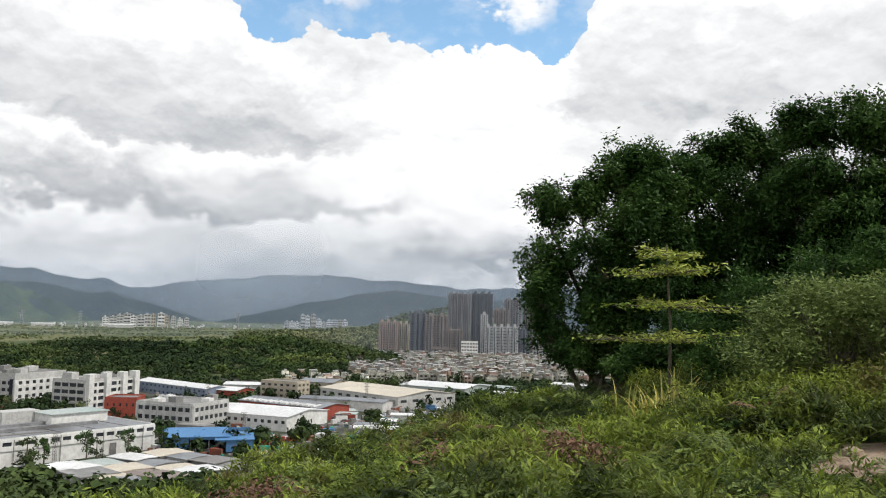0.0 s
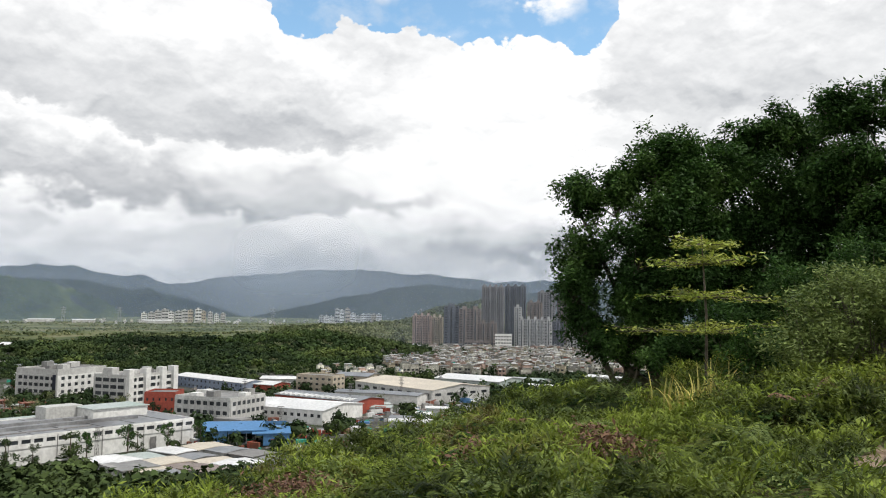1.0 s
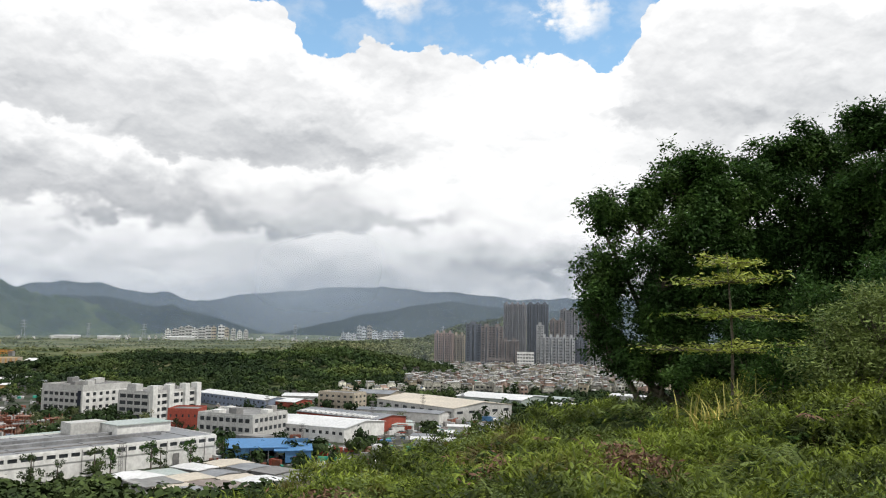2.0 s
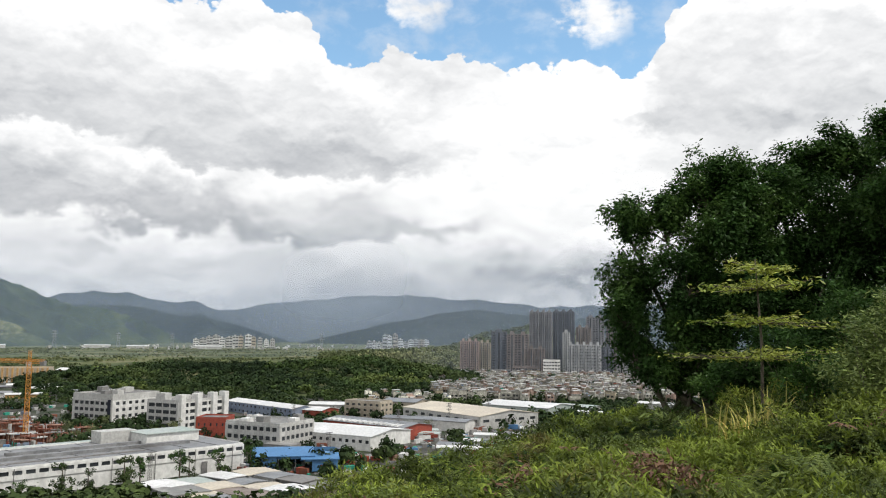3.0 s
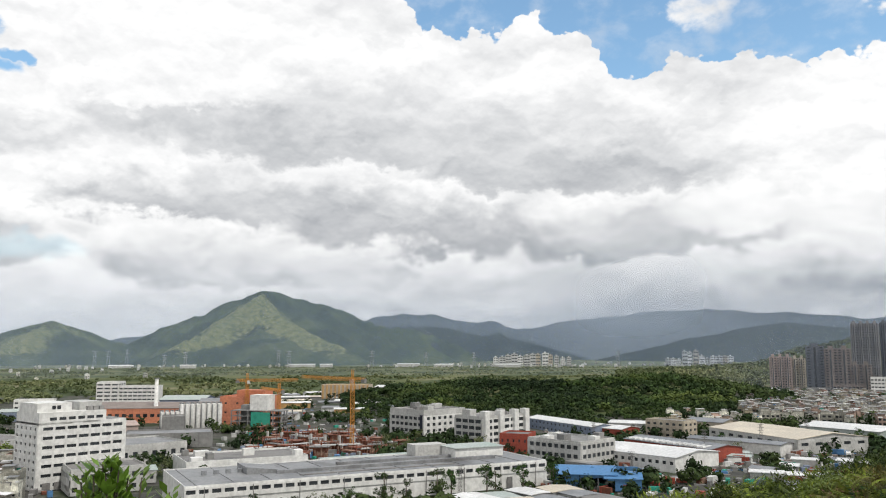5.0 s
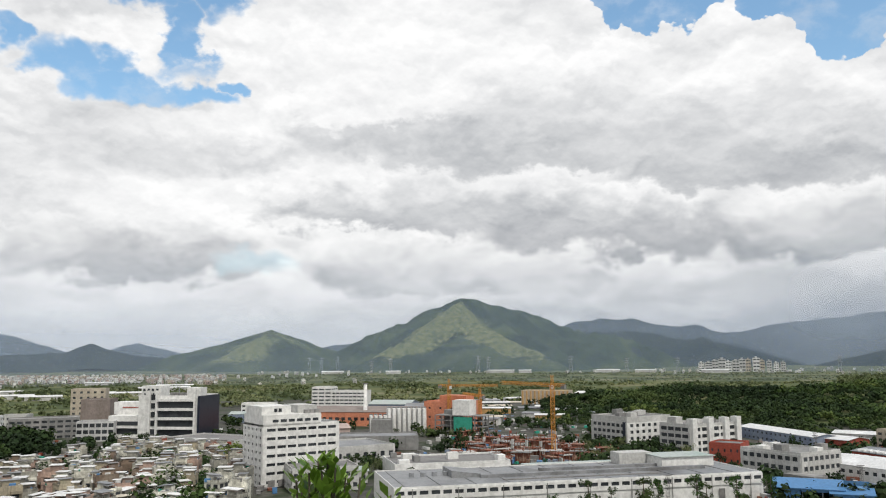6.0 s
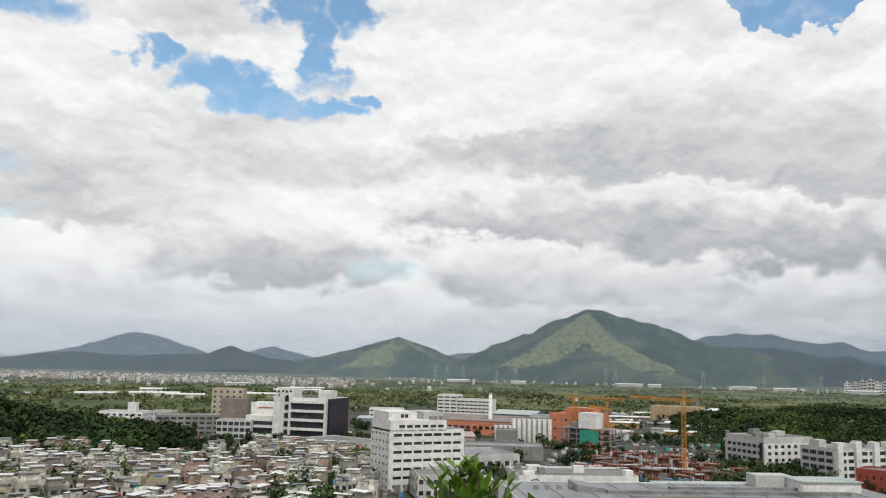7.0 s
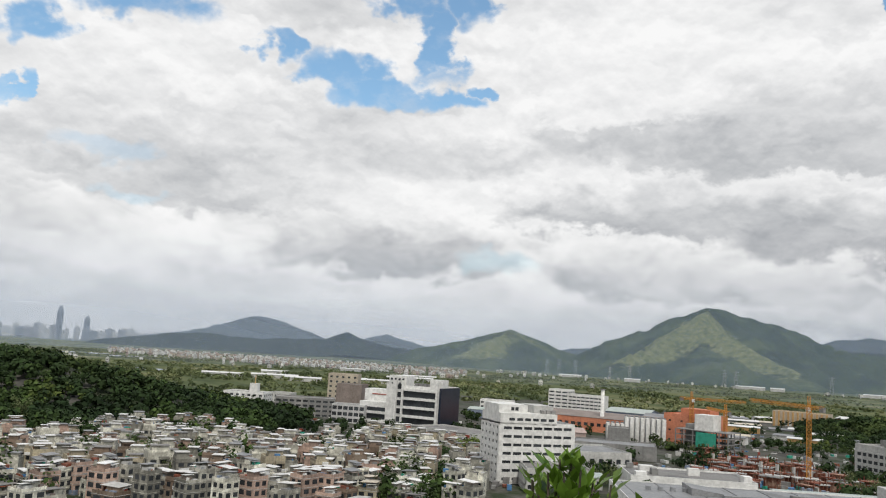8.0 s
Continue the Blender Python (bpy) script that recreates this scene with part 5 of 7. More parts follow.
def house_kind(k):
    """One sort of village house: walls, windows, balconies, roof sheds, canopy and tank."""
    r = random.Random(100 + k)
    wall = ("render_pale", "render_pale", "render_pink", "render_grey", "render_cream", "render_pale", "render_tan", "render_pale", "render_grey", "render_grey", "render_pink", "render_tan")[k % 12]
    w, d, fl = r.uniform(4.8, 6.6) * (1.5 if k % 6 == 0 else 1.0), r.uniform(5.4, 7.2), r.choice((2, 3, 3, 3, 4))
    fh = 2.8
    h = fl * fh
    ob = new("village_house")
    tagged(ob, {"render_pale": "pale rendered village house with a canopy on its flat roof", "render_pink": "faded pink village house with a flat roof",
                "render_grey": "bare grey concrete village house with roof sheds", "render_cream": "cream village house with balconies", "render_tan": "brown tiled village house with roof shed"}[wall], "house", "village houses")
    TOPS.append((w, d, h))
    bar("body", ob, 0, 0, 0, w, d, h, wall)
    deck = bar("roof", ob, 0.2, 0.2, h, w - 0.4, d - 0.4, 0.08, r.choice(("grey", "darkgrey", "tan")))
    for a, b, c, e in ((0, 0, w, 0.18), (0, d - 0.18, w, 0.18), (0, 0.18, 0.18, d - 0.36), (w - 0.18, 0.18, 0.18, d - 0.36)):
        under(bar("parapet", ob, a, b, h, c, e, r.uniform(0.7, 1.1), wall), deck)
    for f in range(fl):
        z = f * fh
        for q in range(2):
            bar("window", ob, w * (0.08 + 0.5 * q), -0.06, z + 0.8, w * 0.34, 0.1, 1.5, "glass")
            bar("window", ob, w * (0.08 + 0.5 * q), d - 0.04, z + 0.8, w * 0.3, 0.1, 1.4, "glass")
            bar("window", ob, -0.06, d * (0.12 + 0.45 * q), z + 0.8, 0.1, d * 0.26, 1.4, "glass")
            bar("window", ob, w - 0.04, d * (0.16 + 0.45 * q), z + 0.8, 0.1, d * 0.26, 1.4, "glass")
        bar("ledge", ob, -0.12, -0.12, z + 2.62, w + 0.24, d + 0.24, 0.12, wall if k % 2 else "offwhite")
        if f and k % 3 != 1:
            bar("balcony", ob, w * 0.5, -1.0, z - 0.1, w * 0.46, 1.0, 0.9, wall if k % 2 else "white")
    a, b = w * r.uniform(0.3, 0.6), d * r.uniform(0.3, 0.55)
    sx, sy = r.uniform(0.2, w - a - 0.2), r.uniform(0.4, d - b - 0.2)
    hut = bar("roof_hut", ob, sx, sy, h, a, b, 2.2, wall)
    bar("roof_shed", ob, 0.4 if sx > w * 0.3 else w * 0.55, d * 0.5, h, w * 0.38, d * 0.4, r.uniform(1.0, 1.9), r.choice(("grey", "offwhite", "rust", "tan")))
    cw, cd = min(w, a + r.uniform(0.2, 4.0)), min(d, b + r.uniform(0.2, 4.0))
    cx, cy = max(0.0, min(sx - 0.3, w - cw)), max(0.0, min(sy - 0.3, d - cd))
    roof = ("roofwhite", "roofgrey", "roofwhite", "roofwhite", "roofcream", "darkgrey", "offwhite", "roofwhite")[k % 8]
    under(solid("canopy", [(cx, cy, h + 2.25), (cx + cw, cy, h + 2.25), (cx + cw, cy + cd, h + 2.6), (cx, cy + cd, h + 2.6), (cx, cy, h + 2.35), (cx + cw, cy, h + 2.35), (cx + cw, cy + cd, h + 2.7), (cx, cy + cd, h + 2.7)],
          [(3, 2, 1, 0), (4, 5, 6, 7), (0, 1, 5, 4), (1, 2, 6, 5), (2, 3, 7, 6), (3, 0, 4, 7)], roof, ob), hut)
    lower = h + r.uniform(1.5, 2.0)
    qx, qy = (0.0, d * 0.02) if k % 2 else (w * 0.45, d * 0.5)
    solid("awning", [(qx + i * w * 0.55, qy + j * d * 0.45, lower + 0.25 * j + e) for e in (0, 0.1) for i, j in ((0, 0), (1, 0), (1, 1), (0, 1))],
          [(3, 2, 1, 0), (4, 5, 6, 7), (0, 1, 5, 4), (1, 2, 6, 5), (2, 3, 7, 6), (3, 0, 4, 7)], ("roofwhite", "roofgrey", "roofwhite", "tan", "roofwhite", "rust")[k % 6], ob)
    for i, j in ((0.06, 0.06), (0.94, 0.06)):
        bar("awning_post", ob, qx + i * w * 0.55, qy + j * d * 0.45, h, 0.12, 0.12, lower - h, "grey")
    bar("water_tank", ob, w * 0.75, d * 0.82, h, 0.9, 0.9, 1.5, "steel" if k % 2 else "white")
    return ob


KINDS = [house_kind(k) for k in range(12)]


def village_plots(b0, b1, d0, d1, step, turn, keep):
    """Rows of plots on a slightly turned grid inside a sector of the plain."""
    out = []
    c, s = math.cos(radians(turn)), math.sin(radians(turn))
    n = int(d1 / step) + 3
    for i in range(-n, n):
        for j in range(-n, n):
            u, v = i * step + house_rng.uniform(-1.6, 1.6), j * step * 1.08 + house_rng.uniform(-1.6, 1.6)
            x, y = u * c - v * s, u * s + v * c
            d, b = math.hypot(x, y), math.degrees(math.atan2(x, y))
            if b0 < b < b1 and d0 < d < d1 and keep(b, d):
                out.append((d, x, y))
    return sorted(out)


def west_village(b, d):
    far = 435 + 25 * math.sin(b * 0.4)
    patch = math.sin(b * 1.9 + 1) * math.sin(d / 21.0 + b * 0.3)
    return d < far and patch < 0.5 and not (b > -56.2 and d < 350 and house_rng.random() < 0.5)


plots = village_plots(-86, -53.4, 262, 520, 7.7, 12, west_village)
used = 0
rest = []
for d, x, y in plots:
    if used < 78:
        k = house_rng.randrange(12)
        m = pose(x, y, -0.05, 0, 0, -75 + 12 + house_rng.choice((0, 0, 90, 180)) + house_rng.uniform(-14, 14)) @ pose(-2.9, -3.1, house_rng.uniform(-2.6, 0.0))
        k = used if used < 12 else k
        ROOFS.append((m, *TOPS[k]))
        if used < 12:
            KINDS[used].matrix_basis = m
        else:
            copy_thing(KINDS[k], m)
        used += 1
    else:
        rest.append((d, x, y))


def house_mass(name, plots, label, seed, tall=(6, 11), walls=("render_pale", "render_pale", "render_pale", "render_grey", "render_cream", "render_pink", "render_pale", "render_grey", "render_tan", "render_pink")):
    """The further houses of a village as one mesh of many separate blocks with windows, parapets and roof sheds."""
    r = random.Random(seed)
    mats = ["render_pale", "render_grey", "render_cream", "render_pink", "render_tan", "offwhite", "roofwhite", "roofgrey", "glass", "darkgrey", "white", "pink", "cream"]
    v, f, mi = [], [], []

    def cube(m, x, y, z, w, d, h, mat):
        i = len(v)
        for zz in (z, z + h):
            for px_, py in ((x, y), (x + w, y), (x + w, y + d), (x, y + d)):
                v.append(tuple(m @ Vector((px_, py, zz))))
        for q in ((4, 5, 6, 7), (0, 1, 5, 4), (1, 2, 6, 5), (2, 3, 7, 6), (3, 0, 4, 7)):
            f.append(tuple(i + t for t in q))
            mi.append(mats.index(mat))

    for d, x, y in plots:
        b = math.degrees(math.atan2(x, y))
        m = pose(x, y, -0.3, 0, 0, -b + r.choice((-12, 10, 14, -15)) + r.uniform(-6, 6))
        w, dd, h = r.uniform(4.4, 7.8), r.uniform(4.6, 7.6), r.uniform(*tall)
        wall = r.choice(walls)
        cube(m, 0, 0, 0, w, dd, h, wall)
        if d:
            ROOFS.append((m, w, dd, h))
        cube(m, 0.4, 0.4, h, w - 0.8, dd - 0.8, 0.05, r.choice(("darkgrey", "roofgrey", "render_grey", "roofwhite")))
        for a_ in ((0, 0, w, 0.25), (0, dd - 0.25, w, 0.25), (0, 0.25, 0.25, dd - 0.5), (w - 0.25, 0.25, 0.25, dd - 0.5)):
            cube(m, a_[0], a_[1], h, a_[2], a_[3], 0.8, wall)
        hw, hd = w * r.uniform(0.35, 0.8), dd * r.uniform(0.35, 0.7)
        hx, hy = r.uniform(0, w - hw), r.uniform(0, dd - hd)
        cube(m, hx, hy, h, hw, hd, 2.2, wall)
        cube(m, hx - 0.4, hy - 0.4, h + 2.2, hw + 0.8, hd + 0.8, 0.18, r.choice(("roofwhite", "roofgrey", "roofwhite", "offwhite", "darkgrey")))
        ax_, ay_ = r.uniform(0, w * 0.5), r.uniform(0, dd * 0.5)
        cube(m, ax_, ay_, h + r.uniform(1.2, 1.8), w * 0.5, dd * 0.45, 0.12, r.choice(("roofwhite", "roofwhite", "roofgrey", "render_tan")))
        k = int(h // 2.9)
        for q in range(k):
            cube(m, -0.1, -0.1, q * 2.9 + 2.72, w + 0.2, dd + 0.2, 0.12, wall)
            if r.random() < 0.6:
                cube(m, w * r.choice((0.05, 0.5)), -1.0, q * 2.9 + 2.7, w * 0.45, 1.0, 0.9, r.choice((wall, "white", "render_grey")))
            for j in range(2):
                cube(m, w * (0.12 + 0.46 * j), -0.06, q * 2.9 + 1.1, w * 0.28, 0.1, 1.3, "glass")
            cube(m, w - 0.04, dd * 0.3, q * 2.9 + 1.1, 0.1, 1.5, 1.3, "glass")
            cube(m, -0.06, dd * 0.3, q * 2.9 + 1.1, 0.1, 1.5, 1.3, "glass")
    me = bpy.data.meshes.new(name)
    me.from_pydata(v, [], f)
    for q in mats:
        me.materials.append(MAT[q])
    me.polygons.foreach_set("material_index", mi)
    return tagged(new(name, me), label, "houses", kind="stuff")


house_mass("village", rest[:],  "dense rows of pale flat-roofed village houses", 3)
north = village_plots(-6.5, 14.5, 590, 960, 8.6, -8, lambda b, d: d > 590 + abs(b - 1) * 7 and (b > -3.5 or d < 900))
house_mass("village", north, "crowded pale village houses below the towers", 4, (6, 10))
mid_town = village_plots(-11, -5.5, 560, 640, 13, -8, lambda b, d: house_rng.random() < 0.5)
house_mass("village", mid_town, "scattered pale houses at the wood's edge", 6, (5, 8))
estate = []
for k in range(900):
    t = house_rng.random()
    b = -77.5 + 23.5 * t
    estate.append((0, *P(b, 2500 - 420 * t + house_rng.uniform(-420, 260))))
house_mass("housing_estate", estate, "far estate of pinkish white houses on the plain", 9, (5, 8), ("offwhite", "white", "pink", "cream", "white"))
for d0, d1, b0, b1, n, lab in ((2350, 2650, -52, -18, 70, "far low white buildings at the mountain's foot"), (1500, 2300, -80, -45, 30, "scattered farm buildings among fields"), (2300, 3000, -18, 12, 80, "far low buildings of a town")):
    house_mass("far_buildings", [(0, *P(house_rng.uniform(b0, b1), house_rng.uniform(d0, d1))) for k in range(n)], lab, n, (4, 9), ("offwhite", "white", "white", "render_pale"))


def far_block(b, d, w, h, wall, label, floors, bays, group):
    x, y = P(b, d)
    r = radians(-b)
    ob, w = root("apartment_block", (x, y), (x + w * math.cos(r), y + w * math.sin(r)), label, "apartment block", group)
    bar("wall", ob, 0, 0, 0, w, 16, h, wall)
    bar("roof", ob, 0.5, 0.5, h, w - 1, 15, 1.0, "grey")
    bar("roof_room", ob, w * 0.3, 4, h + 1, w * 0.3, 6, 3.5, wall)
    for j in range(floors):
        bar("window_band", ob, 1, -0.1, (j + 0.35) * h / floors, w - 2, 0.14, h / floors * 0.4, "glass")
    for j in range(bays):
        bar("pier", ob, j * (w - 1.6) / max(1, bays - 1), -0.5, 0, 1.6, 0.5, h, wall)


far_rng = random.Random(41)
for k in range(13):
    b = -22.3 + 5.0 * k / 12
    far_block(b, 2560, far_rng.uniform(13, 22), far_rng.uniform(28, 42) if 1 < k < 10 else far_rng.uniform(24, 34), far_rng.choice(("offwhite", "white", "offwhite", "cream")), "far white apartment block on the plain", 4, 3, "far apartment blocks")
for k in range(12):
    b = -10.8 + 3.9 * k / 11
    far_block(b, 2700, far_rng.uniform(13, 20), (46 if 2 < k < 6 else 26) + far_rng.uniform(-6, 6), far_rng.choice(("offwhite", "cream", "white")), "far pale apartment block below the hills", 4, 3, "far apartment blocks")
# the city on the western horizon
city = random.Random(8)
for k in range(46):
    b = -87 + 17.5 * k / 45 + city.uniform(-0.2, 0.2)
    h = city.uniform(40, 66) if b < -73.5 else city.uniform(30, 50)
    if k in (6, 13, 27, 41):
        h += 26
    x, y = P(b, 4520 + city.uniform(-90, 90))
    ob = new("city_block")
    ob.matrix_basis = pose(x, y, 0, 0, 0, -b + city.uniform(-30, 30))
    tagged(ob, "hazy pale city block on the far horizon", "building", "distant city")
    w = city.uniform(18, 52)
    bar("body", ob, 0, 0, 0, w, 20, h, city.choice(("tower_pale", "tower", "tower_pale", "slate")))
    bar("roof_room", ob, w * 0.3, 4, h, w * 0.35, 10, 6, "tower_pale")
for b, w, h in ((-80.6, 30, 164), (-79.0, 28, 122)):
    x, y = P(b, 4500)
    ob = new("skyscraper")
    ob.matrix_basis = pose(x, y, 0, 0, 0, -b)
    tagged(ob, "slender glass skyscraper on the horizon", "skyscraper", "distant city")
    bar("shaft", ob, 0, 0, 0, w, w, h * 0.82, "slate")
    solid("crown", [(0, 0, h * 0.82), (w, 0, h * 0.82), (w, w, h * 0.82), (0, w, h * 0.82), (w * 0.3, w * 0.3, h), (w * 0.7, w * 0.3, h), (w * 0.7, w * 0.7, h), (w * 0.3, w * 0.7, h)],
          [(4, 5, 6, 7), (0, 1, 5, 4), (1, 2, 6, 5), (2, 3, 7, 6), (3, 0, 4, 7)], "slate", ob)
    for j in range(6):
        bar("window_band", ob, 2, -0.5, (j + 0.3) * h * 0.82 / 6, w - 4, 0.6, h * 0.06, "glass")
# long pale roofs at the foot of the mountain
for k in range(9):
    b = far_rng.uniform(-50, -20)
    x, y = P(b, far_rng.uniform(2380, 2520))
    L = far_rng.uniform(30, 90)
    r = radians(-b)
    simple("long_shed", (x, y), (x + L * math.cos(r), y + L * math.sin(r)), 30, 8, "offwhite", "roofwhite", "long far shed with a pale roof", "warehouse", pitch=2.0, group="far sheds")
for k in range(10):
    b = far_rng.uniform(-74, -58)
    x, y = P(b, far_rng.uniform(1050, 1900))
    L = far_rng.uniform(30, 80)
    r = radians(-b)
    simple("long_shed", (x, y), (x + L * math.cos(r), y + L * math.sin(r)), 20, 5, "offwhite", "roofwhite", "low farm shed with a pale roof", "warehouse", pitch=1.5, group="far sheds")


def pylon(b, d, h):
    ob = new("power_pylon")
    x, y = P(b, d)
    ob.matrix_basis = pose(x, y, 0, 0, 0, -b)
    tagged(ob, "steel lattice power pylon on the plain", "pylon", "power pylons")
    q = h * 0.11
    v, f = [], []

    def stick(p, t, r):
        p, t = Vector(p), Vector(t)
        dirn = (t - p).normalized()
        u = dirn.orthogonal().normalized() * r
        w_ = dirn.cross(u).normalized() * r
        i = len(v)
        v.extend([tuple(p + u), tuple(p + w_), tuple(p - u), tuple(p - w_), tuple(t + u), tuple(t + w_), tuple(t - u), tuple(t - w_)])
        f.extend([(i + k, i + (k + 1) % 4, i + 4 + (k + 1) % 4, i + 4 + k) for k in range(4)])

    for sx in (-1, 1):
        for sy in (-1, 1):
            stick((q * sx, q * sy, 0), (q * 0.2 * sx, q * 0.2 * sy, h), 0.6)
    for k in range(7):
        a, c = 1 - 0.8 * k / 7, 1 - 0.8 * (k + 1) / 7
        for s in (-1, 1):
            stick((q * a * s, -q * a, h * k / 7), (-q * c * s, -q * c, h * (k + 1) / 7), 0.25)
            stick((q * a, q * a * s, h * k / 7), (q * c, -q * c * s, h * (k + 1) / 7), 0.25)
    solid("tower_frame", v, f, "steel", ob)
    for z in (0.62, 0.77, 0.92):
        bar("cross_arm", ob, -h * 0.16, -0.5, h * z, h * 0.32, 1.0, 1.1, "steel")


for b, d, h in ((-42.9, 2550, 46), (-44.2, 2600, 38), (-36.2, 2450, 50), (-36.9, 2600, 52), (-30.6, 2500, 50), (-23.6, 2480, 44), (-13.9, 2450, 48), (-3.8, 2600, 50), (-46.5, 2700, 52), (-47.6, 2750, 50), (-48.4, 2850, 50), (-26.9, 2550, 44)):
    pylon(b, d, h)

def line_mast(b, d, h):
    """A slim dark lattice mast with cross bars, as stand between the yards."""
    ob = new("line_mast")
    x, y = P(b, d)
    ob.matrix_basis = pose(x, y, 0, 0, 0, -b)
    tagged(ob, "slim dark lattice mast between the yards", "mast", "masts of the yards")
    lattice(ob, (0, 0, 0), (0, 0, h), 0.9, "darkgrey", 9, "mast_frame")
    for z in (0.72, 0.85, 0.97):
        bar("cross_arm", ob, -1.5, -0.12, h * z, 3.0, 0.24, 0.24, "darkgrey")
    bar("footing", ob, -0.8, -0.8, 0, 1.6, 1.6, 0.4, "grey")


for b, d, h in ((-8.55, 417, 14), (-5.1, 464, 13.5), (-13.2, 372, 8), (-15.6, 478, 11), (-2.4, 520, 12), (-24.6, 300, 11)):
    line_mast(b, d, h)

# lorries, containers and clutter in the yards
yard = random.Random(77)


def container(x, y, turn, mat):
    ob = new("container")
    ob.matrix_basis = pose(x, y, 0, 0, 0, turn)
    tagged(ob, "steel freight container standing in the yard", "container", "yard containers")
    L = yard.choice((6.1, 12.2))
    bar("box", ob, 0, 0, 0.1, L, 2.4, 2.5, mat)
    bar("door", ob, L, 0.1, 0.2, 0.06, 2.2, 2.3, mat)
    bar("roof", ob, 0.05, 0.05, 2.6, L - 0.1, 2.3, 0.05, "grey")


def lorry(x, y, turn, mat):
    ob = new("lorry")
    ob.matrix_basis = pose(x, y, 0, 0, 0, turn)
    tagged(ob, "small parked lorry with a box body", "lorry", "parked lorries")
    bar("chassis", ob, 0, 0.3, 0.6, 7.5, 1.7, 0.3, "darkgrey")
    cab = bar("cab", ob, 5.7, 0.05, 0.8, 1.8, 2.2, 2.0, mat)
    under(bar("windscreen", ob, 7.46, 0.2, 1.7, 0.08, 1.9, 0.9, "glass"), cab)
    bar("box_body", ob, 0, 0, 0.95, 5.5, 2.3, 2.4, yard.choice(("white", "offwhite", mat)))
    for wx in (0.8, 5.9):
        for wy in (0.0, 2.0):
            bar("wheel", ob, wx, wy, 0, 0.9, 0.3, 0.9, "darkgrey")


for k in range(34):
    b, d = yard.uniform(-10, 1.5), yard.uniform(335, 455)
    x, y = P(b, d)
    if yard.random() < 0.5:
        container(x, y, yard.uniform(0, 180), yard.choice(("red", "bluegrey", "offwhite", "white", "rust", "green")))
    else:
        lorry(x, y, yard.uniform(0, 360), yard.choice(("white", "white", "red", "blue", "offwhite")))
for k in range(26):
    b, d = yard.uniform(-8, 4), yard.uniform(300, 420)
    x, y = P(b, d)
    a = radians(yard.uniform(-30, 30))
    L = yard.uniform(6, 14)
    simple("lean_to_shed", (x, y), (x + L * math.cos(a), y + L * math.sin(a)), yard.uniform(5, 9), yard.uniform(2.8, 4.0), yard.choice(("grey", "offwhite", "white", "red")), yard.choice(("roofwhite", "roofgrey", "roofgreen", "roofwhite")),
           "low yard shed with a weathered sheet roof", "shed", pitch=0.8, group="makeshift sheds")


def clutter(name, spots, label, seed):
    """Small odds and ends: boxes, sheets, tanks and tarpaulins, each a separate small block."""
    r = random.Random(seed)
    mats = ["roofwhite", "grey", "rust", "bluegrey", "darkgrey", "offwhite", "red", "green", "blue", "tan"]
    v, f, mi = [], [], []
    for m, w, d, h in spots:
        i = len(v)
        for zz in (0, h):
            for x, y in ((0, 0), (w, 0), (w, d), (0, d)):
                v.append(tuple(m @ Vector((x, y, zz))))
        k = r.choice((0, 0, 0, 1, 1, 2, 3, 4, 4, 5, 5, 6, 7, 8, 9, 9))
        for q in ((4, 5, 6, 7), (0, 1, 5, 4), (1, 2, 6, 5), (2, 3, 7, 6), (3, 0, 4, 7)):
            f.append(tuple(i + t for t in q))
            mi.append(k)
    me = bpy.data.meshes.new(name)
    me.from_pydata(v, [], f)
    for q in mats:
        me.materials.append(MAT[q])
    me.polygons.foreach_set("material_index", mi)
    return tagged(new(name, me), label, "clutter", kind="stuff")


odd = random.Random(55)
spots = []
for m, w, d, h in ROOFS:
    if (m.translation.x ** 2 + m.translation.y ** 2) < 1000 ** 2:
        for k in range(6):
            a, b, c = odd.uniform(0.4, 2.6), odd.uniform(0.4, 2.2), odd.uniform(0.2, 1.5)
            spots.append((m @ pose(odd.uniform(0, w - a), odd.uniform(0, d - b), h + 0.02, 0, 0, odd.uniform(-8, 8)), a, b, c))
clutter("roof_clutter", spots, "tanks, tarpaulins and sheds cluttering the village roofs", 1)


def free(x, y, margin=2.0):
    """Whether no large building stands on a spot."""
    for inv, w, d in WALLS:
        p = inv @ Vector((x, y, 0))
        if -margin < p.x < w + margin and -margin < p.y < d + margin:
            return False
    return True


WALLS = [((ob.matrix_basis @ pose(x, y, 0)).inverted(), w, d) for ob, x, y, w, d in FOOT]
spots = []
for b0, b1, d0, d1, n in ((-19, 6, 310, 560, 1300), (-39, -27, 560, 900, 380), (-53, -36, 330, 560, 260), (-39, -29, 405, 545, 420), (-66, -53, 440, 620, 200), (-84, -53, 270, 440, 500)):
    for k in range(n):
        x, y = P(odd.uniform(b0, b1), odd.uniform(d0, d1))
        if free(x, y, 1.0):
            spots.append((pose(x, y, -0.1, 0, 0, odd.uniform(0, 180)), odd.uniform(0.8, 5.0), odd.uniform(0.8, 2.6), odd.uniform(0.4, 2.4)))
clutter("yard_clutter", spots, "pallets, tarpaulins and scrap lying about the yards", 2)


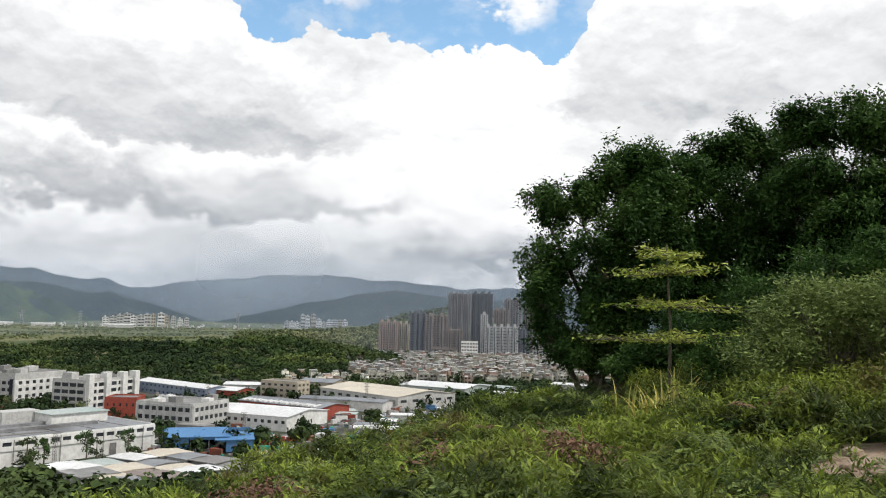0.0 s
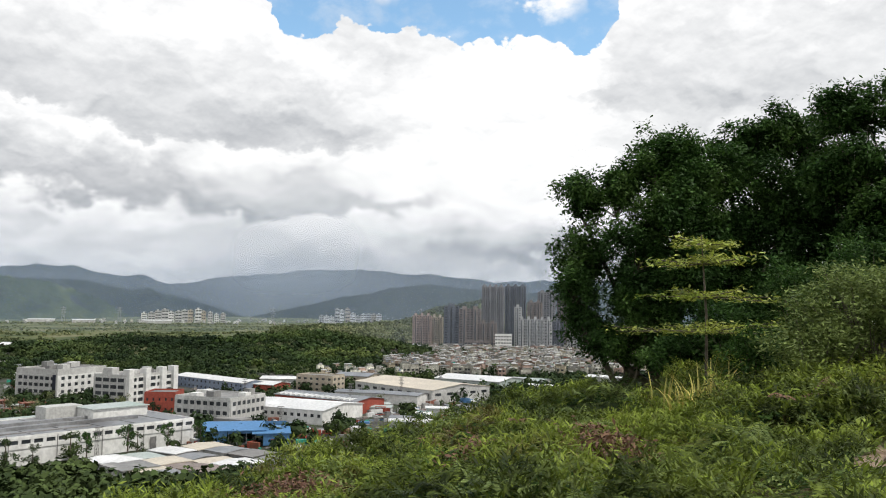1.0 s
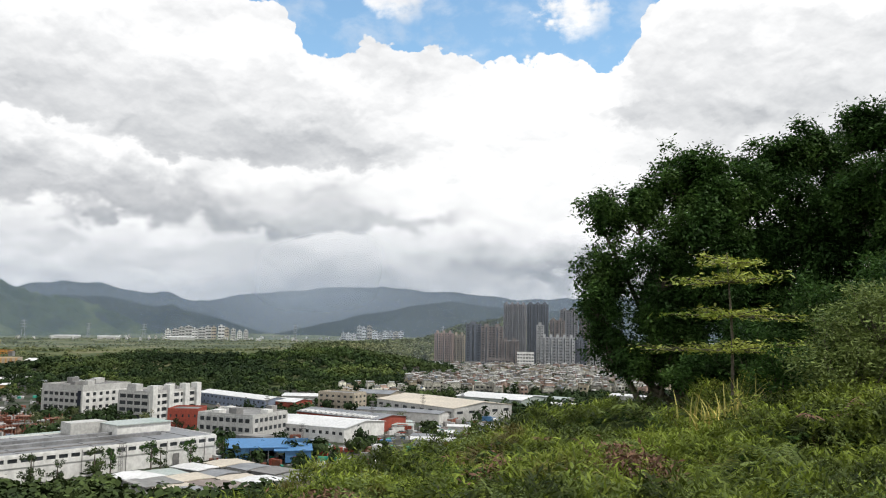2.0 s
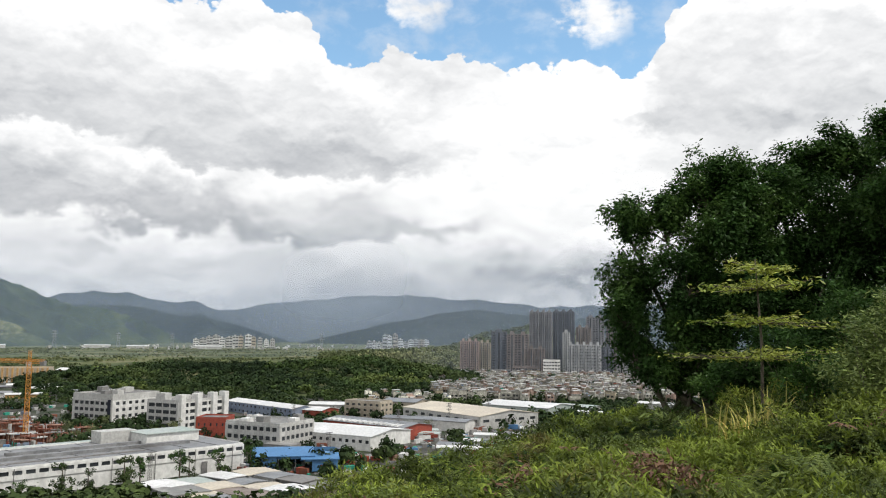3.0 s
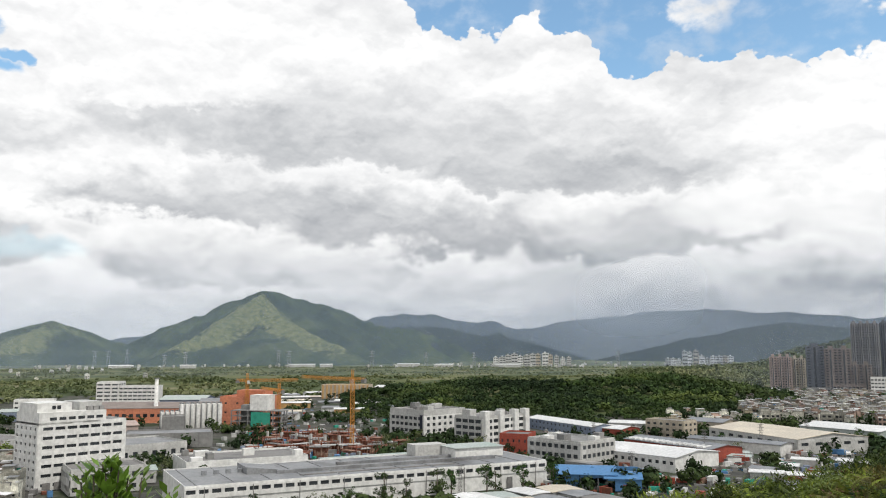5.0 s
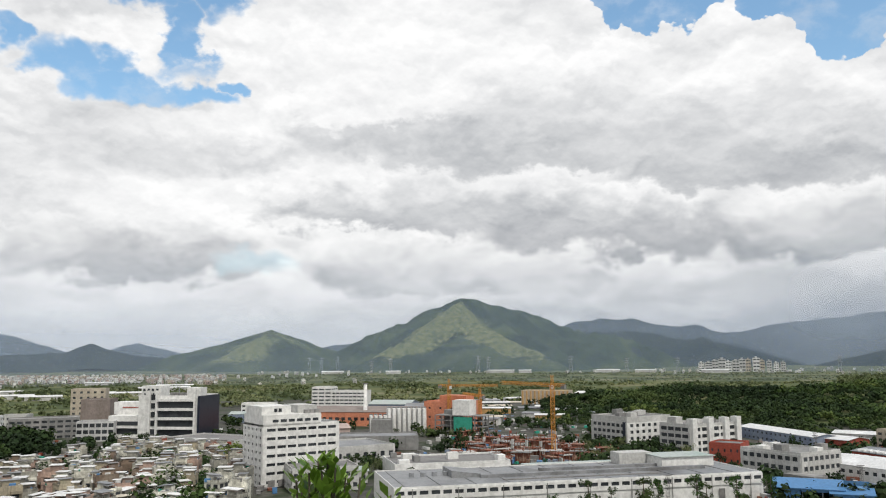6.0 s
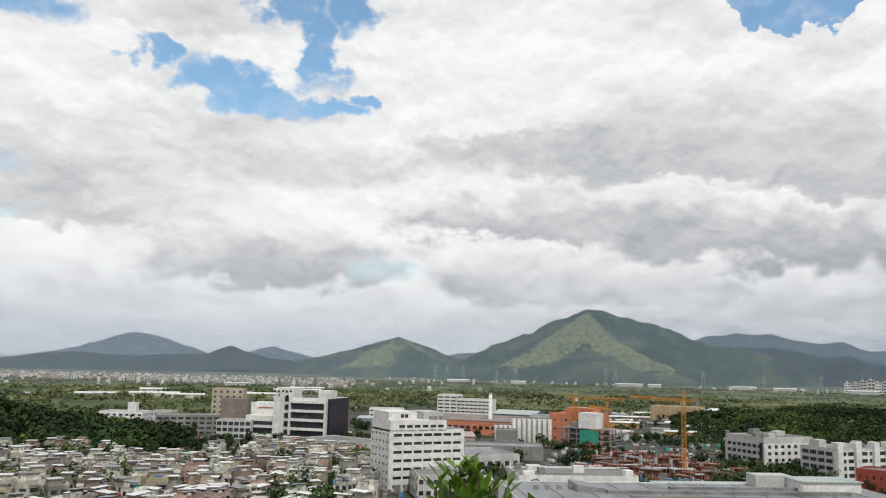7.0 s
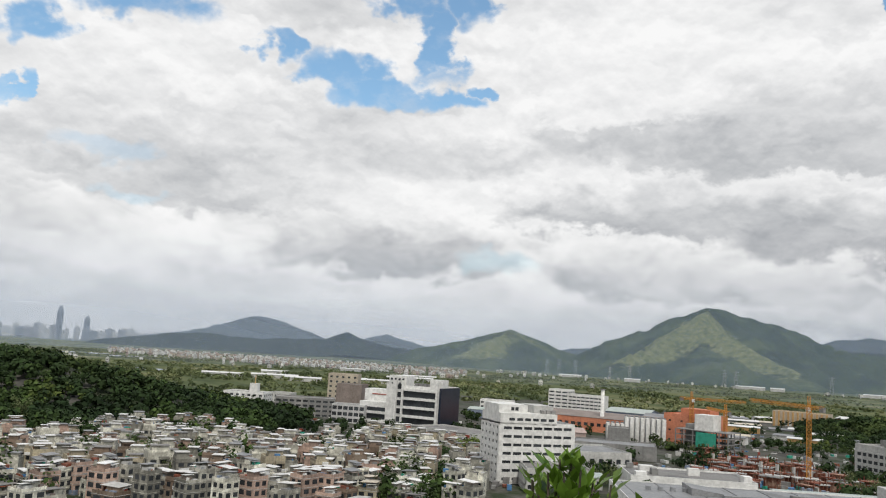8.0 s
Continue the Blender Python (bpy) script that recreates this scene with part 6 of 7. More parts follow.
def car(x, y, turn, mat):
    ob = new("car")
    ob.matrix_basis = pose(x, y, 0, 0, 0, turn)
    tagged(ob, "small car parked in a yard", "car", "parked cars")
    v = [(-2.1, -0.85, 0.35), (2.1, -0.85, 0.35), (2.1, 0.85, 0.35), (-2.1, 0.85, 0.35), (-2.1, -0.85, 0.9), (2.1, -0.85, 0.8), (2.1, 0.85, 0.8), (-2.1, 0.85, 0.9)]
    q = [(3, 2, 1, 0), (4, 5, 6, 7), (0, 1, 5, 4), (1, 2, 6, 5), (2, 3, 7, 6), (3, 0, 4, 7)]
    solid("body", v, q, mat, ob)
    solid("cabin", [(-1.7, -0.78, 0.88), (1.1, -0.78, 0.84), (1.1, 0.78, 0.84), (-1.7, 0.78, 0.88), (-1.2, -0.65, 1.45), (0.4, -0.65, 1.45), (0.4, 0.65, 1.45), (-1.2, 0.65, 1.45)], q, "glass", ob)
    for wx in (-1.3, 1.3):
        for wy in (-0.9, 0.72):
            bar("wheel", ob, wx - 0.3, wy, 0, 0.6, 0.18, 0.6, "darkgrey")


done = 0
while done < 40:
    x, y = P(odd.uniform(-30, 2), odd.uniform(300, 470))
    if free(x, y, 2.5):
        car(x, y, odd.uniform(0, 360), odd.choice(("white", "white", "grey", "darkgrey", "red", "blue", "steel")))
        done += 1


pond_rng = random.Random(6)
for k in range(14):
    b, d = pond_rng.uniform(-88, -62), pond_rng.uniform(1150, 2100)
    x, y = P(b, d)
    rx, ry = pond_rng.uniform(25, 70), pond_rng.uniform(30, 80)
    n = 16
    top = [(rx * math.cos(2 * math.pi * q / n) * pond_rng.uniform(0.8, 1.1), ry * math.sin(2 * math.pi * q / n) * pond_rng.uniform(0.8, 1.1), 0.0) for q in range(n)]
    ob = solid("pond", top + [(a, c, -1.2) for a, c, e in top], [tuple(range(n))] + [((q + 1) % n, q, n + q, n + (q + 1) % n) for q in range(n)], "water")
    ob.matrix_basis = pose(x, y, 0.75, 0, 0, -b)
    tagged(ob, "still fish pond among the fields", "pond", "fish ponds", "structure")

# ---- woods and trees of the plain ----
def scatter(n, b0, b1, d0, d1):
    b = RNG.uniform(b0, b1, n)
    d = np.sqrt(RNG.uniform(d0 * d0, d1 * d1, n))
    x, y = d * np.sin(np.radians(b)), d * np.cos(np.radians(b))
    return np.stack([x, y, ground_height(x, y)], 1)


def polar(p):
    return np.degrees(np.arctan2(p[:, 0], p[:, 1])), np.hypot(p[:, 0], p[:, 1])


pts = scatter(8500, -33, 0, 590, 1100)
pts = pts[pts[:, 2] > 0.6]
h = RNG.uniform(4.5, 9.5, len(pts)) * (0.85 + 0.2 * waves(pts[:, 0], pts[:, 1], 37)) * np.clip(0.4 + pts[:, 2] / 9, 0, 1.05)
# random fresher patches, plus brighter leaves near bearing -10.5 standing for sunlight
fresh_or_lit = waves(pts[:, 0], pts[:, 1], 60) + 0.5 * waves(pts[:, 1], pts[:, 0], 23) + 0.3 * RNG.normal(size=len(pts)) + 0.9 * np.exp(-(((polar(pts)[0] + 10.5) / 3.5) ** 2)) > 0.62
for some, leaf, words in ((~fresh_or_lit, "leaf_wood", "dense dark green wood on a low hill"), (fresh_or_lit, "leaf_hill", "patches of fresher green and sunlit-coloured trees on a low hill")):
    tagged(crowns("wood", pts[some], h[some], h[some] * RNG.uniform(0.85, 1.25, int(some.sum())), 64, 0.25, leaf), words, "wood", kind="stuff")
pts = scatter(3500, -14, 4, 1120, 1950)
pts = pts[pts[:, 2] > 2.0]
h = RNG.uniform(7, 12, len(pts))
tagged(crowns("wood", pts, h, h * RNG.uniform(0.7, 1.1, len(pts)), 36, 0.3, "leaf_plain"), "green wood on the hills behind the towers", "wood", kind="stuff")
pts = scatter(5600, -100, -62, 440, 900)
pts = pts[pts[:, 2] > 1.0]
h = RNG.uniform(5, 10, len(pts))
fresh_or_lit = waves(pts[:, 0], pts[:, 1], 45) + 0.4 * RNG.normal(size=len(pts)) > 0.45
for some, leaf, words in ((~fresh_or_lit, "leaf_wood", "dense dark green wood on a hill beside the village"), (fresh_or_lit, "leaf_hill", "fresher green trees in the wood beside the village")):
    tagged(crowns("wood", pts[some], h[some], h[some] * RNG.uniform(0.7, 1.2, int(some.sum())), 70, 0.25, leaf), words, "wood", kind="stuff")
pts = scatter(21000, -92, 14, 760, 2500)
b, d = polar(pts)
clear = waves(pts[:, 0], pts[:, 1], 95) + 0.6 * waves(pts[:, 1], pts[:, 0], 41)
near = (d < 1000) & (((b > -62) & (b < -28)) | (b > -9))
near &= ~((d > 880) & (b < -30))
pts = pts[(clear < 0.40 - 0.3 * (d > 1400)) & (pts[:, 2] < 2.0) & ~near & ~((d < 700) & (b < -60) & (b > -72))]
h = RNG.uniform(2.8, 6.0, len(pts)) * np.where(np.hypot(pts[:, 0], pts[:, 1]) > 1500, 0.7, 1.0)
tagged(crowns("tree_belt", pts, h, h * RNG.uniform(1.2, 2.0, len(pts)), 22, 0.36, "leaf_plain"), "belts of trees and scrub across the plain", "wood", kind="stuff")


def town_tree(seed, h, slim, mat):
    ob = new("town_tree")
    tagged(ob, "dark feathery roadside tree" if slim else "leafy green tree between buildings", "tree", "town trees")
    n = 8
    v = [(q * math.cos(2 * math.pi * k / n) * h * 0.018, q * math.sin(2 * math.pi * k / n) * h * 0.018, z) for q, z in ((1.3, 0), (0.9, h * 0.5), (0.3, h * 0.85)) for k in range(n)]
    f = [(i * n + k, i * n + (k + 1) % n, (i + 1) * n + (k + 1) % n, (i + 1) * n + k) for i in range(2) for k in range(n)]
    solid("trunk", v, f, "bark", ob, True)
    m = 1000
    lob = RNG.normal(size=(16, 3)) * np.array([0.11, 0.11, 0.25] if slim else [0.2, 0.2, 0.15]) * h + np.array([0, 0, h * 0.5])
    pk = RNG.integers(0, 16, m)
    off = unit(m) * (0.5 + 0.5 * RNG.random((m, 1))) * h * (0.085 if slim else 0.17)
    pt = lob[pk] + off
    pt[:, 2] = np.maximum(pt[:, 2], h * 0.06)
    cr = new("crown", leaf_mesh("crown", pt, off + unit(m) * h * 0.06, unit(m), np.full(m, h * (0.034 if slim else 0.05)) * (0.6 + 0.8 * RNG.random(m)), [mat], aspect=0.8))
    cr.parent = ob
    return ob


SORTS = [town_tree(1, 10, True, "leaf_wood"), town_tree(2, 8, False, "leaf_wood"), town_tree(3, 7, False, "leaf_plain"), town_tree(4, 9, True, "leaf_dark")]
tree_rng = random.Random(3)
spots = []
for k in range(12):
    s = (k + 0.5 + tree_rng.uniform(-0.4, 0.4)) / 12
    ax, ay = -172 + (-104 + 172) * s, 210 + (306 - 210) * s
    spots.append((ax + 5.5 + tree_rng.uniform(-1, 1), ay - 5.5, tree_rng.choice((0, 3)), tree_rng.uniform(1.0, 1.5)))
for b0, b1, d0, d1, n in ((-29, -20.5, 385, 430, 12), (-33, -27, 440, 520, 10), (-48, -38, 362, 400, 12), (-12, 6, 420, 520, 16), (-84, -54, 275, 440, 30), (-43, -38, 520, 570, 6), (-64, -58, 480, 560, 10), (-23, -13, 200, 232, 14)):
    k = 0
    while k < n:
        x, y = P(tree_rng.uniform(b0, b1), tree_rng.uniform(d0, d1))
        if free(x, y, 2.5):
            spots.append((x, y, tree_rng.choice((1, 1, 2, 2, 3)), tree_rng.uniform(0.6, 1.25)))
            k += 1
for k, (x, y, s, q) in enumerate(spots[4:]):
    copy_thing(SORTS[s], pose(x, y, -0.1, 0, 0, tree_rng.uniform(0, 360)) @ Matrix.Scale(q, 4)).scale = (q, q, q)
hx, hy = P(-82.0, 474)
copy_thing(SORTS[2], pose(hx, hy, float(ground_height(hx, hy)) - 0.3)).scale = (2.2, 2.2, 1.9)
for k, (x, y, s, q) in enumerate(spots[:4]):
    SORTS[k].matrix_basis = pose(x, y, -0.1)

pts = np.concatenate([scatter(1500, -30, 8, 300, 640), scatter(420, -39, -26, 440, 900), scatter(240, -54, -38, 330, 620), scatter(420, 1, 14, 440, 660), scatter(260, -68, -53, 440, 700), scatter(900, -37, -14, 196, 240), scatter(260, -34, -25, 240, 262), scatter(420, -84, -54, 275, 450), scatter(300, -20, -8, 520, 640), scatter(240, -6, 14, 600, 950)])
keep = (waves(pts[:, 0], pts[:, 1], 33) + 0.5 * waves(pts[:, 1], pts[:, 0], 13) > 0.0) | (np.hypot(pts[:, 0], pts[:, 1]) < 262)
pts = pts[keep & np.array([free(x, y, 2.0) for x, y, z in pts])]
pts[:, 2] = np.minimum(pts[:, 2], 3.0)
h = RNG.uniform(3.5, 8.0, len(pts))
tagged(crowns("town_greenery", pts, h, h * RNG.uniform(0.8, 1.4, len(pts)), 80, 0.22, "leaf_wood", 0.05), "trees and bushes filling the gaps of the town", "trees", kind="stuff")

pts = scatter(950, -86, -53.5, 270, 450)
pts = pts[(waves(pts[:, 0], pts[:, 1], 24) + 0.4 * waves(pts[:, 1], pts[:, 0], 9) > 0.42) & np.array([free(x, y, 2.0) for x, y, z in pts])]
pts[:, 2] = np.minimum(pts[:, 2], 3.0)
h = RNG.uniform(8.0, 13.5, len(pts))
tagged(crowns("village_greenery", pts, h, h * RNG.uniform(0.5, 0.8, len(pts)), 130, 0.16, "leaf_hill", 0.05), "tall trees standing between the village houses", "trees", kind="stuff")
pts = scatter(420, -5, 13, 590, 960)
pts = pts[waves(pts[:, 0], pts[:, 1], 40) + 0.4 * waves(pts[:, 1], pts[:, 0], 15) > 0.4]
pts[:, 2] = np.minimum(pts[:, 2], 3.0)
h = RNG.uniform(8.0, 12.5, len(pts))
tagged(crowns("village_greenery", pts, h, h * RNG.uniform(0.6, 0.9, len(pts)), 90, 0.2, "leaf_wood", 0.05), "dark trees between the far village houses", "trees", kind="stuff")

# ---- the hillside in the foreground ----
def branch_mesh(segments, mat, name, parent, sides=7):
    """Tapered limbs: each from a point and radius to another."""
    v, f = [], []
    for p, r0, q, r1 in segments:
        p, q = Vector(p), Vector(q)
        dirn = (q - p).normalized()
        a = dirn.orthogonal().normalized()
        c = dirn.cross(a).normalized()
        i = len(v)
        for o, r in ((p, r0), (q, r1)):
            for k in range(sides):
                t = 2 * math.pi * k / sides
                v.append(tuple(o + a * math.cos(t) * r + c * math.sin(t) * r))
        f += [(i + k, i + (k + 1) % sides, i + sides + (k + 1) % sides, i + sides + k) for k in range(sides)]
    return solid(name, v, f, mat, parent, True)


def big_tree(x, y, lobes, trunks, leaves, mat, label, size=0.105, seed=1, sparse=1.0, wood="bark"):
    """A spreading tree: stems that fork towards each lobe of the crown, and drooping leaf sprays on twig ends."""
    r = np.random.default_rng(seed)
    z0 = float(ground_height(x, y))
    ob = new("tree")
    ob.matrix_basis = pose(x, y, z0)
    tagged(ob, label, "tree", "trees on the slope")
    limbs, sprays = [], []
    for sx, sy, rad in trunks:
        limbs.append(((sx, sy, -0.3), rad, (sx * 1.4, sy * 1.4, 1.6), rad * 0.8))
    for k, (lx, ly, lz, rh, rv) in enumerate(lobes):
        sx, sy, rad = trunks[k % len(trunks)]
        a = np.array([sx * 1.4, sy * 1.4, 1.6])
        c = np.array([lx, ly, lz - rv * 0.4])
        mid = (a + c) / 2 + r.normal(size=3) * 0.25
        limbs.append((a, rad * 0.7, mid, rad * 0.45))
        limbs.append((mid, rad * 0.45, c, rad * 0.22))
        n = int(78 * sparse * rh * rh * rv) + 34
        u = r.normal(size=(n, 3))
        u /= np.linalg.norm(u, axis=1, keepdims=True)
        knots = r.normal(size=(12, 3))
        knots = knots / np.linalg.norm(knots, axis=1, keepdims=True) * r.uniform(0.3, 0.82, (12, 1))
        tips = np.array([lx, ly, lz]) + (knots[r.integers(0, 12, n)] + u * 0.45 * (0.6 + 0.4 * r.random((n, 1)))) * np.array([rh, rh, rv])
        for t in tips[:: max(1, n // 26)]:
            limbs.append((c, rad * 0.12, c + (t - c) * 0.6 + r.normal(size=3) * 0.1, rad * 0.06))
        sprays.append(np.concatenate([tips, u], 1))
    branch_mesh(limbs, wood, "trunk", ob)
    s = np.concatenate(sprays)
    n = len(s)
    per = leaves
    tip, out_ = np.repeat(s[:, :3], per, 0), np.repeat(s[:, 3:], per, 0)
    m = n * per
    jitter = r.normal(size=(m, 3)) * np.array([0.115, 0.115, 0.10])
    pos = tip + jitter
    up = out_ * 0.5 + r.normal(size=(m, 3)) * 0.5 + np.array([0, 0, -0.55])
    nor = out_ * 0.3 + np.array([0, 0, 0.9]) + r.normal(size=(m, 3)) * 0.55
    sz = size * (0.6 + 0.7 * r.random(m))
    cr = new("crown", leaf_mesh("crown", pos, nor, up, sz, [mat], folds=0.03, aspect=0.46))
    cr.parent = ob
    return ob


def spot(b, d, up):
    """A point at a bearing and distance, up degrees above the eye's level."""
    x, y = P(b, d)
    return x, y, EYE_Z + d * math.tan(radians(up))


def lobes_round(x, y, spec):
    """Crown lobes given as bearing, distance, height in degrees, radius across and up; turned into the tree's own space."""
    z0 = float(ground_height(x, y))
    out_ = []
    for b, d, e, rh, rv in spec:
        px_, py, pz = spot(b + 0.55, d, e - 0.75 - 0.02 * max(e, 0))
        out_.append((px_ - x, py - y, pz - z0, rh * 0.88, rv * 0.86))
    return out_


tx, ty = P(12.0, 20.5)
big_tree(tx, ty, lobes_round(tx, ty, [(6.4, 20.5, 8.6, 0.75, 0.7), (7.2, 20.3, 5.0, 0.95, 1.0), (6.3, 20.0, 2.2, 0.75, 0.85), (7.0, 20.0, -0.6, 0.9, 0.9), (9.2, 20.0, -1.4, 0.9, 0.6), (9.0, 20.4, 8.2, 0.95, 1.0),
                                      (11.6, 20.6, 10.8, 1.0, 0.9), (13.4, 20.3, 11.2, 0.9, 0.8), (10.2, 19.6, 4.6, 1.1, 1.2), (12.8, 19.8, 7.4, 1.2, 1.2), (11.0, 19.6, 0.6, 1.2, 1.1), (13.6, 19.8, 3.0, 1.2, 1.2), (13.4, 20.0, -1.4, 1.2, 1.0), (15.0, 20.2, 9.6, 1.1, 1.1), (14.4, 20.3, 5.4, 1.2, 1.1), (15.4, 20.5, 4.2, 1.2, 1.1), (12.4, 20.4, 3.4, 1.1, 1.0)]),
         [(0.2, 0.1, 0.16), (-0.5, 0.3, 0.12), (0.7, -0.1, 0.12)], 95, "leaf_dark", "large dark green tree with a dense spreading crown", seed=4)
tx, ty = P(18.5, 21.5)
big_tree(tx, ty, lobes_round(tx, ty, [(16.2, 21.5, 11.0, 0.9, 0.8), (17.8, 21.5, 12.0, 1.0, 0.8), (19.6, 21.5, 12.3, 0.9, 0.9), (21.0, 21.6, 11.6, 0.9, 0.9), (17.0, 20.8, 7.0, 1.3, 1.3), (19.6, 20.8, 8.0, 1.3, 1.4), (16.8, 20.6, 2.6, 1.3, 1.3),
                                      (19.4, 20.6, 3.6, 1.4, 1.4), (17.0, 20.6, -1.2, 1.3, 1.0), (20.0, 20.8, -0.6, 1.4, 1.0), (22.0, 21.0, 6.0, 1.2, 1.3), (22.0, 21.0, 1.6, 1.2, 1.2)]),
         [(0, 0, 0.17), (0.6, 0.2, 0.11), (-0.6, -0.1, 0.12)], 95, "leaf_dark", "tall dark green tree growing behind the sapling", seed=5)
tx, ty = P(26.0, 20.0)
big_tree(tx, ty, lobes_round(tx, ty, [(22.6, 20.0, 13.3, 0.6, 0.7), (24.4, 20.0, 13.6, 0.9, 0.8), (26.4, 20.0, 13.6, 0.9, 0.9), (28.2, 20.0, 12.4, 0.9, 1.0), (23.6, 19.8, 10.2, 1.0, 1.0), (26.0, 19.8, 10.2, 1.1, 1.0), (28.6, 19.6, 8.4, 1.2, 1.1), (24.4, 19.6, 6.2, 1.0, 0.9),
                                      (27.0, 19.6, 5.2, 1.1, 0.8), (25.0, 19.9, 8.2, 1.2, 0.9), (27.2, 19.8, 7.4, 1.2, 0.9), (29.6, 19.7, 6.6, 1.2, 1.0), (22.6, 20.2, 8.4, 1.0, 1.0), (31.0, 19.8, 12.0, 1.2, 1.0), (30.0, 19.4, 5.0, 1.3, 1.2), (23.6, 19.6, 2.8, 0.9, 0.8), (29.4, 19.4, 2.4, 1.0, 1.0), (31.5, 19.6, 9.5, 1.3, 1.4), (33.5, 19.6, 5.0, 1.4, 1.6)]),
         [(0, 0, 0.13), (0.7, 0.2, 0.1), (-0.4, 0.1, 0.1)], 92, "leaf_dark", "tall thin-leaved tree with bare pale branches showing", seed=6, sparse=0.8, wood="pale_bark")


def sapling():
    x, y = P(15.25, 14.0)
    z0 = float(ground_height(x, y))
    ob = new("sapling")
    ob.matrix_basis = pose(x, y, z0)
    tagged(ob, "young tree with flat tiers of yellow-green leaves", "tree")
    r = np.random.default_rng(12)
    top = EYE_Z + 14 * math.tan(radians(5.1)) - z0
    limbs = [((0, 0, -0.2), 0.03, (0.02, 0.0, top * 0.5), 0.022), ((0.02, 0, top * 0.5), 0.022, (-0.05, 0, top), 0.008)]
    pos, nor, up = [], [], []
    for e, rad, n in ((-0.95, 1.25, 15), (1.35, 1.05, 13), (3.55, 0.9, 11), (4.85, 0.55, 8)):
        z = EYE_Z + 14 * math.tan(radians(e)) - z0
        for k in range(n):
            a = 2 * math.pi * (k + r.random() * 0.7) / n
            L = rad * (0.45 + 0.65 * r.random())
            ex, ey, ez = math.cos(a) * L * (1.15 if math.cos(a) < 0 and e < 0 else 0.95), math.sin(a) * L, z + r.normal() * 0.06 - 0.12 * (L / rad) ** 2 * r.random()
            limbs.append(((0, 0, z - 0.1), 0.014, (ex, ey, ez), 0.004))
            for s in np.linspace(0.3, 1.0, 7):
                for q in range(8):
                    c = np.array([ex * s, ey * s, z - 0.1 + (ez - z + 0.1) * s]) + r.normal(size=3) * np.array([0.1, 0.1, 0.03])
                    pos.append(c)
                    dirn = np.array([math.cos(a), math.sin(a), 0]) * 0.5 + r.normal(size=3) * 0.6 + np.array([0, 0, -0.55])
                    up.append(dirn)
                    nor.append(np.array([0, 0, 1.0]) + r.normal(size=3) * 0.35)
    branch_mesh(limbs, "bark", "trunk", ob, 6)
    m = len(pos)
    cr = new("crown", leaf_mesh("crown", np.array(pos), np.array(nor), np.array(up), 0.115 * (0.6 + 0.6 * r.random(m)), ["leaf_young"], folds=0.03, aspect=0.36))
    cr.parent = ob


sapling()


def shrub(b, d, e, rh, rv, n, mat, label, size=0.07, seed=1, flat=0.5):
    """A bush: twigs that fan out from the root, with leaf sprays in layers."""
    x, y, zc = spot(b, d, e)
    z0 = float(ground_height(x, y))
    r = np.random.default_rng(seed)
    ob = new("bush")
    ob.matrix_basis = pose(x, y, z0)
    tagged(ob, label, "bush")
    c = zc - z0
    u = r.normal(size=(n, 3))
    u /= np.linalg.norm(u, axis=1, keepdims=True)
    tips = np.array([0, 0, c]) + u * (0.5 + 0.5 * r.random((n, 1)) ** 0.5) * np.array([rh, rh, rv]) * (0.8 + 0.25 * np.sin(u[:, :1] * 5 + u[:, 2:] * 4))
    tips[:, 2] = np.maximum(tips[:, 2], 0.05)
    limbs = [((0, 0, -0.1), 0.02, tuple(t * 0.6), 0.01) for t in tips[::12]] + [(tuple(t * 0.6), 0.01, tuple(t), 0.003) for t in tips[::12]]
    branch_mesh(limbs, "bark", "stem", ob, 5)
    per = 26
    m = n * per
    pos = np.repeat(tips, per, 0) + r.normal(size=(m, 3)) * np.array([0.11, 0.11, 0.05])
    up = np.repeat(u, per, 0) * 0.7 + r.normal(size=(m, 3)) * 0.6
    nor = np.array([0, 0, 1.0]) + r.normal(size=(m, 3)) * flat
    fo = new("foliage", leaf_mesh("foliage", pos, nor, up, size * (0.6 + 0.7 * r.random(m)), [mat], folds=0.03, aspect=0.35))
    fo.parent = ob
    return ob


shrub(25.0, 12.5, 0.9, 1.05, 0.6, 480, "leaf_bush", "light green feathery bush on the slope", 0.075, 31)
shrub(29.5, 12.0, 0.6, 1.0, 0.6, 380, "leaf_bush", "light green feathery bush beside another", 0.075, 32)
shrub(22.0, 11.8, -1.8, 0.7, 0.4, 220, "leaf_bush", "low light green bush", 0.07, 33)
shrub(18.2, 13.4, -2.6, 0.5, 0.5, 160, "leaf_dark", "small dark green bush beside the sapling", 0.08, 34)
shrub(28.2, 16.5, 3.4, 0.9, 0.8, 300, "leaf_dark", "dark green bush under the trees", 0.09, 35)
shrub(16.8, 18.5, -1.4, 1.2, 0.8, 320, "leaf_dark", "dark undergrowth beneath the trees", 0.1, 36)
shrub(13.6, 18.5, -3.0, 0.8, 0.5, 220, "leaf_dark", "dark undergrowth at the tree's foot", 0.1, 37)
shrub(21.0, 17.0, 0.4, 1.2, 1.0, 380, "leaf_dark", "dark undergrowth behind the bushes", 0.1, 38)
shrub(25.0, 16.5, 2.0, 1.3, 1.0, 380, "leaf_dark", "dense dark shrubs below the thin-leaved tree", 0.1, 39)


def mound(b, d, rad, tall, n, mat, label, seed):
    x, y = P(b, d)
    z = float(ground_height(x, y)) + tall * 0.35
    return shrub(b, d, math.degrees(math.atan((z - EYE_Z) / d)), rad, tall, n, mat, label, 0.075, seed, 0.7)


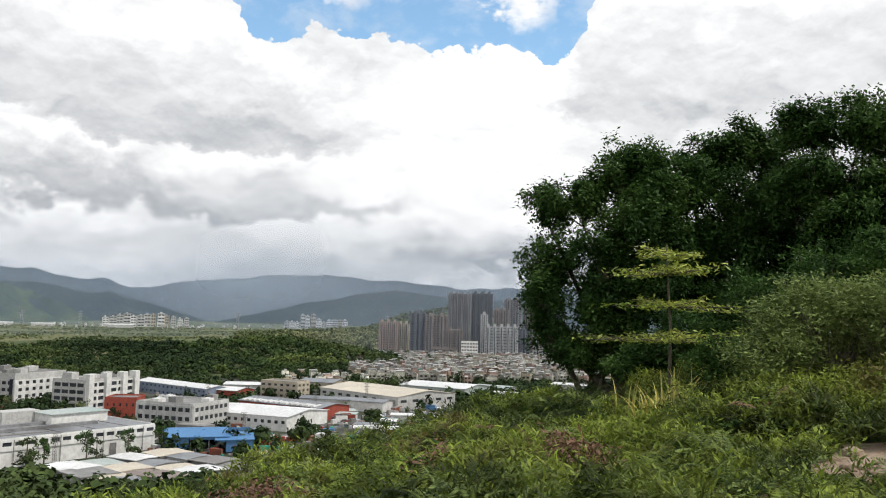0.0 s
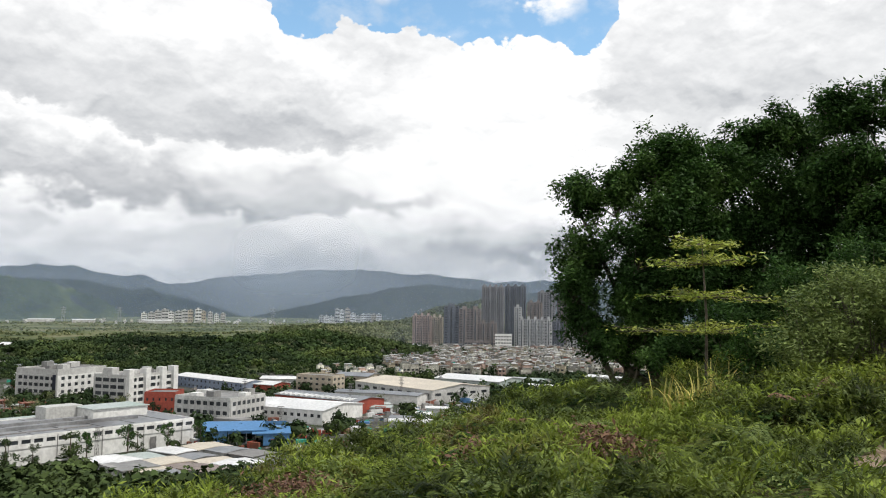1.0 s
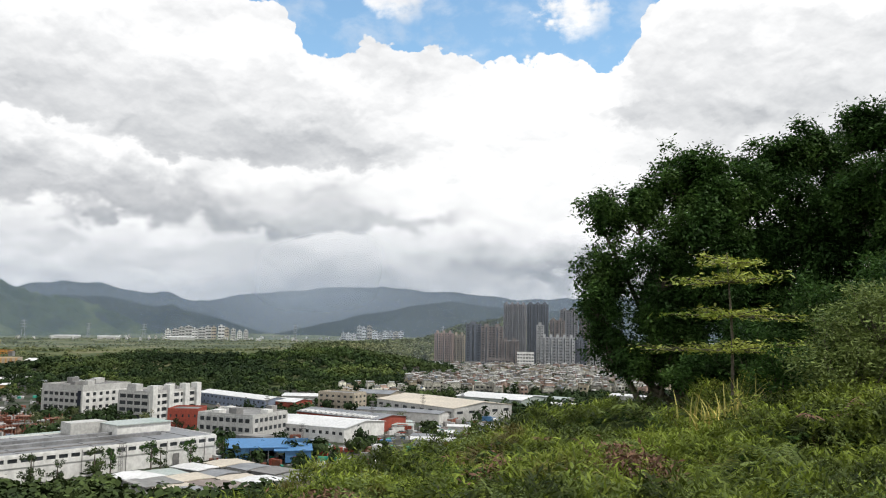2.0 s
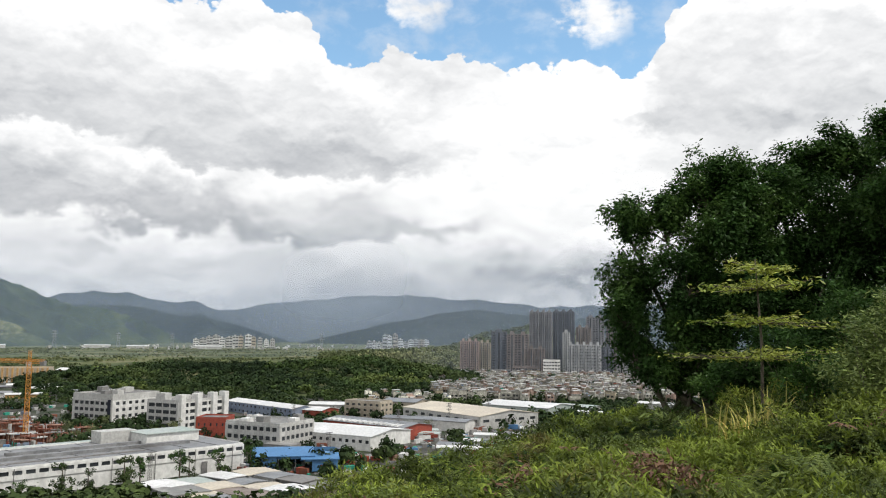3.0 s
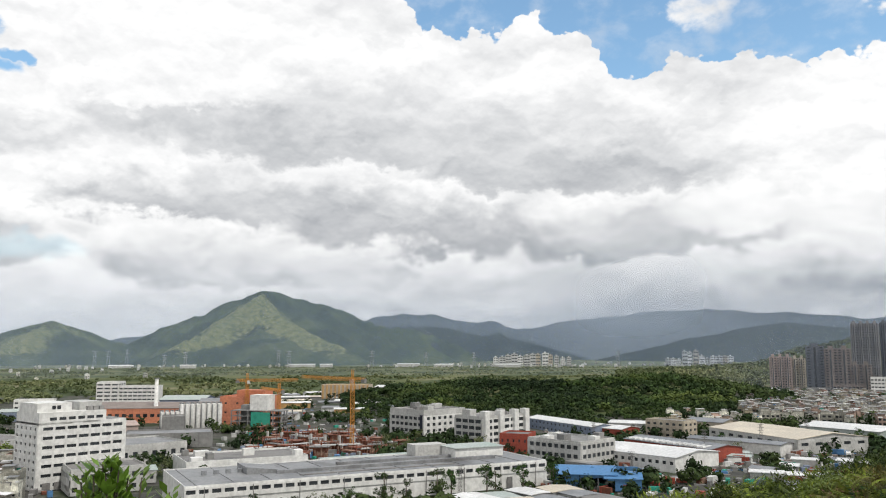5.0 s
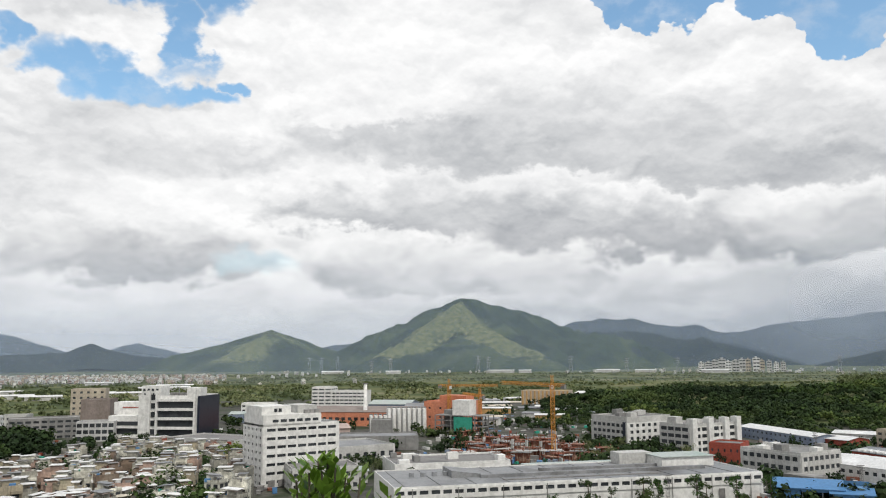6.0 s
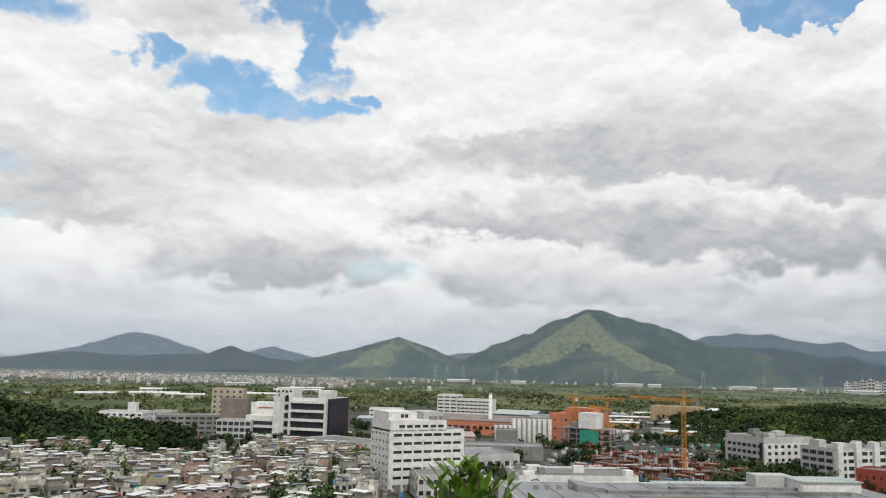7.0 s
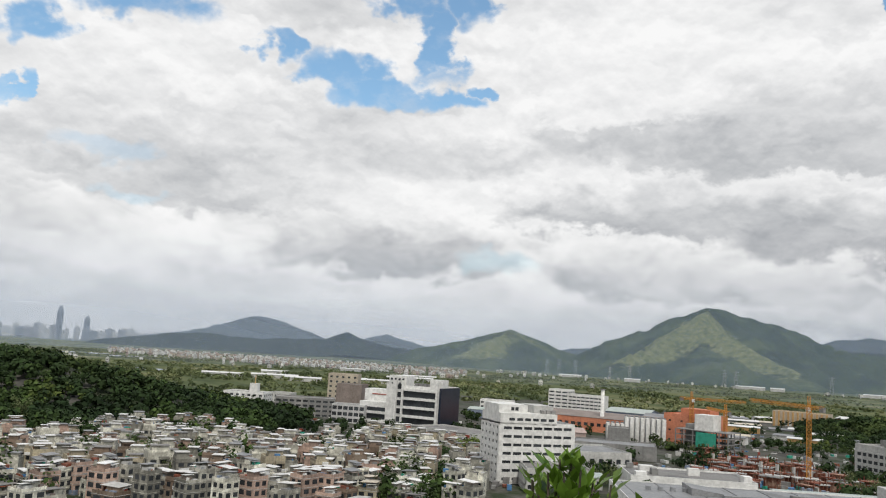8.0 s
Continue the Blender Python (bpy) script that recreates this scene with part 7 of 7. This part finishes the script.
mound_rng = random.Random(19)
for k in range(34):
    b = mound_rng.uniform(-16, 33)
    d = mound_rng.uniform(6.0, min(16.0, float(np.interp(b, CREST_B, CREST_R)) - 0.3))
    if abs(b - 28.2) < 4 and d < 9.5:
        continue
    sort = mound_rng.choice(("leaf_fern", "leaf_fern", "leaf_fern", "leaf_bush", "leaf_dark", "brown_leaf"))
    lab = {"leaf_fern": "rounded clump of bright green ferns", "leaf_bush": "low clump of light green scrub", "leaf_dark": "low dark green bush among ferns", "brown_leaf": "withered reddish brown clump of fern"}[sort]
    tagged(mound(b, d, mound_rng.uniform(0.35, 0.75), mound_rng.uniform(0.16, 0.32), 110, sort, lab, 200 + k), group="clumps on the slope")
for k in range(12):
    tagged(mound(17.5 + 1.15 * k, mound_rng.uniform(9.8, 12.2), mound_rng.uniform(0.5, 0.8), mound_rng.uniform(0.4, 0.6), 170, "leaf_fern", "rounded clump of bright green ferns", 400 + k), group="clumps on the slope")
tagged(mound(1.2, 8.8, 0.5, 0.24, 130, "brown_leaf", "withered reddish brown clump of fern", 300), group="clumps on the slope")


def grass_clump(b, d, n, tall, label, seed):
    x, y = P(b, d)
    z0 = float(ground_height(x, y))
    ob = new("grass_clump")
    ob.matrix_basis = pose(x, y, z0 + 0.2)
    tagged(ob, label, "grass")
    r = np.random.default_rng(seed)
    v, f = [], []
    for k in range(n):
        a, lean, L = r.uniform(0, 6.28), r.uniform(0.15, 0.95), tall * r.uniform(0.55, 1.1)
        bx, by = r.normal(size=2) * 0.16
        w = r.uniform(0.012, 0.022)
        sx, sy = -math.sin(a) * w, math.cos(a) * w
        i = len(v)
        for q in range(5):
            s = q / 4
            out_ = lean * L * s * s
            z = L * s * (1 - 0.35 * lean * s)
            ww = 1 - s * 0.9
            v += [(bx + math.cos(a) * out_ + sx * ww, by + math.sin(a) * out_ + sy * ww, z), (bx + math.cos(a) * out_ - sx * ww, by + math.sin(a) * out_ - sy * ww, z)]
        f += [(i + 2 * q, i + 2 * q + 1, i + 2 * q + 3, i + 2 * q + 2) for q in range(4)]
    solid("blade", v, f, "straw", ob)


grass_clump(16.0, 12.4, 34, 0.75, "clump of tall yellow dry grass", 1)
grass_clump(13.9, 12.4, 26, 0.62, "clump of yellowing reed grass", 2)
grass_clump(15.0, 12.0, 20, 0.5, "low clump of straw-coloured grass", 3)


def frond_cover(name, n, keep, mat, label, length, seed, pairs=9, droop=0.7, spread=0.16, lift=0.0):
    """A cover of arching fronds, each a stem line with paired narrow leaflets."""
    r = np.random.default_rng(seed)
    b = r.uniform(-50, 42, n * 3)
    d = r.uniform(2.6 ** 1.6, 24.0 ** 1.6, n * 3) ** (1 / 1.6)
    x, y = d * np.sin(np.radians(b)), d * np.cos(np.radians(b))
    crest = np.interp(b, CREST_B, CREST_R)
    ok = (d < crest + 4.5) & keep(x, y, b, d)
    x, y = x[ok][:n], y[ok][:n]
    n = len(x)
    mound = 0.12 + 0.26 * waves(x, y, 0.5) + 0.26 * waves(y, x, 1.2)
    z = ground_height(x, y) + np.clip(mound, 0.02, None) + lift
    a = r.uniform(0, 2 * np.pi, n)
    L = length * r.uniform(0.6, 1.25, n)
    tilt = r.uniform(0.35, 1.0, n)
    s = np.linspace(0.12, 1.0, pairs)
    outw = (s[None, :] * L[:, None]) * np.clip(tilt[:, None] + 0.25, 0, 1)
    rise = L[:, None] * (s[None, :] * (1.1 - tilt[:, None]) + 0.35 * s[None, :] - droop * 0.6 * s[None, :] ** 2)
    cx = x[:, None] + np.cos(a)[:, None] * outw
    cy = y[:, None] + np.sin(a)[:, None] * outw
    cz = z[:, None] + rise
    wide = (spread * L[:, None]) * (1.15 - s[None, :]) * 2.0 + 0.012
    pos, up, nor, sz = [], [], [], []
    for side in (-1, 1):
        ux = -np.sin(a)[:, None] * side * 0.9 + np.cos(a)[:, None] * 0.5
        uy = np.cos(a)[:, None] * side * 0.9 + np.sin(a)[:, None] * 0.5
        uz = np.full_like(ux, -0.2) + r.normal(size=(n, 1)) * 0.15
        ux, uy = np.broadcast_to(ux, cx.shape), np.broadcast_to(uy, cx.shape)
        uz = np.broadcast_to(uz, cx.shape)
        pos.append(np.stack([cx + ux * wide * 0.5, cy + uy * wide * 0.5, cz + uz * wide * 0.5], -1).reshape(-1, 3))
        up.append(np.stack([ux, uy, uz], -1).reshape(-1, 3))
        q = np.stack([np.cos(a) * 0.35, np.sin(a) * 0.35, np.ones(n)], -1) + r.normal(size=(n, 3)) * 0.22
        nor.append(np.repeat(q, pairs, 0))
        sz.append(wide.reshape(-1))
    me = leaf_mesh(name, np.concatenate(pos), np.concatenate(nor), np.concatenate(up), np.concatenate(sz), [mat], folds=0.02, aspect=0.30)
    return tagged(new(name, me), label, "ferns", kind="stuff")


def patchy(x, y):
    return waves(x, y, 1.9) + 0.5 * waves(y, x, 0.8)


def bare(x, y):
    ex, ey = P(28.2, 8.4)
    return ((x - ex) / 0.55) ** 2 + ((y - ey) / 0.65) ** 2


def withered(x, y):
    out_ = np.full_like(x, 9.0)
    for bb, dd, rr in ((1.2, 8.8, 0.55), (10.5, 10.5, 0.5), (8.0, 8.0, 0.4), (21.5, 9.5, 0.5), (-1.5, 11.6, 0.4)):
        ex, ey = P(bb, dd)
        out_ = np.minimum(out_, ((x - ex) ** 2 + (y - ey) ** 2) / rr ** 2)
    return out_


frond_cover("fern_cover", 22000, lambda x, y, b, d: (patchy(x, y) < 0.55) & (bare(x, y) > 1) & (withered(x, y) > 0.8), "leaf_fern", "bright green ferns covering the slope", 0.24, 51)
frond_cover("scrub_cover", 8000, lambda x, y, b, d: (patchy(x, y) > 0.15) & (bare(x, y) > 1.2), "leaf_bush", "darker low scrub between the ferns", 0.22, 52, 7, 0.5, 0.2)
frond_cover("withered_fern", 1500, lambda x, y, b, d: withered(x, y) < 1.0, "brown_leaf", "withered brown ferns in patches", 0.26, 53, 8, lift=0.1)
frond_cover("undergrowth", 8000, lambda x, y, b, d: (bare(x, y) > 1.0), "leaf_dark", "dark leafy undergrowth beneath the ferns", 0.2, 54, 6, 0.5, 0.24, -0.1)


def leafy_cover():
    """Low shrubs among the ferns: tufts of narrow leaves that stand out from their stems."""
    r = np.random.default_rng(71)
    n = 11000
    b = r.uniform(-50, 42, n * 3)
    d = r.uniform(2.8 ** 1.6, 23.0 ** 1.6, n * 3) ** (1 / 1.6)
    x, y = d * np.sin(np.radians(b)), d * np.cos(np.radians(b))
    ok = (d < np.interp(b, CREST_B, CREST_R) + 2.5) & (waves(x, y, 0.9) + 0.4 * waves(y, x, 2.3) > -0.15) & (bare(x, y) > 1.3)
    x, y = x[ok][:n], y[ok][:n]
    n = len(x)
    z = ground_height(x, y) + np.clip(0.15 + 0.26 * waves(x, y, 0.5) + 0.26 * waves(y, x, 1.2), 0.02, None) + r.uniform(0, 0.10, n)
    per = 16
    m = n * per
    out_ = r.normal(size=(m, 3))
    out_[:, 2] = np.abs(out_[:, 2]) * 0.8 + 0.1
    out_ /= np.linalg.norm(out_, axis=1, keepdims=True)
    size = 0.082 * (0.6 + 0.8 * r.random(m))
    pos = np.repeat(np.stack([x, y, z], 1), per, 0) + r.normal(size=(m, 3)) * np.array([0.05, 0.05, 0.05]) + out_ * size[:, None] * 0.6
    nor = np.array([0, 0, 1.0]) - out_ * 0.6 + r.normal(size=(m, 3)) * 0.3
    me = leaf_mesh("leafy_cover", pos, nor, out_ + np.array([0, 0, -0.25]), size, ["leaf_fern"], folds=0.03, aspect=0.24)
    tagged(new("leafy_cover", me), "bright narrow-leaved shrubs covering the slope", "shrubs", kind="stuff")


leafy_cover()


SPRIG = (-2.53, 2.56)


def sprig():
    """The leafy top of a shrub that stands just below the viewpoint."""
    x, y = SPRIG
    z0 = float(ground_height(x, y))
    ob = new("leafy_shrub")
    ob.matrix_basis = pose(x, y, z0)
    tagged(ob, "shrub with glossy bright green oval leaves", "bush")
    r = np.random.default_rng(61)
    top = EYE_Z - 0.36 - z0
    limbs, pos, up, nor = [], [], [], []
    for k in range(26):
        a, L = r.uniform(0, 6.28), abs(r.normal()) * 0.105
        tip = np.array([math.cos(a) * L, math.sin(a) * L, top - L * 0.55 - r.random() * 0.07])
        limbs.append(((0, 0, -0.1), 0.012, tuple(tip * np.array([0.6, 0.6, 0.7])), 0.008))
        limbs.append((tuple(tip * np.array([0.6, 0.6, 0.7])), 0.008, tuple(tip), 0.003))
        for j in range(16):
            q = r.uniform(0, 6.28)
            out_ = np.array([math.cos(q), math.sin(q), r.uniform(0.35, 1.5)])
            base = tip - np.array([0, 0, 0.016 * j])
            up.append(out_)
            pos.append(base + out_ / np.linalg.norm(out_) * 0.04)
            nor.append(np.array([-math.cos(q) * 0.8, -math.sin(q) * 0.8, 0.7]) + r.normal(size=3) * 0.2)
    branch_mesh(limbs, "bark", "stem", ob, 5)
    m = len(pos)
    fo = new("foliage", leaf_mesh("foliage", np.array(pos), np.array(nor), np.array(up), 0.062 * (0.7 + 0.5 * r.random(m)), ["leaf_bright"], folds=0.06, aspect=0.5))
    fo.parent = ob


sprig()


def earth_patch():
    ex, ey = P(28.2, 8.4)
    r = random.Random(9)
    for k in range(26):
        a, q = r.uniform(0, 6.28), r.random() ** 0.5
        x, y = ex + math.cos(a) * q * 0.5, ey + math.sin(a) * q * 0.6
        s = r.uniform(0.03, 0.11)
        bm = bmesh.new()
        bmesh.ops.create_icosphere(bm, subdivisions=2, radius=s)
        for w_ in bm.verts:
            w_.co *= 1 + 0.35 * noise.noise(w_.co * 9 + Vector((k, 0, 0)))
            w_.co.z *= 0.55
        me = bpy.data.meshes.new("stone")
        bm.to_mesh(me)
        bm.free()
        me.materials.append(MAT["earth"])
        ob = new("stone", me)
        ob.matrix_basis = pose(x, y, float(ground_height(x, y)) + s * 0.1, 0, 0, r.uniform(0, 360))
        tagged(ob, "pale brown stone on bare earth", "stone", "stones on the slope")


earth_patch()
